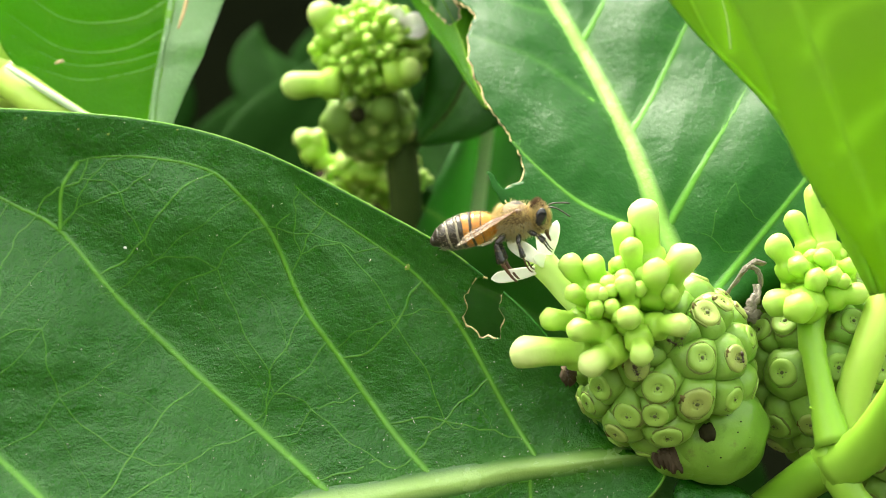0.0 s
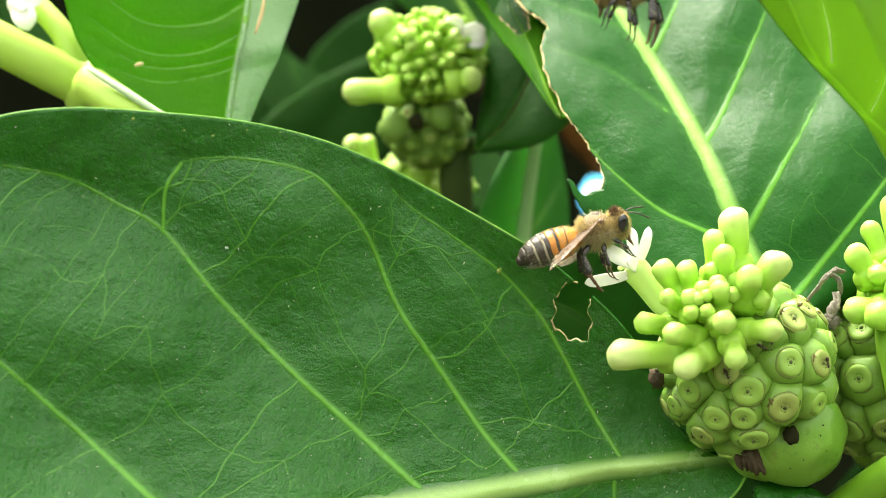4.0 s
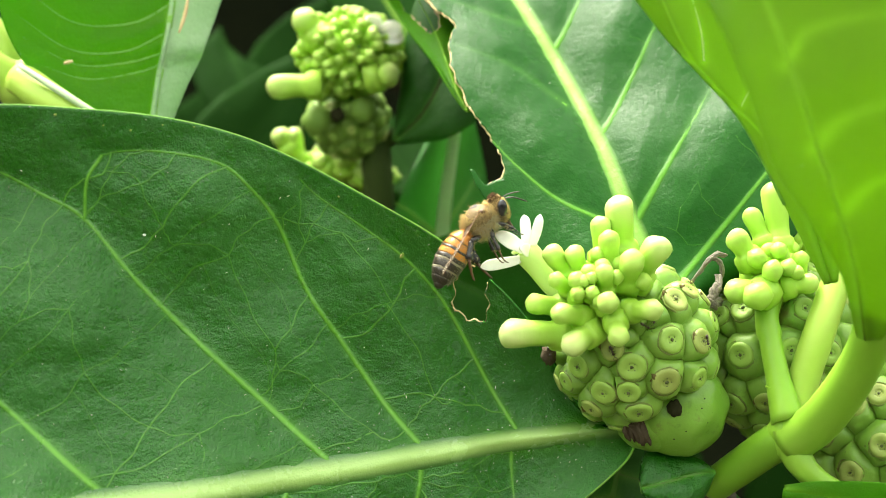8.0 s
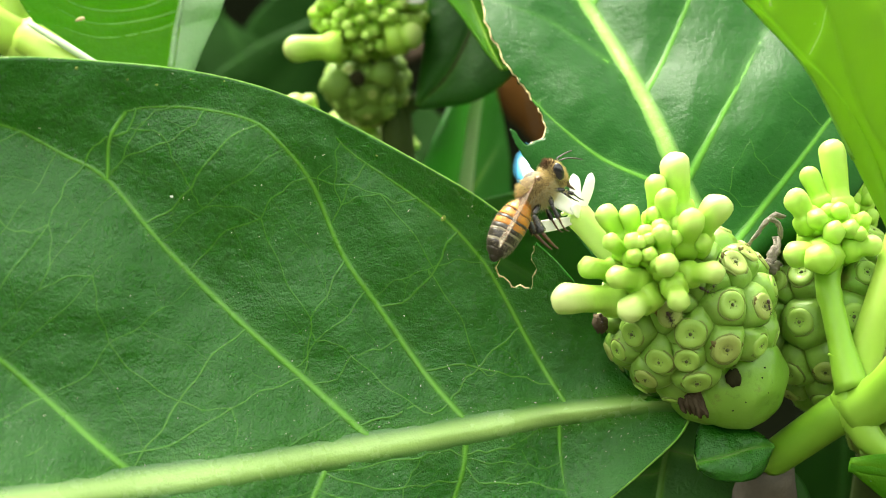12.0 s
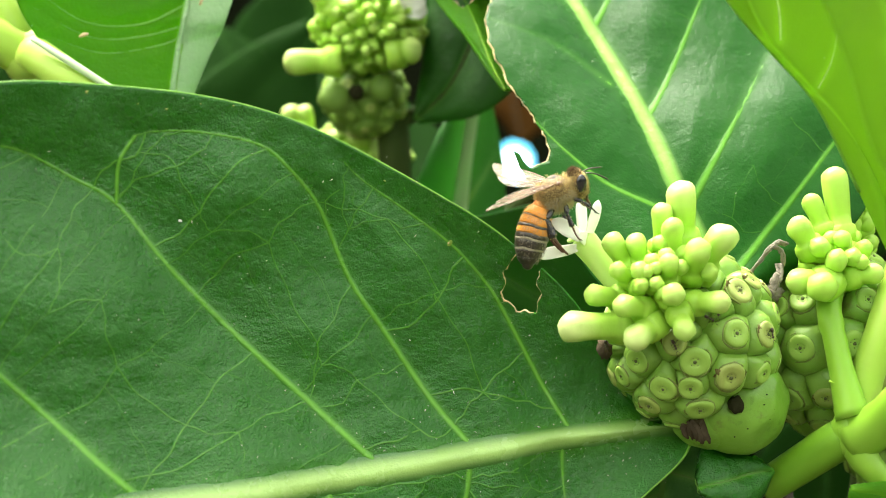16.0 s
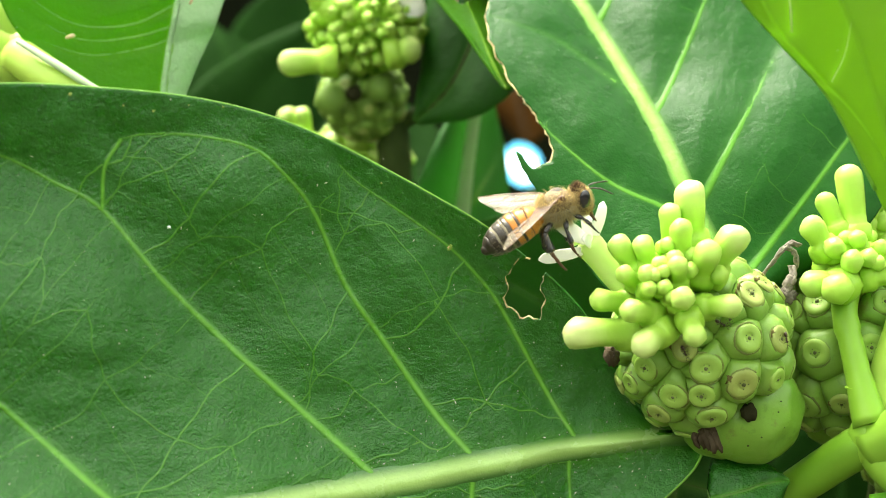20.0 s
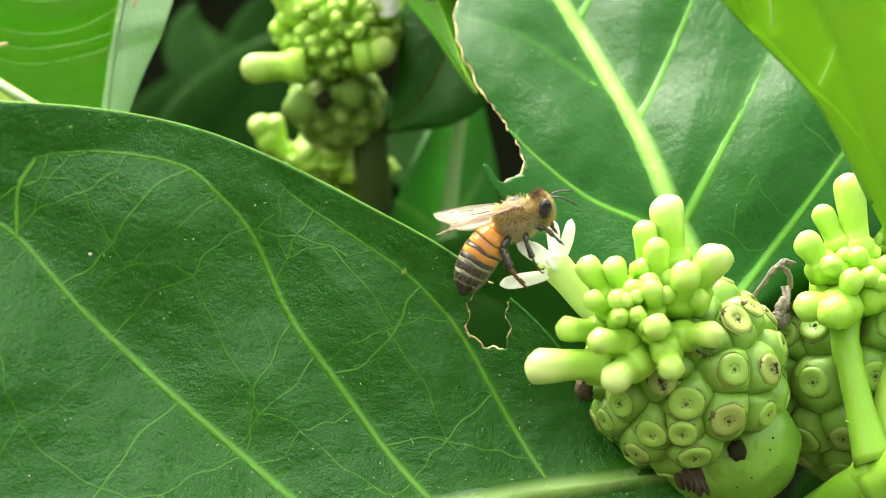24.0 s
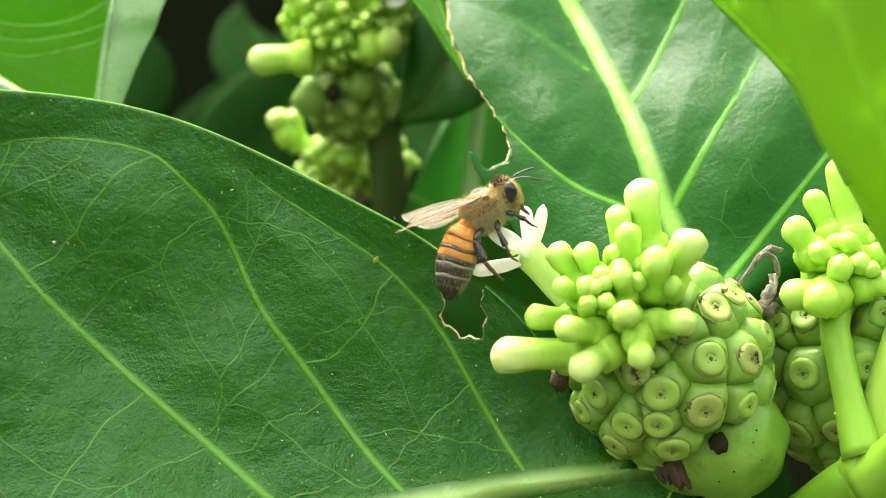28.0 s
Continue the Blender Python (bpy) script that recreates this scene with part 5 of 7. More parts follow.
def third_fruit():
    C, R = (46.8, 18.0, -19.4), 10.5
    root = thing("noni_fruit", (45.6, 18.0, -27.0), "green noni fruit with sunken brown scars", "fruit", "fruits of the shrub")
    v, f = ball_mesh(C, (R * 0.88,) * 3, 16, 22, None, 0.05)
    mesh_part("core", v, f, M_FRUIT, root)
    taken, items = [], []
    for p, r in (((40.8, 10.0, -22.3), 2.4), ((41.3, 9.0, -15.7), 2.3), ((43.5, 8.0, -14.5), 2.3), ((43.5, 8.0, -19.5), 2.5)):
        q, o = on_ball(C, R, p)
        taken.append(o)
        items.append((o, r, 0.7, 0.9))
    pack(root, C, R, items + fill_carpels(R, taken, 2.3, 64, random.Random(18)), 3.4)


def young_head():
    C = np.array((32.7, 8.0, -2.6))
    root = thing("bud_cluster", (33.2, 2.0, -16.0), "small young flower head of green buds on a stalk", "flower buds", "flower heads of the shrub")
    v, f = ball_mesh(C, (3.4, 3.2, 2.9), 12, 18, None, 0.1)
    mesh_part("core", v, f, M_BUD2, root)
    for b, t, r, pale in (
        ((33.5, 8.0, -0.5), (32.7, 8.0, 6.7), 1.25, 0.25), ((32.1, 8.0, 0.1), (30.3, 8.0, 4.1), 0.95, 0.2), ((30.5, 6.0, -1.6), (28.2, 5.0, 1.8), 1.15, 0.3),
        ((31.8, 5.0, -4.1), (27.3, 3.0, -4.1), 1.2, 0.35), ((33.1, 5.0, -3.8), (36.5, 4.0, -3.2), 1.0, 0.3), ((31.5, 5.0, -4.1), (29.7, 0.8, -4.7), 1.4, 0.1),
        ((32.2, 6.0, -2.7), (31.7, 2.2, -1.9), 1.05, 0.15), ((33.7, 6.0, -2.4), (33.5, 3.0, -1.6), 0.9, 0.15), ((31.1, 6.0, -1.6), (30.2, 3.0, -0.6), 0.95, 0.15), ((32.9, 6.0, -0.8), (32.7, 4.0, 0.2), 0.85, 0.1),
        ((32.0, 6.0, -0.8), (31.8, 5.0, 0.5), 0.8, 0.1), ((34.9, 7.0, -1.6), (35.1, 5.0, -0.6), 0.8, 0.1), ((34.2, 8.0, -0.5), (34.6, 7.0, 0.6), 0.8, 0.1), ((34.4, 6.0, -3.0), (34.3, 3.0, -2.0), 0.7, 0.1),
    ):
        bud(root, b, t, r, pale)
    pts = catmull([(32.4, 7.0, -3.8), (31.6, 5.0, -6.6), (31.9, 3.5, -9.8), (32.4, 2.5, -13.0), (33.1, 1.5, -16.5)], 20)
    v, f = tube_mesh(pts, np.interp(np.linspace(0, 1, 20), [0, 0.3, 0.36, 0.42, 0.7, 1], [1.35, 1.15, 1.28, 1.12, 1.2, 1.7]), 14)
    mesh_part("stalk", v, f, M_STEM, root, "smooth green stalk")
    # a further bunch of tiny buds behind
    for i in range(9):
        rnd = random.Random(i)
        q = np.array((36.4, 13.0, 1.8)) + np.array([rnd.uniform(-1.4, 1.4), rnd.uniform(-0.8, 0.8), rnd.uniform(-2.6, 2.4)])
        bud(root, q + np.array([-0.4, 1.2, -0.9]), q + np.array([0, -0.6, 0.6]), 0.95, 0.1, name="young_bud")


def stems():
    root = thing("branch", (28.3, 4.0, -21.9), "smooth pale green branching stem with a swollen node", "branch")
    def limb(name, pts, radii, label=""):
        p = catmull(pts, 24)
        v, f = tube_mesh(p, np.interp(np.linspace(0, 1, 24), np.linspace(0, 1, len(radii)), radii), 16)
        mesh_part(name, v, f, {"lower_stem": M_STEM_OLD, "side_stalk": M_STEM_PALE}.get(name, M_STEM), root, label)
    limb("leaf_stalk", [(33.4, 2.0, -18.4), (35.9, -1.0, -16.0), (38.1, -7.0, -10.8), (38.3, -13.0, -6.0), (35.9, -20.0, -2.8)], [2.3, 2.1, 2.0, 1.8, 1.2])
    limb("side_stalk", [(34.2, 4.0, -17.5), (34.9, 4.0, -13.1), (36.5, 4.0, -8.2), (38.7, 6.0, -2.7), (40.1, 8.0, 1.2)], [1.8, 1.6, 1.6, 1.5, 1.3])
    limb("lower_stem", [(26.9, 9.0, -23.6), (29.1, 6.0, -21.4), (32.0, 3.0, -18.8), (34.0, 2.0, -17.9)], [1.7, 1.8, 1.9, 2.0])
    limb("trailing_stalk", [(33.2, 2.0, -18.1), (34.6, 1.0, -21.0), (37.6, 1.0, -23.2), (43.0, 1.0, -24.8)], [1.8, 1.3, 1.1, 1.1])
    v, f = ball_mesh((33.3, 2.0, -17.8), (2.1, 1.9, 2.6), 12, 18, None, 0.12, 3.0)
    mesh_part("node", v, f, M_STEM, root, "swollen pale joint")
    for c, way, r in (((32.3, 2.5, -13.4), (0.15, 0, 1), 1.1), ((34.4, 1.2, -17.4), (1, -0.3, 0.75), 2.0), ((34.4, 3.8, -15.7), (0.2, 0, 1), 1.55), ((32.6, 2.6, -18.6), (0.8, -0.2, 0.5), 1.85)):
        v, f = ring_mesh(c, way, r, 0.15, 28, 8)
        v = [np.array(q) + 0.12 * np.array(noise.noise_vector(Vector(np.array(q) * 0.8))) for q in v]
        mesh_part("joint_ring", v, f, M_BUD2, root, "pale raised ring at the joint")
    lf = thing("noni_leaf", (33.1, 0.0, -23.1), "pale green leaf base by the branch joint", "leaf", "leaves of the shrub")
    st = [((32.3, 0.0, -23.2), (32.5, 0.0, -22.5), (32.6, 0.0, -23.6)), ((36.1, -1.0, -23.7), (35.6, -1.0, -22.0), (35.8, 0.0, -26.3)), ((41.7, -2.0, -24.9), (41.5, -3.0, -21.9), (41.7, 0.0, -30.6)), ((48.4, -3.0, -27.4), (47.7, -6.0, -22.8), (48.1, 0.0, -33.3)), ((54.5, -4.0, -29.4), (54.2, -4.0, -28.9), (54.2, -4.0, -29.9))]
    Leaf(lf, st, M_LEAF_LIT, 50, 40, 0.3, (), (), (), 0.2, 0.3, 22.0, 0.3, (0.5, 0.3), rib_mat=M_LEAF_LIT)


def small_leaves():
    a = thing("small_leaf", (26.4, 6.0, -21.7), "small rounded dark green leaf by the stem", "leaf", "leaves of the shrub")
    st = [((26.6, 6.0, -21.8), (26.5, 6.0, -21.7), (26.6, 6.0, -22.0)), ((25.1, 5.0, -21.9), (24.8, 6.0, -20.5), (25.4, 5.0, -24.2)), ((22.7, 4.0, -22.4), (21.9, 6.0, -20.0), (23.5, 4.0, -24.9)), ((20.7, 4.0, -22.9), (19.9, 6.0, -19.9), (21.1, 4.0, -24.7)), ((19.2, 4.0, -23.2), (19.2, 5.0, -22.4), (19.4, 4.0, -23.8))]
    Leaf(a, st, M_LEAF, 40, 40, 0.6, [(((24.4, 5.0, -22.0), (23.1, 5.0, -21.3), (21.5, 5.0, -20.8)), 0.25), (((23.4, 5.0, -22.4), (22.9, 5.0, -23.4), (22.4, 5.0, -24.3)), 0.25)], (), (), 0.25, 0.3, 31.0, 0.12, (0.22, 0.1), rib_mat=M_VEIN_BACK, vein_mat=M_VEIN_BACK)
    v, f = tube_mesh(catmull([s[1] for s in st] + [st[-1][0]] + [s[2] for s in st[::-1]], 50), [0.06] * 50, 6)
    mesh_part("leaf_margin", v, f, M_VEIN, a, "pale leaf margin")
    b = thing("noni_leaf", (19.4, 16.0, -21.0), "shaded dark green leaf beneath the fruit", "leaf", "leaves of the shrub")
    st = [((19.7, 14.0, -18.6), (19.1, 14.0, -18.5), (20.2, 14.0, -18.9)), ((18.0, 14.0, -22.4), (11.4, 14.0, -20.2), (25.2, 14.0, -21.9)), ((16.8, 13.0, -27.8), (6.9, 12.0, -26.6), (31.3, 14.0, -26.9)), ((15.6, 12.0, -34.2), (5.1, 10.0, -33.9), (30.1, 14.0, -34.6)), ((14.4, 11.0, -41.1), (13.8, 11.0, -41.1), (14.9, 11.0, -41.1))]
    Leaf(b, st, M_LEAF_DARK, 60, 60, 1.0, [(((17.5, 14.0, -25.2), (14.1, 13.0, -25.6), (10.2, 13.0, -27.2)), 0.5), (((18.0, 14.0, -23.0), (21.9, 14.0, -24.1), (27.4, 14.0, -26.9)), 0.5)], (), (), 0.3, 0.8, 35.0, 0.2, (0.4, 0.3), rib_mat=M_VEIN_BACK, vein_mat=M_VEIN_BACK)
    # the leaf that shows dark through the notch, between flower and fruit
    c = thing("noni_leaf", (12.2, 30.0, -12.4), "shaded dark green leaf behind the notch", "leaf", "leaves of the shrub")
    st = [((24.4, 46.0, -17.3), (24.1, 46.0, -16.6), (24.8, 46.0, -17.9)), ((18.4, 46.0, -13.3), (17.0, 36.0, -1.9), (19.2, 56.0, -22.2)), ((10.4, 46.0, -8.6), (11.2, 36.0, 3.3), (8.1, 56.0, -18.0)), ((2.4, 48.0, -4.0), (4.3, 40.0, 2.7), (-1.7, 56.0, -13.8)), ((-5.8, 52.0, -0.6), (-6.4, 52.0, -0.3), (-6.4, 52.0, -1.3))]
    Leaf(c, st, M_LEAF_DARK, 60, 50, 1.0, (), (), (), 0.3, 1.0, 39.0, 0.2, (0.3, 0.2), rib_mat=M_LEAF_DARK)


def dry_twig():
    root = thing("dry_twig", (25.4, 5.6, -2.9), "shrivelled grey-brown dry flower remains", "twig")
    rnd = random.Random(6)
    for pts, r in (([(24.0, 5.4, -3.6), (25.0, 4.6, -2.2), (26.2, 4.4, -0.7), (27.6, 5.0, -0.6)], 0.22), ([(26.0, 4.5, -0.9), (26.9, 4.4, -1.2), (27.3, 4.9, -2.6)], 0.2), ([(25.4, 4.6, -1.8), (26.0, 4.2, -1.0), (26.8, 4.4, -0.3)], 0.14), ([(26.8, 5.0, -3.6), (26.2, 4.4, -4.6), (25.6, 4.6, -5.2)], 0.5), ([(26.9, 5.2, -2.6), (26.9, 4.6, -3.8), (26.3, 4.6, -4.9)], 0.3)):
        for k in range(3):
            p = catmull(pts, 12) + np.array([rnd.uniform(-0.14, 0.14), rnd.uniform(-0.14, 0.14), rnd.uniform(-0.14, 0.14)])
            v, f = tube_mesh([q + 0.16 * np.array(noise.noise_vector(Vector(q * 2) + Vector((k, 0, 0)))) for q in p], [r * rnd.uniform(0.5, 0.8) * (1 + 0.3 * math.sin(i * 2.1 + k)) for i in range(12)], 7)
            mesh_part("strand", v, f, M_TWIG, root)
    v, f = ball_mesh((26.3, 4.6, -5.2), (0.9, 0.7, 0.6), 12, 16, None, 0.7, 9.0)
    mesh_part("husk", v, f, M_TWIG, root, "shrivelled husk")


M_TWIG = plain("dry_grey_twig", (0.1, 0.085, 0.068), (0.36, 0.32, 0.27), 900, 0.95, 0.1, 0.8)
main_fruit()
second_fruit()
third_fruit()
young_head()
stems()
small_leaves()
dry_twig()


# ================= behind =================
def far_head(C, s, big, seed, label, nbud=60, squash=1.0, tone=(0.05, 0.3)):
    """A broad head of many small buds further back."""
    C = np.array(C, float)
    root = thing("bud_cluster", tuple(C + np.array([0, 0, -6 * s])), label, "flower buds", "flower heads of the shrub")
    rnd = random.Random(seed)
    v, f = ball_mesh(C, (4.2 * s, 3.6 * s, 4.0 * s * squash), 12, 18, None, 0.1, seed)
    mesh_part("core", v, f, M_FRUIT, root)
    for i in range(nbud):
        zz = 1 - 1.3 * (i + 0.5) / nbud
        a = i * 2.39996
        q = math.sqrt(max(0, 1 - zz * zz))
        d = np.array([q * math.cos(a), -zz * 0.9, q * math.sin(a) + 0.12]) + np.array([rnd.uniform(-0.12, 0.12) for _ in range(3)])
        d /= np.linalg.norm(d)
        d[2] *= squash
        L = rnd.uniform(4.9, 6.1) * s
        bud(root, C + d * 3.2 * s, C + d * L, rnd.uniform(0.4, 0.72) * (0.5 + 0.5 * s), rnd.uniform(*tone), name="young_bud")
    for b, t, r, pale in big:
        bud(root, b, t, r, pale)
    return root


def ant(where, out, heading, label):
    """A small dark ant of three body segments and six thin legs."""
    o = Vector(out).normalized()
    h = Vector(heading)
    h = (h - o * h.dot(o)).normalized()
    w = o.cross(h)
    p = Vector(where) + o * 0.22
    root = thing("ant", tuple(where), label, "ant", "ants on the fruit")
    turn = np.array([list(h), list(w), list(o)]).T
    for name, x, r in (("head", 0.36, (0.133, 0.117, 0.109)), ("thorax", 0.11, (0.187, 0.086, 0.086)), ("abdomen", -0.29, (0.234, 0.156, 0.148))):
        v, f = ball_mesh(p + h * x, r, 8, 10, turn)
        mesh_part(name, v, f, M_ANT, root)
    for s in (-1, 1):
        for x, lean in ((0.26, 0.35), (0.14, 0.0), (0.0, -0.4)):
            a = p + h * x
            b = a + w * s * 0.18 + h * lean * 0.25 + o * 0.06
            c = a + w * s * 0.32 + h * lean * 0.6 - o * 0.2
            v, f = tube_mesh([tuple(a), tuple(b), tuple(c)], [0.022, 0.022, 0.014], 5)
            mesh_part("leg", v, f, M_ANT, root)
        v, f = tube_mesh([tuple(p + h * 0.6), tuple(p + h * 0.75 + w * s * 0.15 + o * 0.1), tuple(p + h * 0.95 + w * s * 0.18)], [0.025, 0.025, 0.015], 5)
        mesh_part("antenna", v, f, M_ANT, root)


M_ANT = plain("ant_shell", (0.02, 0.01, 0.006), (0.06, 0.03, 0.015), 2000, 0.3)


def ants():
    C, R = (18.6, 4.2, -9.4), 8.35
    for p, head in (((15.8, -4.0, -9.5), (0.5, 0, -1)), ((24.8, -2.0, -8.6), (0.2, 0, -1)), ((19.7, -4.0, -6.6), (-0.3, 0, -1)), ((18.8, -4.0, -7.2), (1, 0, -0.6))):
        q, o = on_ball(C, R, p)
        ant(tuple(q), o, head, "tiny dark ant on the fruit")
    ant((10.1, -1.0, -9.7), (-0.4, -1, 0), (0.3, 0, -1), "tiny dark ant on the dry remnant")


ants()


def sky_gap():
    # a glowing disc before the backdrop stands in for sky between leaves
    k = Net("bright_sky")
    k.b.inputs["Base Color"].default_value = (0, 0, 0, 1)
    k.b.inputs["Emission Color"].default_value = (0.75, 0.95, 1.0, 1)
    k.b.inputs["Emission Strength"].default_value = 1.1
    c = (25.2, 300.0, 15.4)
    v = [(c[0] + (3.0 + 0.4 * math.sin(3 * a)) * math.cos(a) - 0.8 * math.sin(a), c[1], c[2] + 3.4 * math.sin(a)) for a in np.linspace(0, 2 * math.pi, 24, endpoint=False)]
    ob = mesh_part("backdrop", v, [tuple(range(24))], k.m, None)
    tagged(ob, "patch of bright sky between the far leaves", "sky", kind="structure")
    # a wider, dimmer glowing disc draws the bluish halo round it
    k = Net("sky_halo_blue")
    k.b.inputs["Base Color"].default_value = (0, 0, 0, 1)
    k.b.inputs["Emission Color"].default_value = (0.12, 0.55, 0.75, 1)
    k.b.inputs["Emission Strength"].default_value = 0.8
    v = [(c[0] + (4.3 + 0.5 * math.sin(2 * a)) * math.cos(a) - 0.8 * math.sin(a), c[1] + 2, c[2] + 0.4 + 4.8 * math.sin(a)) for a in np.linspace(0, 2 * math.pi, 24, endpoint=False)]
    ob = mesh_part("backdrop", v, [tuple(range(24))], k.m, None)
    tagged(ob, "painted blue halo round the bright sky patch", "sky", kind="structure")


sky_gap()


def background():
    r = far_head((-11.2, 50.0, 23.4), 1.18, (((-14.1, 48.0, 24.4), (-17.4, 47.0, 28.3), 1.6, 0.75), ((-14.3, 46.0, 19.4), (-20.9, 46.0, 19.2), 1.45, 0.8), ((-8.9, 46.0, 20.1), (-5.2, 45.0, 20.8), 1.45, 0.7), ((-9.7, 47.0, 25.5), (-8.3, 47.0, 27.5), 1.0, 0.5)), 3, "green flower head with dense small buds, out of focus", 120, 0.85)
    for p in (((-8.7, 47.0, 26.2), (-7.5, 46.0, 27.4)), ((-7.3, 47.0, 25.5), (-4.8, 46.0, 26.2)), ((-7.0, 47.0, 25.2), (-4.6, 46.0, 24.9))):
        petal(r, np.array(p[0]), np.array(p[1]), 1.0, 0.2)
    C = (-11.6, 55.0, 16.0)
    fr = thing("noni_fruit", (-11.3, 54.0, 12.5), "shaded green fruit below the flower head", "fruit", "fruits of the shrub")
    v, f = ball_mesh(C, (4.2, 4.1, 4.0), 14, 18, None, 0.08)
    mesh_part("core", v, f, M_FRUIT_SHADED, fr)
    pack(fr, C, 5.0, fill_carpels(5.0, [], 1.5, 46, random.Random(2), 0.6), 2.4, M_FRUIT_SHADED)
    for p, rr in (((-15.1, 49.0, 15.3), 1.8), ((-12.6, 48.6, 16.0), 0.9), ((-9.7, 49.0, 16.6), 1.6)):
        v, f = ball_mesh(p, (rr, rr * 0.7, rr), 10, 14, None, 0.2, rr)
        mesh_part("dark_hollow" if rr < 1.3 else "carpel", v, f, M_NEAR_BLACK if rr < 1.3 else M_FRUIT_SHADED, fr)
    st = thing("branch", (-8.3, 56.0, -5.5), "shaded brown-green stem behind the leaf", "branch")
    v, f = tube_mesh(catmull([(-9.0, 56.0, 18.2), (-8.1, 56.0, 9.8), (-7.8, 58.0, 1.5), (-7.3, 60.0, -12.7)], 20), [1.9] * 20, 12)
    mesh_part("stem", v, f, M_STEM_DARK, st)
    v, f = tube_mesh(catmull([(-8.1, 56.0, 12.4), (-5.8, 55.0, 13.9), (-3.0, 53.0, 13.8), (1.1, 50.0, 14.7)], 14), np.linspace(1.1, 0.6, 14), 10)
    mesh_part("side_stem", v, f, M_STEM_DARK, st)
    # lower bunch, paler and more blurred
    far_head((-12.4, 66.0, 9.6), 1.2, (((-19.0, 64.0, 11.9), (-21.2, 63.0, 15.2), 1.25, 0.7), ((-18.2, 64.0, 10.8), (-19.0, 63.0, 15.4), 1.0, 0.5), ((-13.7, 60.0, 10.0), (-15.8, 59.0, 12.0), 1.5, 0.5), ((-12.3, 60.0, 10.0), (-12.2, 58.0, 12.3), 1.7, 0.6), ((-10.2, 60.0, 9.3), (-9.4, 58.0, 10.2), 1.6, 0.6)), 11, "pale green flower head, blurred in the depth", 70, 0.6, (0.3, 0.7))
    # broad dark leaf behind the eaten edge
    a = thing("noni_leaf", (-5.7, 50.0, 13.6), "smooth mid-green leaf in the shade", "leaf", "leaves of the shrub")
    stn = [((-5.7, 50.0, 13.0), (-6.0, 50.0, 13.0), (-5.4, 50.0, 12.6)), ((-2.3, 48.0, 16.2), (-4.9, 50.0, 19.8), (1.1, 46.0, 13.4)), ((0.4, 47.0, 21.5), (-4.2, 50.0, 25.9), (5.7, 45.0, 17.3)), ((2.4, 47.0, 28.2), (-2.3, 50.0, 31.3), (7.7, 45.0, 25.3)), ((3.8, 47.0, 34.9), (3.6, 47.0, 35.0), (3.9, 47.0, 34.9))]
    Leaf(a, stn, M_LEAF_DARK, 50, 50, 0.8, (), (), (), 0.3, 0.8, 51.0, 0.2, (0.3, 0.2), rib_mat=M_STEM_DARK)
    # leaf with the bright midrib
    b = thing("noni_leaf", (-0.3, 62.0, -8.5), "green leaf with a pale midrib, out of focus", "leaf", "leaves of the shrub")
    stn = [((-0.9, 62.0, -12.8), (-1.1, 62.0, -12.8), (-0.6, 62.0, -12.8)), ((-0.9, 62.0, -4.2), (-10.1, 58.0, -2.7), (4.5, 66.0, -2.8)), ((-0.3, 62.0, 5.1), (-6.5, 56.0, 3.5), (5.7, 68.0, 6.6)), ((0.8, 62.0, 13.6), (-3.4, 58.0, 10.6), (3.9, 68.0, 16.9)), ((2.0, 62.0, 20.7), (1.7, 62.0, 20.7), (2.3, 62.0, 20.7))]
    Leaf(b, stn, M_LEAF_MID, 60, 60, 1.0, [(((-0.6, 62.0, 1.5), (-3.8, 60.0, 4.3), (-5.9, 58.0, 5.7)), 0.7), (((-0.6, 62.0, 1.5), (2.6, 64.0, 6.5), (4.8, 66.0, 10.2)), 0.7)], (), (), 0.3, 0.8, 55.0, 0.4, (1.5, 1.2), rib_mat=plain("pale_midrib", (0.5, 0.7, 0.34), (0.62, 0.78, 0.42), 120, 0.4, 0.4, 0.1, 0.5, (0.7, 0.9, 0.5)))
    # leaf above the head
    c = thing("noni_leaf", (-1.8, 80.0, 24.5), "mid-green leaf deep in the shrub", "leaf", "leaves of the shrub")
    stn = [((-0.3, 80.0, 22.2), (-0.5, 80.0, 22.2), (0.0, 80.0, 22.1)), ((-4.9, 80.0, 29.1), (-11.0, 80.0, 29.9), (1.2, 80.0, 30.6)), ((-9.5, 80.0, 36.7), (-17.1, 80.0, 36.0), (-1.8, 80.0, 40.5)), ((-14.1, 80.0, 45.9), (-14.2, 80.0, 45.9), (-13.7, 80.0, 46.0))]
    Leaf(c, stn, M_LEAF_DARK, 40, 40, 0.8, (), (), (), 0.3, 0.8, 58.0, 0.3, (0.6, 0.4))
    # leaves hanging deep in the shade, which is put into their colour
    rnd = random.Random(21)
    for i, (x, z, y) in enumerate(((-8, -6, 140), (58, 6, 130), (24, -34, 120), (60, -40, 130), (-4, -40, 140), (-60, -40, 150))):
        w, h = rnd.uniform(11, 16), rnd.uniform(28, 40)
        lean = rnd.uniform(-8, 8)
        deep = thing("noni_leaf", (x, y, z - h * 0.5), "dark green leaf hanging deep in the shade", "leaf", "leaves of the shrub")
        stn = []
        for k, wd in ((0, 0.05), (0.25, 0.75), (0.55, 1.0), (0.82, 0.65), (1.0, 0.05)):
            m = np.array([x + lean * k, y - 14 * k, z - h * 0.5 + h * k])
            stn.append((tuple(m), tuple(m + np.array([-w * wd, -2.5 * wd, 1.0])), tuple(m + np.array([w * wd, -2.5 * wd, -1.0]))))
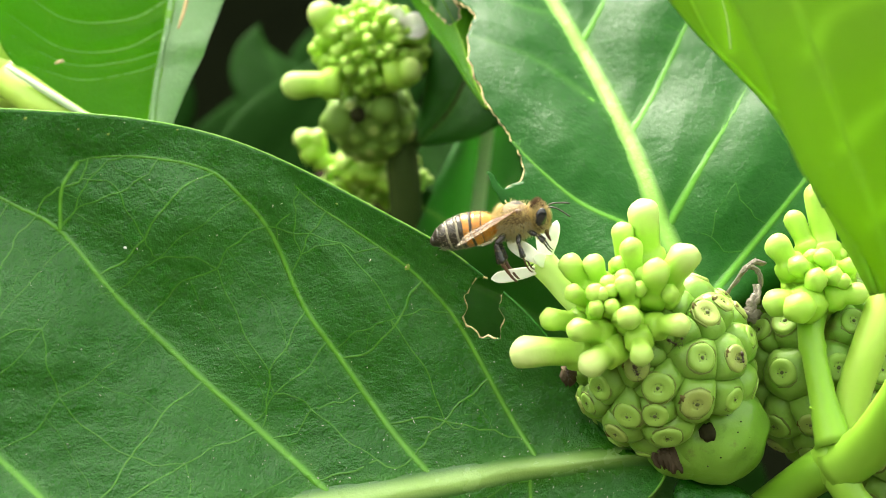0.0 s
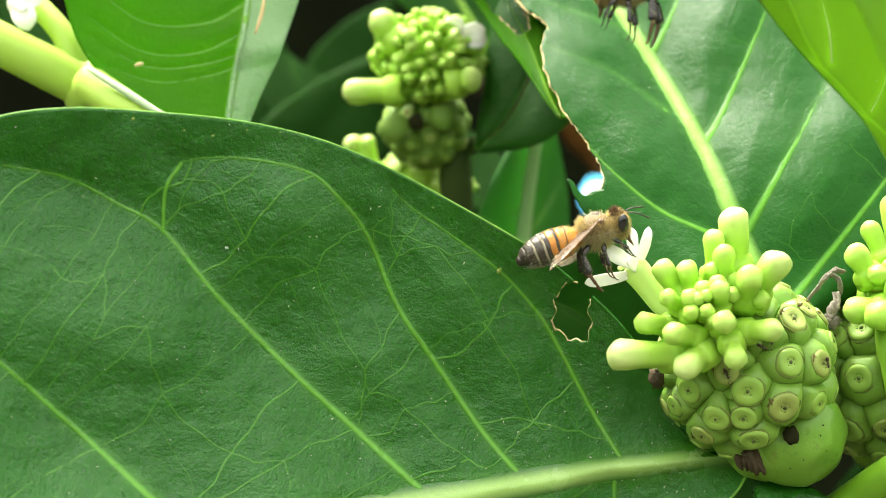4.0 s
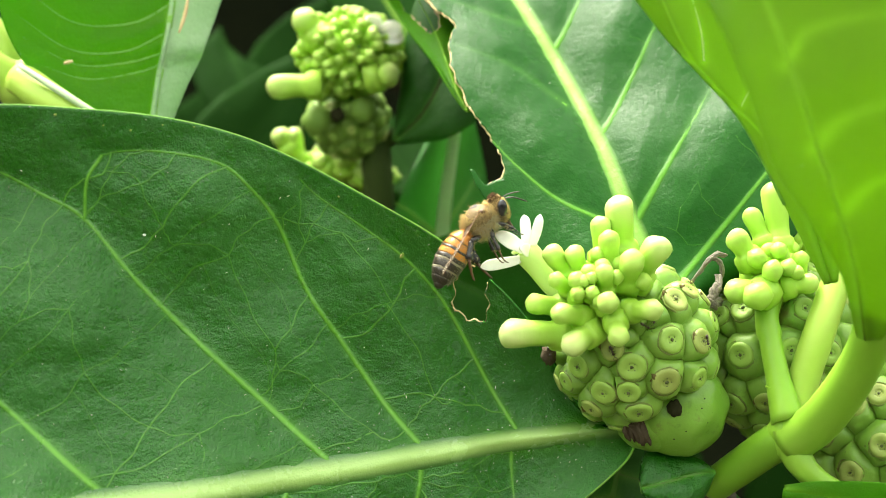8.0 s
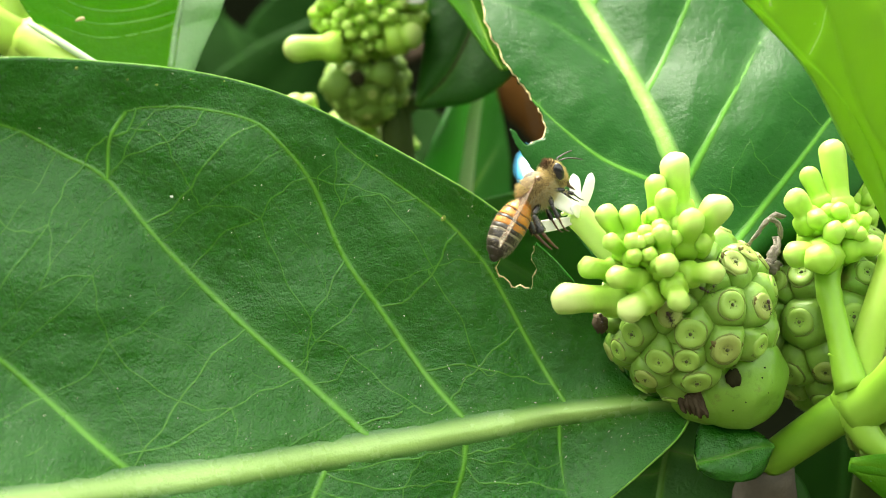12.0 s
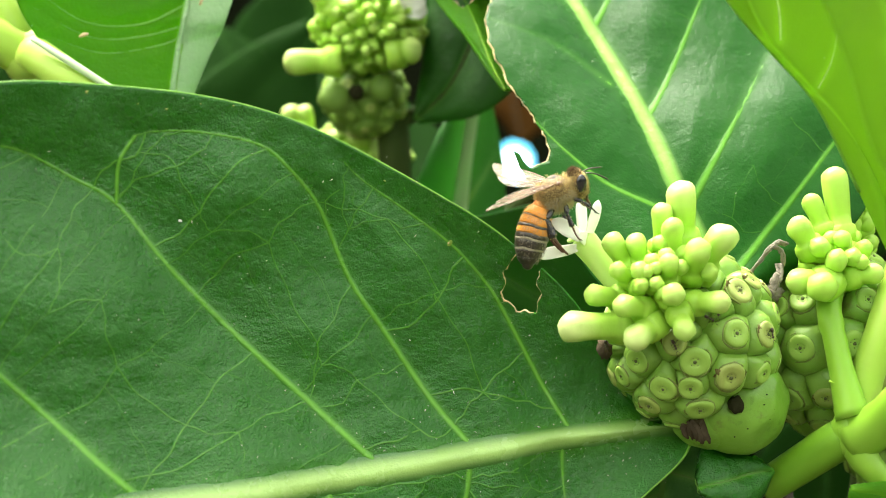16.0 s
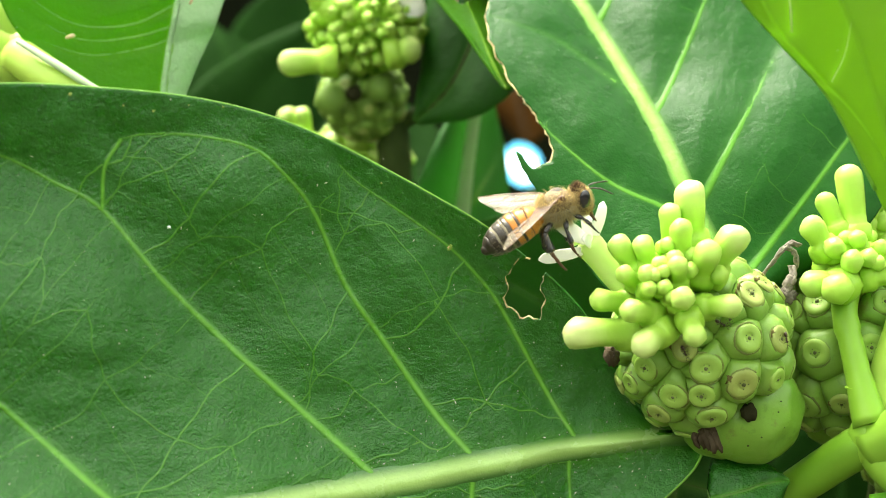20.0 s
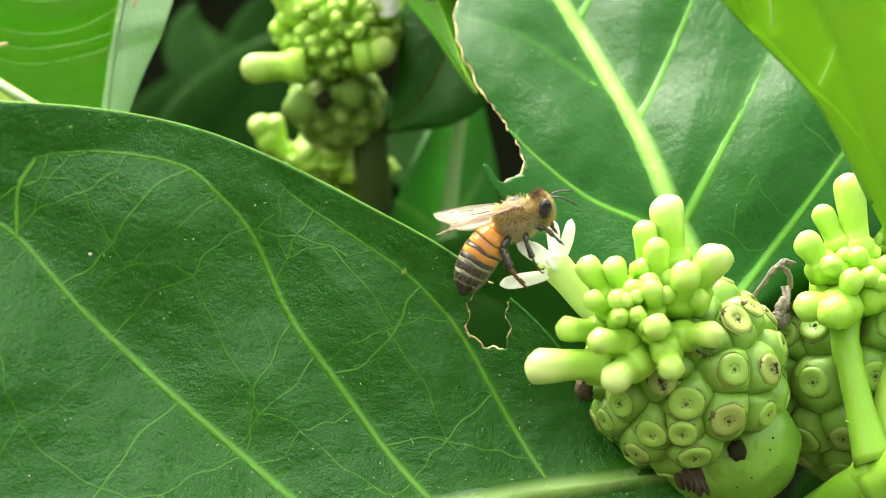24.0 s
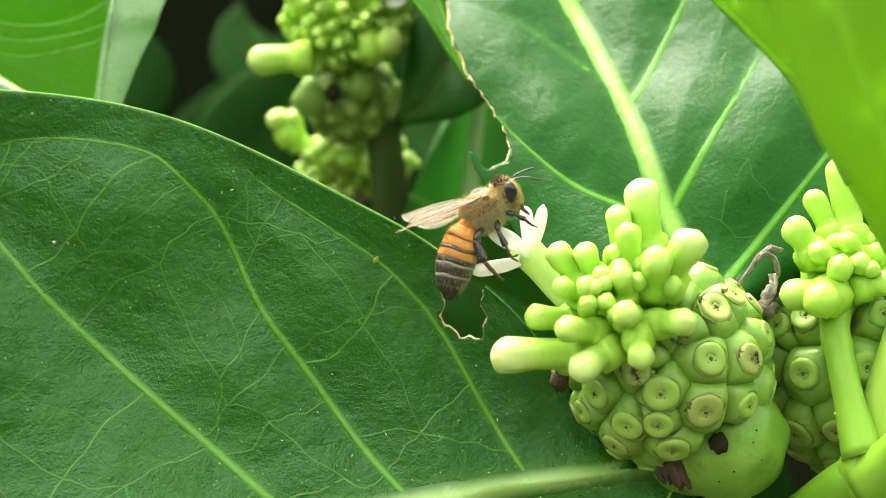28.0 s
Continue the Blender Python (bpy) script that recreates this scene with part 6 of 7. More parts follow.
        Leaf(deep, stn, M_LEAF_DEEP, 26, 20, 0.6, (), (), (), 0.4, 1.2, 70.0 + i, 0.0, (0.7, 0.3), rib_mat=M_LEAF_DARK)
    # tangle of thin branches deep in the shade, most of them painted dark for it
    tangle = thing("branch", (-10, 120, -30), "tangle of thin shaded branches", "branch")
    for i in range(22):
        a = np.array([rnd.uniform(-75, 10), rnd.uniform(95, 190), rnd.uniform(-10, 45)])
        d = np.array([rnd.uniform(-30, 30), rnd.uniform(-10, 10), rnd.uniform(-12, 20)])
        v, f = tube_mesh(catmull([a, a + d * 0.5 + np.array([0, 0, rnd.uniform(-4, 4)]), a + d], 10), np.linspace(rnd.uniform(0.8, 2.4), 0.5, 10), 8)
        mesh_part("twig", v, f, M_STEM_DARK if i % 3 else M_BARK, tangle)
    for i in range(9):
        x, y, z = rnd.uniform(-70, 0), rnd.uniform(100, 170), rnd.uniform(0, 45)
        w, h = rnd.uniform(7, 12), rnd.uniform(18, 28)
        lean = rnd.uniform(-20, 20)
        deep = thing("noni_leaf", (x, y, z - h * 0.5), "shaded green leaf deep in the shrub", "leaf", "leaves of the shrub")
        stn = []
        for k, wd in ((0, 0.05), (0.25, 0.75), (0.55, 1.0), (0.82, 0.65), (1.0, 0.05)):
            m = np.array([x + lean * k, y + 6 * k, z - h * 0.5 + h * k])
            stn.append((tuple(m), tuple(m + np.array([-w * wd, -2.5 * wd, 2.0])), tuple(m + np.array([w * wd, 2.5 * wd, -2.0]))))
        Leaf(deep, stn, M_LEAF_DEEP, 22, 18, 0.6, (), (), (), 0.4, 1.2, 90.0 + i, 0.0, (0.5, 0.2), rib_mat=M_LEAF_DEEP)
    # the woody stem that carries it all
    trunk = thing("branch", (26, 40, -620), "shaded woody stem rising from the ground", "branch")
    v, f = tube_mesh(catmull([(26, 40, -622), (22, 38, -420), (30, 32, -200), (28, 24, -70), (27, 14, -32), (27, 9, -24)], 30), np.linspace(9, 2.2, 30), 14)
    mesh_part("stem", v, f, M_WOOD, trunk)
    for e in ((-20, 62, -8), (-8, 60, 6), (16, 20, -12), (40, 22, -12), (-40, 34, 4)):
        v, f = tube_mesh(catmull([(28, 26, -80), ((28 + e[0]) / 2, (26 + e[1]) / 2 + 8, -62), (e[0], e[1] + 4, e[2] - 18), e], 16), np.linspace(2.2, 1.5, 16), 10)
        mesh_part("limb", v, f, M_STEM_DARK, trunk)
    # dry brown leaf
    d = thing("dry_leaf", (20.9, 225.0, 17.8), "withered orange-brown leaf in the depth", "leaf")
    stn = [((20.9, 225.0, 17.8), (20.3, 225.0, 17.4), (21.5, 225.0, 17.8)), ((19.7, 225.0, 21.8), (17.1, 228.0, 21.0), (26.3, 222.0, 21.7)), ((18.8, 225.0, 25.8), (13.6, 228.0, 24.4), (26.3, 222.0, 26.2)), ((17.6, 225.0, 30.4), (12.3, 226.0, 29.3), (23.1, 224.0, 30.9)), ((16.3, 225.0, 35.5), (15.7, 225.0, 35.5), (16.8, 225.0, 35.5))]
    Leaf(d, stn, plain("withered_leaf", (0.04, 0.018, 0.004), (0.15, 0.065, 0.012), 90, 0.9, 0.1), 30, 30, 0.8, (), (), (), 0.3, 1.5, 61.0, 0.3, (0.5, 0.3), rib_mat=M_BARK)
    # stems at the upper left; the thin whitish tube draws one stem's edge highlight
    e = thing("branch", (-29.3, 34.0, 11.2), "pale green leaf-bearing stem behind the big leaf", "branch")
    for pts, rad in (([(-29.3, 34.0, 10.6), (-38.5, 32.0, 15.2), (-46.5, 30.0, 18.3), (-53.1, 28.0, 21.5), (-62.0, 26.0, 26.0)], [1.6, 1.9, 2.4, 2.3, 2.2]), ([(-47.1, 30.0, 18.8), (-48.9, 30.0, 23.5), (-53.0, 32.0, 27.9)], [1.8, 1.3, 1.2]), ([(-31.0, 21.8, 10.6), (-36.4, 20.2, 14.1), (-40.6, 20.2, 16.8), (-44.8, 21.6, 19.4)], [0.2, 0.36, 0.4, 0.3]), ([(-29.5, 22.4, 7.6), (-36.6, 22.0, 12.5), (-41.0, 22.0, 15.3), (-45.6, 25.0, 18.4)], [1.7, 1.8, 1.9, 1.9])):
        v, f = tube_mesh(catmull(pts, 20), np.interp(np.linspace(0, 1, 20), np.linspace(0, 1, len(rad)), rad), 14)
        mesh_part("stem", v, f, M_STEM_PALE if rad[0] > 0.6 else M_STALK_HIGHLIGHT, e)
    v, f = ball_mesh((-46.5, 29.5, 18.1), (2.6, 2.2, 2.8), 12, 16, None, 0.15, 4.0)
    mesh_part("node", v, f, M_STEM_PALE, e, "swollen joint")
    fl = thing("flower", (-53.1, 30.0, 26.5), "white petals of an open flower", "flower", "flowers of the shrub")
    for t, w in (((-51.0, 29.0, 27.5), 1.0), ((-52.2, 28.0, 23.9), 1.2), ((-53.7, 28.0, 25.6), 1.0)):
        petal(fl, np.array((-53.4, 29.0, 26.9)), np.array(t), w, 0.3)


background()


# ================= honey bees =================
M_FUR = plain("bee_fur", (0.5, 0.41, 0.16), (0.8, 0.69, 0.37), 500, 0.8, 0.2, 0.2, 0.45, (0.8, 0.62, 0.28))
M_FUR_PALE = plain("bee_belly_fur", (0.74, 0.66, 0.42), (0.9, 0.84, 0.64), 500, 0.8, 0.2, 0.2, 0.45, (0.85, 0.8, 0.55))
M_THORAX = plain("bee_thorax_skin", (0.1, 0.07, 0.03), (0.26, 0.18, 0.08), 600, 0.6, 0.3, 0.3)
M_AMBER = plain("bee_amber_band", (0.55, 0.17, 0.015), (0.86, 0.4, 0.07), 420, 0.34, 0.5, 0.15, 0.16, (0.9, 0.45, 0.06))
M_BLACK = plain("bee_black_band", (0.008, 0.007, 0.006), (0.05, 0.036, 0.024), 600, 0.32, 0.5, 0.2)
M_PALE_BAND = plain("bee_pale_hair_band", (0.22, 0.19, 0.13), (0.5, 0.45, 0.34), 900, 0.8, 0.2, 0.3)
M_PLATE = plain("bee_back_plate", (0.05, 0.045, 0.04), (0.11, 0.1, 0.09), 700, 0.55, 0.2, 0.3)
M_EYE = plain("bee_eye", (0.01, 0.009, 0.012), (0.022, 0.02, 0.022), 800, 0.2, 0.6, 0.05)
M_LEG = plain("bee_leg", (0.008, 0.008, 0.01), (0.035, 0.028, 0.026), 900, 0.26, 0.6, 0.2)
M_CROWN = plain("bee_crown_fur", (0.025, 0.014, 0.007), (0.09, 0.052, 0.025), 900, 0.95, 0.05, 0.2)
M_LEG_BROWN = plain("bee_leg_brown", (0.045, 0.018, 0.009), (0.13, 0.055, 0.022), 900, 0.35, 0.5, 0.2)


def wing_material():
    k = Net("bee_wing_membrane")
    k.set(k.mix(k.noise(400, 3), (0.4, 0.36, 0.27), (0.55, 0.5, 0.42)), 0.25)
    k.b.inputs["Specular IOR Level"].default_value = 0.45
    tr = k.n.new("ShaderNodeBsdfTransparent")
    tr.inputs[0].default_value = (0.97, 0.93, 0.88, 1)
    mx = k.n.new("ShaderNodeMixShader")
    mx.inputs[0].default_value = 0.83
    k.link(k.b.outputs[0], mx.inputs[1])
    k.link(tr.outputs[0], mx.inputs[2])
    k.link(mx.outputs[0], k.out.inputs[0])
    return k.m


M_WING = wing_material()
M_WING_VEIN = plain("bee_wing_vein", (0.1, 0.045, 0.02), (0.22, 0.1, 0.045), 900, 0.4)


def fur_mesh(centre, radii, count, length, seed, keep=None, lean=(-0.5, 0, 0)):
    """Many short tapering hairs on an ellipsoid."""
    rnd = random.Random(seed)
    v, f = [], []
    while count:
        d = Vector((rnd.gauss(0, 1), rnd.gauss(0, 1), rnd.gauss(0, 1))).normalized()
        if keep and not keep(d):
            continue
        count -= 1
        p = Vector((d.x * radii[0], d.y * radii[1], d.z * radii[2])) + Vector(centre)
        w = (d + Vector(lean) * 0.5 + Vector((rnd.uniform(-0.4, 0.4), rnd.uniform(-0.4, 0.4), rnd.uniform(-0.4, 0.4)))).normalized()
        s = w.orthogonal().normalized() * 0.022
        s2 = w.cross(s).normalized() * 0.022
        L = length * rnd.uniform(0.5, 1.15)
        n = len(v)
        v += [tuple(p + s), tuple(p - s * 0.5 + s2 * 0.87), tuple(p - s * 0.5 - s2 * 0.87), tuple(p + w * L)]
        f += [(n, n + 1, n + 3), (n + 1, n + 2, n + 3), (n + 2, n, n + 3)]
    return v, f


def at_joint(name, verts, faces, mat, parent, joint, label=""):
    """A part whose own origin lies at a joint, so that it can turn about it; verts relative to the joint."""
    ob = mesh_part(name, verts, faces, mat, parent, label, True, True)
    ob.location = Vector(joint) * MM
    return ob


HIP = {"front": (1.15, 0.75, -1.25), "middle": (0.25, 0.85, -1.45), "hind": (-1.15, 0.85, -1.3)}
WING_ROOT = (0.35, 1.15, 0.95)
WAIST = (-1.75, 0.0, -0.35)


def wing_outline(length, width, lag):
    n = 22
    top, bottom = [], []
    for i in range(n):
        s = i / (n - 1)
        lead = width * 0.22 * math.sin(math.pi * min(1, s * 1.02)) ** 0.7
        trail = -width * (0.12 + 0.88 * math.sin(math.pi * (s ** (1.0 + lag))) ** 0.8) * (1 if s > 0.04 else 0.5)
        if s > 0.97:
            lead, trail = lead * 0.4, trail * 0.5
        top.append((-s * length, 0, lead))
        bottom.append((-s * length, 0, trail))
    return top, bottom


def build_wing(parent, side, length, width, name, joint, lag, tilt=0.0):
    """A clear wing: its length along -x, its leading edge up, in the x-z plane of its own joint."""
    top, bottom = wing_outline(length, width, lag)
    n = len(top)
    m = 6
    v, f = [], []
    for i in range(n):
        for j in range(m):
            t = j / (m - 1)
            p = np.array(top[i]) * (1 - t) + np.array(bottom[i]) * t
            p[1] = 0.12 * math.sin(t * 9 + i * 0.4) * 0.35
            v.append(p)
    for i in range(n - 1):
        for j in range(m - 1):
            q = i * m + j
            f.append((q, q + 1, q + m + 1, q + m))
    ob = at_joint(name, v, f, M_WING, parent, joint, "clear brownish veined wing")
    s = ob.modifiers.new("thickness", "SOLIDIFY")
    s.thickness, s.offset = 0.02 * MM, 0
    # veins, one mesh
    vv, ff = [], []
    runs = [[top[i] for i in range(n)], [np.array(top[i]) * 0.75 + np.array(bottom[i]) * 0.25 for i in range(0, 15)], [np.array(top[i]) * 0.5 + np.array(bottom[i]) * 0.5 for i in range(1, 17)], [np.array(top[i]) * 0.25 + np.array(bottom[i]) * 0.75 for i in range(2, 13)]]
    for i in (7, 10, 13, 16):
        runs.append([np.array(top[i + (k // 2)]) * (1 - k / 5) + np.array(bottom[i + (k // 2)]) * (k / 5) for k in range(1, 5)])
    for r in runs:
        a, b = tube_mesh(r, np.linspace(0.05, 0.02, len(r)), 5)
        o = len(vv)
        vv += list(a)
        ff += [tuple(k + o for k in q) for q in b]
    mesh_part("wing_venation", vv, ff, M_WING_VEIN, ob, "thin brown wing veins", True, True)
    return ob


def build_leg(parent, pair, side):
    """One leg: thigh, shin and jointed foot; side -1 is the bee's right."""
    h = np.array(HIP[pair]) * np.array([1, side, 1])
    shape = {
        "front": ([(0, 0, 0), (0.75, 0.35, -0.55)], [(0.75, 0.35, -0.55), (1.35, 0.35, -1.35)], [(1.35, 0.35, -1.35), (1.7, 0.3, -2.1), (2.0, 0.25, -2.45)]),
        "middle": ([(0, 0, 0), (-0.2, 0.6, -0.85)], [(-0.2, 0.6, -0.85), (0.0, 0.6, -2.3)], [(0.0, 0.6, -2.3), (0.15, 0.5, -3.2), (0.4, 0.45, -3.75), (0.65, 0.45, -3.9)]),
        "hind": ([(0, 0, 0), (-0.95, 0.6, -0.75)], [(-0.95, 0.6, -0.75), (-0.8, 0.7, -2.7)], [(-0.8, 0.7, -2.7), (-0.35, 0.6, -3.7), (0.0, 0.5, -4.4), (0.3, 0.5, -4.8)]),
    }[pair]
    wide = {"front": (0.22, 0.2, 0.1), "middle": (0.25, 0.28, 0.11), "hind": (0.3, 0.48, 0.2)}[pair]
    flip = np.array([1, side, 1])
    parts = []
    for k, (pts, w) in enumerate(zip(shape, wide)):
        p = catmull([np.array(q) * flip for q in pts], 10)
        s = np.linspace(0, 1, 10)
        if k == 1:
            r = w * (0.55 + 0.6 * s) * np.where(s > 0.92, 0.75, 1)
        elif k == 0:
            r = w * (0.8 + 0.35 * np.sin(np.pi * s))
        else:
            r = w * (1.0 - 0.55 * s) * (1 + 0.15 * np.sin(s * 25))
        parts.append(tube_mesh(p, r, 8, 0.6 if k and pair == "hind" else None))
    leg = at_joint("leg", *parts[0], M_LEG, parent, h, "dark jointed leg")
    mesh_part("shin", *parts[1], M_LEG if pair != "hind" else M_LEG, leg, "", True, True)
    rnd = random.Random(len(pair) + side)
    a, b = (np.array(q) * flip for q in shape[1])
    v, f = [], []
    for _ in range(90):
        p = a + (b - a) * rnd.random()
        w = Vector((rnd.uniform(-1, 1), rnd.uniform(-1, 1), rnd.uniform(-0.9, 0.1))).normalized()
        e = w.orthogonal().normalized() * 0.014
        q = Vector(p) + w * wide[1] * 0.7
        k = len(v)
        v += [tuple(q + e), tuple(q - e), tuple(q + w.cross(e)), tuple(q + w * rnd.uniform(0.12, 0.26) + Vector((0, 0, -0.1)))]
        f += [(k, k + 1, k + 3), (k + 1, k + 2, k + 3), (k + 2, k, k + 3)]
    mesh_part("leg_hairs", v, f, M_FUR, leg, "short tawny hairs", True, True)
    mesh_part("foot", *parts[2], M_LEG_BROWN if pair != "front" else M_LEG, leg, "", True, True)
    return leg


def build_bee(label, group):
    root = new("honey_bee")
    tagged(root, label, "bee", group)
    P = {}
    v, f = ball_mesh((0, 0, 0), (1.88, 1.62, 1.68), 16, 22, None, 0.04)
    th = mesh_part("thorax", v, f, M_THORAX, root, "dark thorax under tawny fur", True, True)
    v, f = fur_mesh((0, 0, -0.1), (1.8, 1.55, 1.6), 1700, 0.85, 4, lambda d: d.z < -0.12, (-0.1, 0, -0.6))
    mesh_part("belly_fur", v, f, M_FUR_PALE, th, "cream fur on the underside", True, True)
    v, f = fur_mesh((0, 0, 0), (1.86, 1.6, 1.65), 4200, 0.66, 3, lambda d: not (d.z > 0.4 and abs(d.x - 0.1) < 0.62 and random.Random(int(d.x * 1e6)).random() < 0.94))
    mesh_part("fur", v, f, M_FUR, th, "short tawny fur", True, True)
    v, f = ball_mesh((0.15, 0, 0.5), (1.2, 1.1, 1.3), 16, 22)
    mesh_part("back_plate", v, f, M_PLATE, th, "bare dark grey patch", True, True)
    # head
    hd = at_joint("head", *ball_mesh((0.72, 0, -0.3), (0.92, 1.35, 1.42), 16, 20, None, 0.03), M_THORAX, root, (1.75, 0, 0.1), "dark furry head")
    v, f = fur_mesh((0.7, 0, -0.25), (0.92, 1.3, 1.42), 2300, 0.4, 5, lambda d: abs(d.y) < 0.86 or d.x < -0.25, (-0.2, 0, 0.2))
    mesh_part("face_fur", v, f, M_FUR, hd, "tawny face fur", True, True)
    v, f = fur_mesh((0.55, 0, -0.1), (0.75, 1.1, 1.42), 800, 0.55, 6, lambda d: d.z > 0.55, (0.1, 0, 0.4))
    mesh_part("crown_fur", v, f, M_CROWN, hd, "dark brown tuft", True, True)
    for s in (-1, 1):
        turn = Euler((radians(-12 * s), radians(18), 0)).to_matrix()
        v, f = ball_mesh((0.86, 1.12 * s, -0.2), (0.56, 0.4, 0.98), 14, 18, turn)
        mesh_part("eye", v, f, M_EYE, hd, "glossy black compound eye", True, True)
        d = 0.28 * s
        p = catmull([(1.3, 0.28 * s, 0.05), (1.55, 0.42 * s, 0.55), (1.85, 0.5 * s, 0.78 + d * 0.4), (2.7, 0.68 * s, 0.62 + d), (3.75, 0.85 * s, 0.1 + 2.2 * d)], 18)
        v, f = tube_mesh(p, [0.06] * 7 + [0.078] * 10 + [0.045], 7)
        mesh_part("antenna", v, f, M_BLACK, hd, "thin black elbowed antenna", True, True)
        v, f = profile_mesh((1.0, 0.25 * s, -1.15), (1.35, 0.1 * s, -1.9), [(0, 0.3), (0.5, 0.26), (1, 0.08)], 8)
        mesh_part("mandible", v, f, M_LEG_BROWN, hd, "", True, True)
    v, f = profile_mesh((0.9, 0, -1.2), (1.5, 0, -2.7), [(0, 0.3), (0.4, 0.2), (0.8, 0.13), (1, 0.05)], 8)
    mesh_part("proboscis", v, f, M_LEG_BROWN, hd, "", True, True)
    P["head"] = hd
    # abdomen in overlapping rings
    v, f = ball_mesh((-0.35, 0, 0), (0.75, 0.9, 0.9), 10, 14)
    ab = at_joint("abdomen", v, f, M_AMBER, root, WAIST, "amber abdomen with black bands")
    rr = [1.15, 1.62, 1.82, 1.78, 1.6, 1.25, 0.7]
    xs = [-0.55, -1.55, -2.65, -3.75, -4.75, -5.6, -6.35]
    for i in range(6):
        a, b = xs[i], xs[i + 1]
        r0, r1 = rr[i], rr[i + 1]
        front = M_AMBER if i < 3 else (M_PALE_BAND if i < 5 else M_BLACK)
        cut = (0.94, 0.76, 0.6, 0.24, 0.26, 0.1)[i]
        drop = lambda x: 0.045 * (x + 0.5) * abs(x + 0.5) * 0.5
        def seg(name, s0, s1, e0, e1, mat):
            pr = [(0, e0), (0.12, e0 + 0.02), (0.5, (e0 + e1) / 2 + 0.05), (0.88, e1 + 0.03), (1, e1)]
            vv, ff = profile_mesh((s0, 0, drop(s0)), (s1, 0, drop(s1)), pr, 22)
            vv = [np.array(q) * np.array([1, 1, 0.93]) + np.array([0.17 * noise.noise(Vector((round(q[0] * 0.3, 2), 1.4 * math.atan2(q[1], q[2] + 1e-6) * 0.9, 2.0))), 0, 0]) for q in vv]
            mesh_part(name, vv, ff, mat, ab, "", True, True)
        m = a + (b - a) * cut
        rm = r0 + (r1 - r0) * cut
        seg("abdomen_segment", a + 0.06, m, r0 - 0.03, rm, front)
        seg("dark_band", m, b - 0.02, rm, r1 + 0.03, M_BLACK)
    v, f = ball_mesh((-6.3, 0, drop(-6.3)), (0.62, 0.62, 0.6), 10, 14)
    mesh_part("abdomen_tip", v, f, M_BLACK, ab, "", True, True)
    v, f = fur_mesh((-1.6, 0, 0), (1.5, 1.55, 1.5), 450, 0.3, 11, lambda d: d.x > -0.3, (-1, 0, 0))
    mesh_part("abdomen_fur", v, f, M_FUR, ab, "", True, True)
    rnd = random.Random(12)
    v, f = [], []
    for _ in range(1500):
        x = rnd.uniform(-5.9, -0.9)
        a = rnd.uniform(0, 2 * math.pi)
        r = np.interp(-x, [-q for q in xs], rr) + 0.03
        p = Vector((x, r * math.cos(a), 0.93 * r * math.sin(a) + drop(x) * 0.93))
        w = Vector((-1, 0.35 * math.cos(a) + rnd.uniform(-0.25, 0.25), 0.35 * math.sin(a) + rnd.uniform(-0.25, 0.25))).normalized()
        s = w.orthogonal().normalized() * 0.016
        n = len(v)
        L = rnd.uniform(0.2, 0.42)
        v += [tuple(p + s), tuple(p - s), tuple(p + w.cross(s)), tuple(p + w * L)]
        f += [(n, n + 1, n + 3), (n + 1, n + 2, n + 3), (n + 2, n, n + 3)]
    mesh_part("abdomen_down", v, f, M_PALE_BAND, ab, "fine pale hairs", True, True)
    P["abdomen"] = ab
    for s in (-1, 1):
        v, f = ball_mesh((0.45, 1.3 * s, 0.72), (0.42, 0.28, 0.3), 8, 12, None, 0.15, 2.0)
        mesh_part("wing_joint", v, f, M_LEG_BROWN, root, "dark brown wing joint", True, True)
    for s, key in ((-1, "near_wing"), (1, "far_wing")):
        j = (WING_ROOT[0], WING_ROOT[1] * s, WING_ROOT[2])
        w = build_wing(root, s, 8.4, 2.0, "forewing", j, 0.25)
        h = build_wing(w, s, 5.8, 1.4, "hindwing", (-0.5, 0.06, -0.85), 0.1)
        h.rotation_euler = (0, radians(-9), 0)
        P[key] = w
    for pair in ("front", "middle", "hind"):
        for s in (-1, 1):
            P[pair + ("_r" if s < 0 else "_l")] = build_leg(root, pair, s)
    return root, P


bee, BEE = build_bee("honey bee with amber and black banded abdomen sipping at the flower", "honey bees")
bee_two, BEE2 = build_bee("honey bee in flight over the buds", "honey bees")
bee.scale = bee_two.scale = (0.87,) * 3

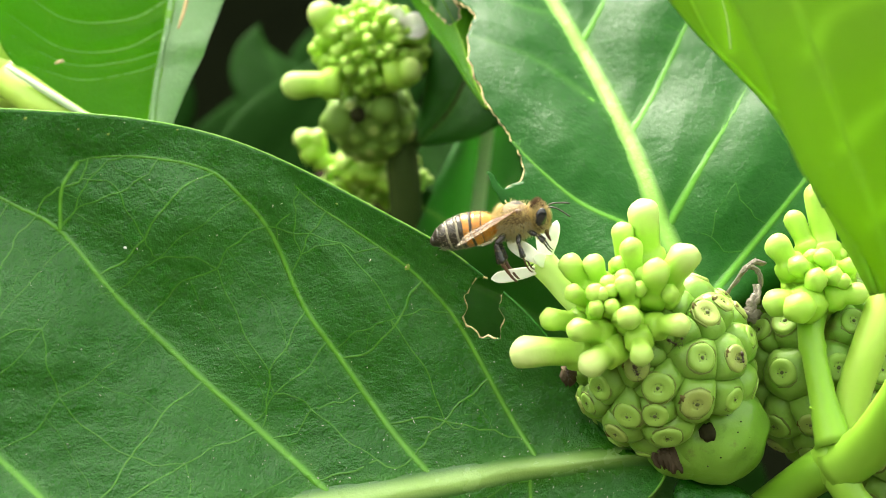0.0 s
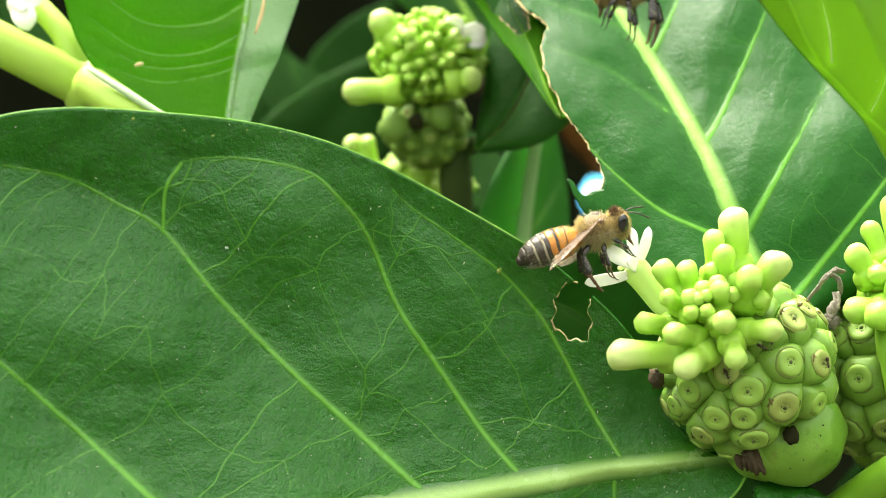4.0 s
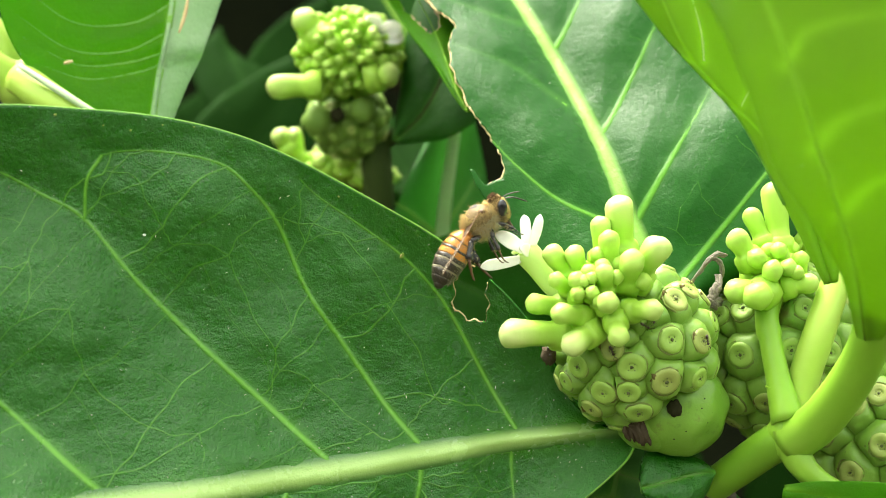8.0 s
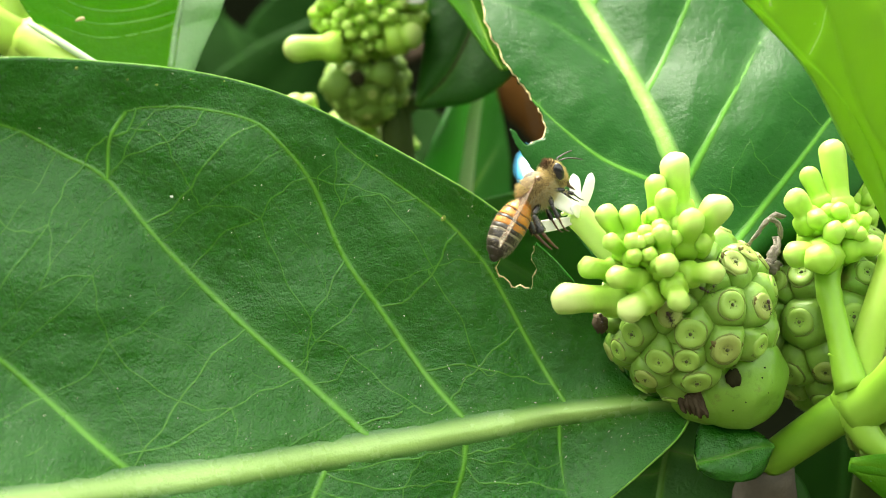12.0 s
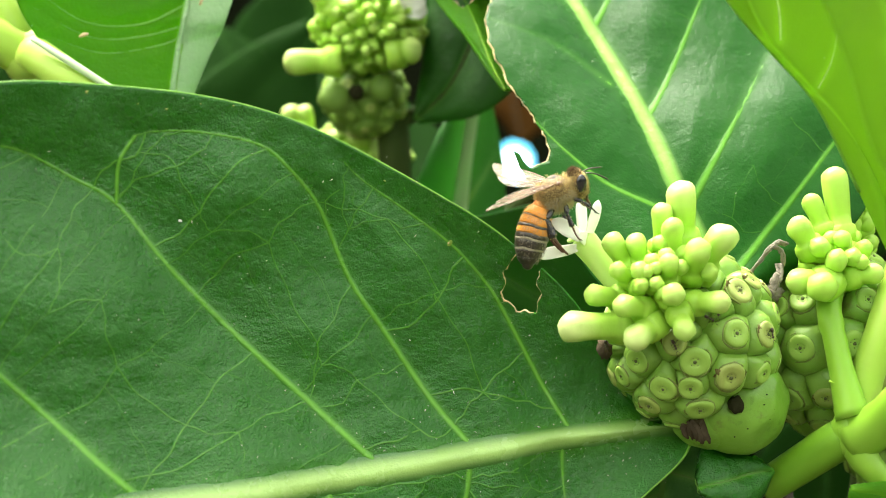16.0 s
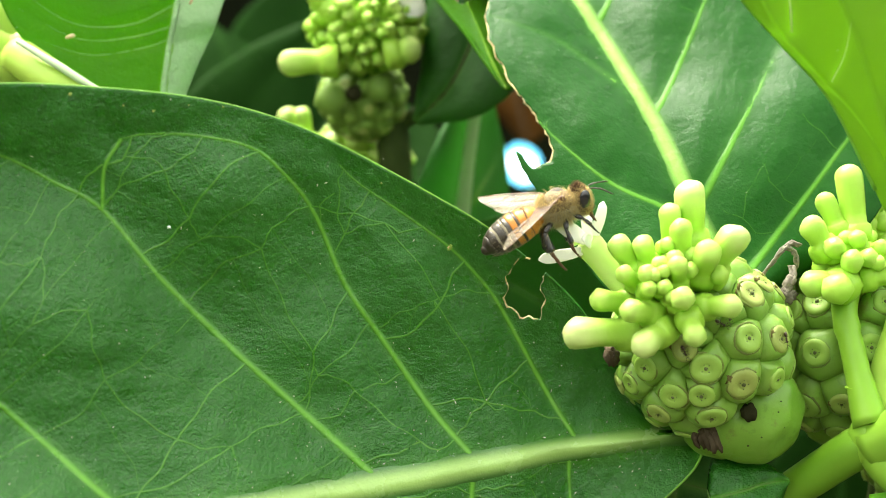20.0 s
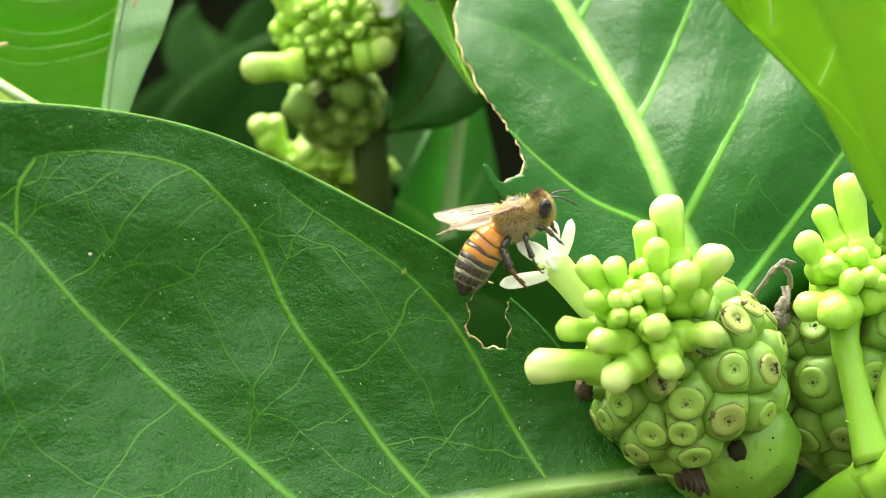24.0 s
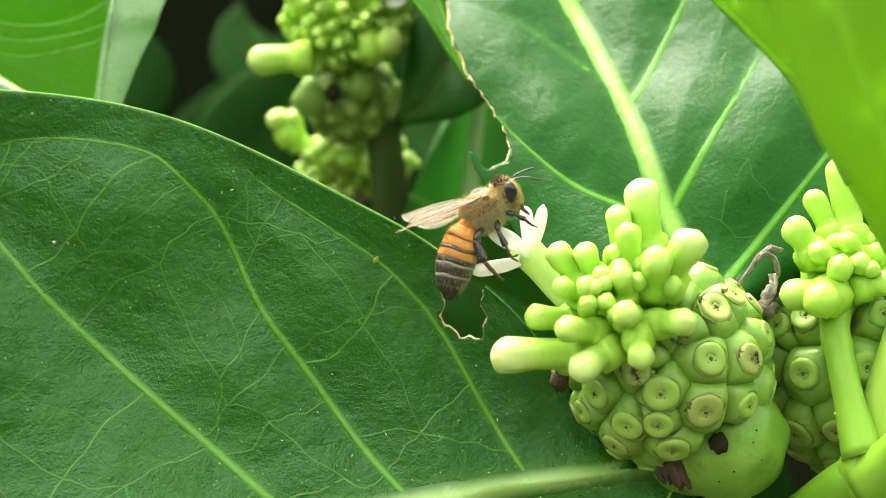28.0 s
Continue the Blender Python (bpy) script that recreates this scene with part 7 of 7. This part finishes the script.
# ================= movement =================
BEE_PATH = [
    (0, pose(0.00563, -0.00300, 0.00344, 5.5, -6.9, -4.0)),
    (0.5, pose(0.00584, -0.00300, 0.00370, 5.6, -11.0, -2.9)),
    (1, pose(0.00506, -0.00300, 0.00375, 5.3, -9.0, -1.7)),
    (1.5, pose(0.00514, -0.00300, 0.00347, 5.3, -25.2, -0.6)),
    (2, pose(0.00475, -0.00300, 0.00345, 4.7, -26.9, 0.6)),
    (2.5, pose(0.00503, -0.00300, 0.00367, 4.2, -24.9, 1.9)),
    (3, pose(0.00460, -0.00300, 0.00358, 3.3, -30.3, 3.3)),
    (3.5, pose(0.00469, -0.00300, 0.00301, 4.0, -13.7, 4.1)),
    (5.5, pose(0.00296, -0.00300, 0.00318, 1.3, -31.3, 7.0)),
    (6, pose(0.00376, -0.00300, 0.00279, 0.3, -35.0, 8.1)),
    (6.5, pose(0.00335, -0.00300, 0.00213, -1.9, -42.9, 10.0)),
    (7, pose(0.00342, -0.00300, 0.00212, -2.9, -44.5, 11.3)),
    (7.5, pose(0.00348, -0.00300, 0.00186, -1.3, -37.9, 10.2)),
    (8, pose(0.00346, -0.00300, 0.00267, -1.0, -36.8, 10.0)),
    (8.5, pose(0.00344, -0.00300, 0.00255, -0.9, -36.0, 9.9)),
    (9, pose(0.00393, -0.00300, 0.00116, -3.7, -47.0, 11.8)),
    (9.5, pose(0.00392, -0.00300, 0.00219, -4.8, -50.6, 12.7)),
    (10, pose(0.00335, -0.00300, 0.00175, -9.9, -61.4, 16.9)),
    (10.5, pose(0.00396, -0.00300, 0.00169, -3.4, -46.2, 11.6)),
    (11, pose(0.00396, -0.00300, 0.00215, -1.6, -39.1, 10.3)),
    (11.5, pose(0.00403, -0.00300, 0.00204, -2.2, -41.6, 10.7)),
    (12, pose(0.00418, -0.00300, 0.00188, -2.3, -42.0, 10.8)),
    (12.5, pose(0.00404, -0.00300, 0.00223, -2.4, -42.5, 10.9)),
    (14.5, pose(0.00451, -0.00300, 0.00228, 2.3, -24.4, 6.6)),
    (15, pose(0.00456, -0.00300, 0.00293, 2.5, -27.8, 5.4)),
    (15.5, pose(0.00425, -0.00300, 0.00342, 2.9, -29.9, 4.2)),
    (16, pose(0.00523, -0.00300, 0.00394, 3.8, -27.5, 2.7)),
    (16.5, pose(0.00572, -0.00300, 0.00431, 4.5, -21.9, 1.3)),
    (17, pose(0.00556, -0.00300, 0.00420, 5.0, -16.1, 0.0)),
    (17.5, pose(0.00543, -0.00300, 0.00419, 5.0, -11.7, -0.2)),
    (18, pose(0.00530, -0.00300, 0.00411, 5.1, -9.6, -0.4)),
    (18.5, pose(0.00510, -0.00300, 0.00352, 5.1, -13.4, -0.6)),
    (19, pose(0.00487, -0.00300, 0.00329, 5.2, -15.6, -0.8)),
    (19.5, pose(0.00483, -0.00300, 0.00314, 5.2, -14.5, -0.9)),
    (20, pose(0.00510, -0.00300, 0.00290, 5.4, -17.9, -1.1)),
    (20.5, pose(0.00512, -0.00300, 0.00336, 5.3, -15.3, -1.3)),
    (21, pose(0.00515, -0.00300, 0.00364, 5.3, -10.1, -1.5)),
    (21.5, pose(0.00549, -0.00300, 0.00362, 5.4, -13.1, -1.7)),
    (22, pose(0.00516, -0.00300, 0.00343, 5.4, -12.8, -1.9)),
    (22.5, pose(0.00498, -0.00300, 0.00341, 5.4, -11.5, -2.0)),
    (24.5, pose(0.00486, -0.00300, 0.00368, 5.8, -22.3, -2.2)),
    (25, pose(0.00570, -0.00300, 0.00378, 5.3, -9.7, -2.0)),
    (25.5, pose(0.00568, -0.00300, 0.00364, 5.4, -10.9, -2.0)),
    (26, pose(0.00546, -0.00300, 0.00381, 5.4, -12.0, -2.0)),
    (26.5, pose(0.00512, -0.00300, 0.00393, 5.4, -10.6, -2.0)),
    (27, pose(0.00524, -0.00300, 0.00368, 5.4, -11.0, -2.0)),
    (27.5, pose(0.00528, -0.00300, 0.00316, 4.5, -25.3, 1.1)),
    (28, pose(0.00474, -0.00300, 0.00312, 2.3, -33.6, 4.8)),
]
ABDOMEN_TURNS = [
    (0, -0, 0, -0),
    (0.5, -0, 0, -0),
    (1, 0, -3, 0),
    (1.5, -1, -34, 3),
    (2, -2, -40, 4),
    (2.5, -4, -48, 6),
    (3, -6, -49, 7),
    (3.5, 1, 10, -1),
    (5.5, -10, -50, 9),
    (6, -7, -38, 6),
    (6.5, -2, -11, 1),
    (7, -2, -15, 2),
    (7.5, -2, -12, 1),
    (8, -2, -15, 2),
    (8.5, -2, -13, 1),
    (9, -2, -11, 1),
    (9.5, -3, -18, 2),
    (10, -5, -28, 4),
    (10.5, -2, -12, 1),
    (11, -2, -14, 2),
    (11.5, -1, -7, 1),
    (12, -1, -9, 1),
    (12.5, -1, -9, 1),
    (14.5, -0, -4, 0),
    (15, -5, -39, 5),
    (15.5, -5, -44, 6),
    (16, -4, -42, 5),
    (16.5, -3, -42, 5),
    (17, -1, -31, 3),
    (17.5, -0, -22, 2),
    (18, -0, -27, 3),
    (18.5, -0, -16, 1),
    (19, 0, -16, 1),
    (19.5, 0, -13, 1),
    (20, 0, -7, 1),
    (20.5, 0, -10, 1),
    (21, 0, -19, 2),
    (21.5, 0, -26, 2),
    (22, 0, -20, 2),
    (22.5, 0, -23, 2),
    (24.5, 0, -32, 3),
    (25, 0, -6, 1),
    (25.5, 0, -3, 0),
    (26, 0, -18, 2),
    (26.5, 0, -15, 1),
    (27, 0, -16, 1),
    (27.5, -1, -31, 3),
    (28, -3, -32, 4),
]
NEAR_WING_TURNS = [
    (0, 82, -16, 47),
    (0.5, 90, -15, 29),
    (1, 90, -16, 27),
    (1.5, 99, 4, 30),
    (2, 103, 9, 32),
    (2.5, 96, -2, 22),
    (3, 98, 1, 29),
    (3.5, 81, -22, 34),
    (5.5, 91, -9, 27),
    (6, 96, -1, 26),
    (6.5, 88, -17, 22),
    (7, 88, -21, 17),
    (7.5, 89, -16, 21),
    (8, 89, -20, 16),
    (8.5, 90, -19, 16),
    (9, 95, -17, 24),
    (9.5, 111, 9, 27),
    (10, 115, 15, 26),
    (10.5, 97, -15, 18),
    (11, 89, -23, 28),
    (11.5, 97, -23, 13),
    (12, 98, -17, 15),
    (12.5, 99, -18, 12),
    (14.5, 98, -14, 10),
    (15, 96, -6, 13),
    (15.5, 96, -3, 17),
    (16, 100, 7, 17),
    (16.5, 99, 5, 20),
    (17, 93, -9, 24),
    (17.5, 89, -13, 32),
    (18, 92, -9, 31),
    (18.5, 103, 1, 19),
    (19, 99, -13, 25),
    (19.5, 95, -20, 28),
    (20, 94, -20, 29),
    (20.5, 94, -23, 28),
    (21, 43, -39, 69),
    (21.5, 60, -33, 57),
    (22, 48, -39, 65),
    (22.5, 44, -42, 68),
    (24.5, 98, 14, 27),
    (25, 99, 3, 32),
    (25.5, 95, -7, 22),
    (26, 86, -16, 38),
    (26.5, 94, -19, 15),
    (27, 92, -13, 24),
    (27.5, 99, 4, 25),
    (28, 99, 12, 18),
]
FAR_WING_TURNS = [
    (0, -39, -17, -39),
    (0.5, -45, -14, -30),
    (1, -44, -15, -31),
    (1.5, -57, 4, -34),
    (2, -70, 24, -37),
    (2.5, -65, 25, -30),
    (3, -54, -0, -39),
    (3.5, -35, -25, -42),
    (5.5, -53, -1, -43),
    (6, -60, 9, -41),
    (6.5, -39, -21, -44),
    (7, -36, -24, -44),
    (7.5, -39, -20, -45),
    (8, -38, -22, -44),
    (8.5, -39, -21, -43),
    (9, -37, -22, -46),
    (9.5, -60, 6, -51),
    (10, -65, 11, -52),
    (10.5, -40, -19, -44),
    (11, -31, -29, -48),
    (11.5, -36, -26, -43),
    (12, -40, -20, -43),
    (12.5, -40, -20, -43),
    (14.5, -46, -13, -38),
    (15, -50, -6, -37),
    (15.5, -68, 20, -41),
    (16, -88, 28, -59),
    (16.5, -80, 23, -53),
    (17, -65, 16, -37),
    (17.5, -70, 21, -39),
    (18, -66, 19, -35),
    (18.5, -61, 20, -23),
    (19, -58, 10, -26),
    (19.5, -58, 9, -27),
    (20, -60, 13, -26),
    (20.5, -56, 7, -23),
    (21, -57, 10, -20),
    (21.5, -54, 4, -12),
    (22, -53, -2, -20),
    (22.5, -52, -6, -14),
    (24.5, -63, 14, -32),
    (25, -62, 13, -31),
    (25.5, -51, -5, -26),
    (26, -42, -17, -34),
    (26.5, -46, -16, -24),
    (27, -47, -12, -28),
    (27.5, -57, 4, -35),
    (28, -64, 17, -36),
]
HEAD_TURNS = [
    (0, 0, 1, 0),
    (0.5, 0, 0, 0),
    (1, 0, 2, 0),
    (1.5, 0, 9, 0),
    (2, 0, 11, 0),
    (2.5, 0, 14, 0),
    (3, 0, 14, 0),
    (3.5, 0, -3, 0),
    (5.5, 0, 14, 0),
    (6, 0, 9, 0),
    (6.5, 0, 9, 0),
    (7, 0, 13, 0),
    (7.5, 0, 11, 0),
    (8, 0, 15, 0),
    (8.5, 0, 13, 0),
    (9, 0, 8, 0),
    (9.5, 0, 14, 0),
    (10, 0, 20, 0),
    (10.5, 0, 10, 0),
    (11, 0, 13, 0),
    (11.5, 0, 6, 0),
    (12, 0, 8, 0),
    (12.5, 0, 8, 0),
    (14.5, 0, -0, 0),
    (15, 0, 11, 0),
    (15.5, 0, 12, 0),
    (16, 0, 12, 0),
    (16.5, 0, 13, 0),
    (17, 0, 10, 0),
    (17.5, 0, 8, 0),
    (18, 0, 10, 0),
    (18.5, 0, 6, 0),
    (19, 0, 5, 0),
    (19.5, 0, 4, 0),
    (20, 0, 2, 0),
    (20.5, 0, 3, 0),
    (21, 0, 7, 0),
    (21.5, 0, 9, 0),
    (22, 0, 7, 0),
    (22.5, 0, 8, 0),
    (24.5, 0, 9, 0),
    (25, 0, 3, 0),
    (25.5, 0, 1, 0),
    (26, 0, 6, 0),
    (26.5, 0, 6, 0),
    (27, 0, 6, 0),
    (27.5, 0, 9, 0),
    (28, 0, 7, 0),
]
LEG_TURNS = [
    (0, -4),
    (0.5, -1),
    (1, -2),
    (1.5, 10),
    (2, 11),
    (2.5, 10),
    (3, 14),
    (3.5, 1),
    (5.5, 15),
    (6, 17),
    (6.5, 24),
    (7, 25),
    (7.5, 20),
    (8, 19),
    (8.5, 18),
    (9, 27),
    (9.5, 29),
    (10, 38),
    (10.5, 26),
    (11, 21),
    (11.5, 23),
    (12, 23),
    (12.5, 23),
    (14.5, 9),
    (15, 12),
    (15.5, 13),
    (16, 12),
    (16.5, 7),
    (17, 3),
    (17.5, -0),
    (18, -2),
    (18.5, 1),
    (19, 3),
    (19.5, 2),
    (20, 4),
    (20.5, 3),
    (21, -1),
    (21.5, 1),
    (22, 1),
    (22.5, -0),
    (24.5, 8),
    (25, -2),
    (25.5, -1),
    (26, -0),
    (26.5, -1),
    (27, -1),
    (27.5, 10),
    (28, 16),
]


def turns(ob, rows):
    """Rows that turn a part about its own joint."""
    j = ob.location.copy()
    return [(t, Matrix.Translation(j) @ pose(0, 0, 0, *a)) for t, *a in rows]


def motions():
    walk(bee, BEE_PATH)
    walk(BEE["abdomen"], turns(BEE["abdomen"], ABDOMEN_TURNS))
    walk(BEE["head"], turns(BEE["head"], HEAD_TURNS))
    walk(BEE["near_wing"], turns(BEE["near_wing"], NEAR_WING_TURNS))
    walk(BEE["far_wing"], turns(BEE["far_wing"], FAR_WING_TURNS))
    for key in ("front_r", "front_l", "middle_r", "middle_l", "hind_r", "hind_l"):
        share = 0.5 if key.startswith("front") else 1.0
        lift = (lambda t: 30.0 if 6.4 < t < 9.2 else 0.0) if key == "hind_r" else (lambda t: 0.0)
        walk(BEE[key], turns(BEE[key], [(t, 0, a * share + lift(t), 0) for t, a in LEG_TURNS]))
    # the second bee darts in from one side, hovers over the buds and leaves
    walk(bee_two, [
        (0, pose(0.150, -0.012, 0.050, 10, -10, 170)), (3.2, pose(0.075, -0.010, 0.026, 10, -15, 170)), (3.3, pose(0.055, -0.010, 0.020, 10, -20, 165)),
        (3.4, pose(0.0258, -0.009, 0.0105, 10, -25, 160)), (3.5, pose(0.0148, -0.009, 0.0047, 10, -36, 150)), (3.7, pose(0.0148 - 0.004, -0.011, 0.0047 + 0.003, 8, -30, 150)),
        (4.1, pose(0.000, -0.018, 0.030, 0, 15, 170)), (4.6, pose(-0.070, -0.030, 0.060, 0, 10, 175)), (28, pose(-0.160, -0.040, 0.110, 0, 10, 175)),
    ])
    beat = []
    for i in range(29):
        t = round(3.0 + i * 0.0667, 3)
        beat.append((t, 60 if i % 2 else 100, 20, -65))
    rows = [(0, 80, 20, -65)] + beat + [(28, 80, 20, -65)]
    walk(BEE2["near_wing"], turns(BEE2["near_wing"], rows))
    walk(BEE2["far_wing"], turns(BEE2["far_wing"], [(t, -a, b, -c) for t, a, b, c in rows]))
    walk(BEE2["abdomen"], turns(BEE2["abdomen"], [(0, 0, 8, 0), (28, 0, 8, 0)]))


motions()
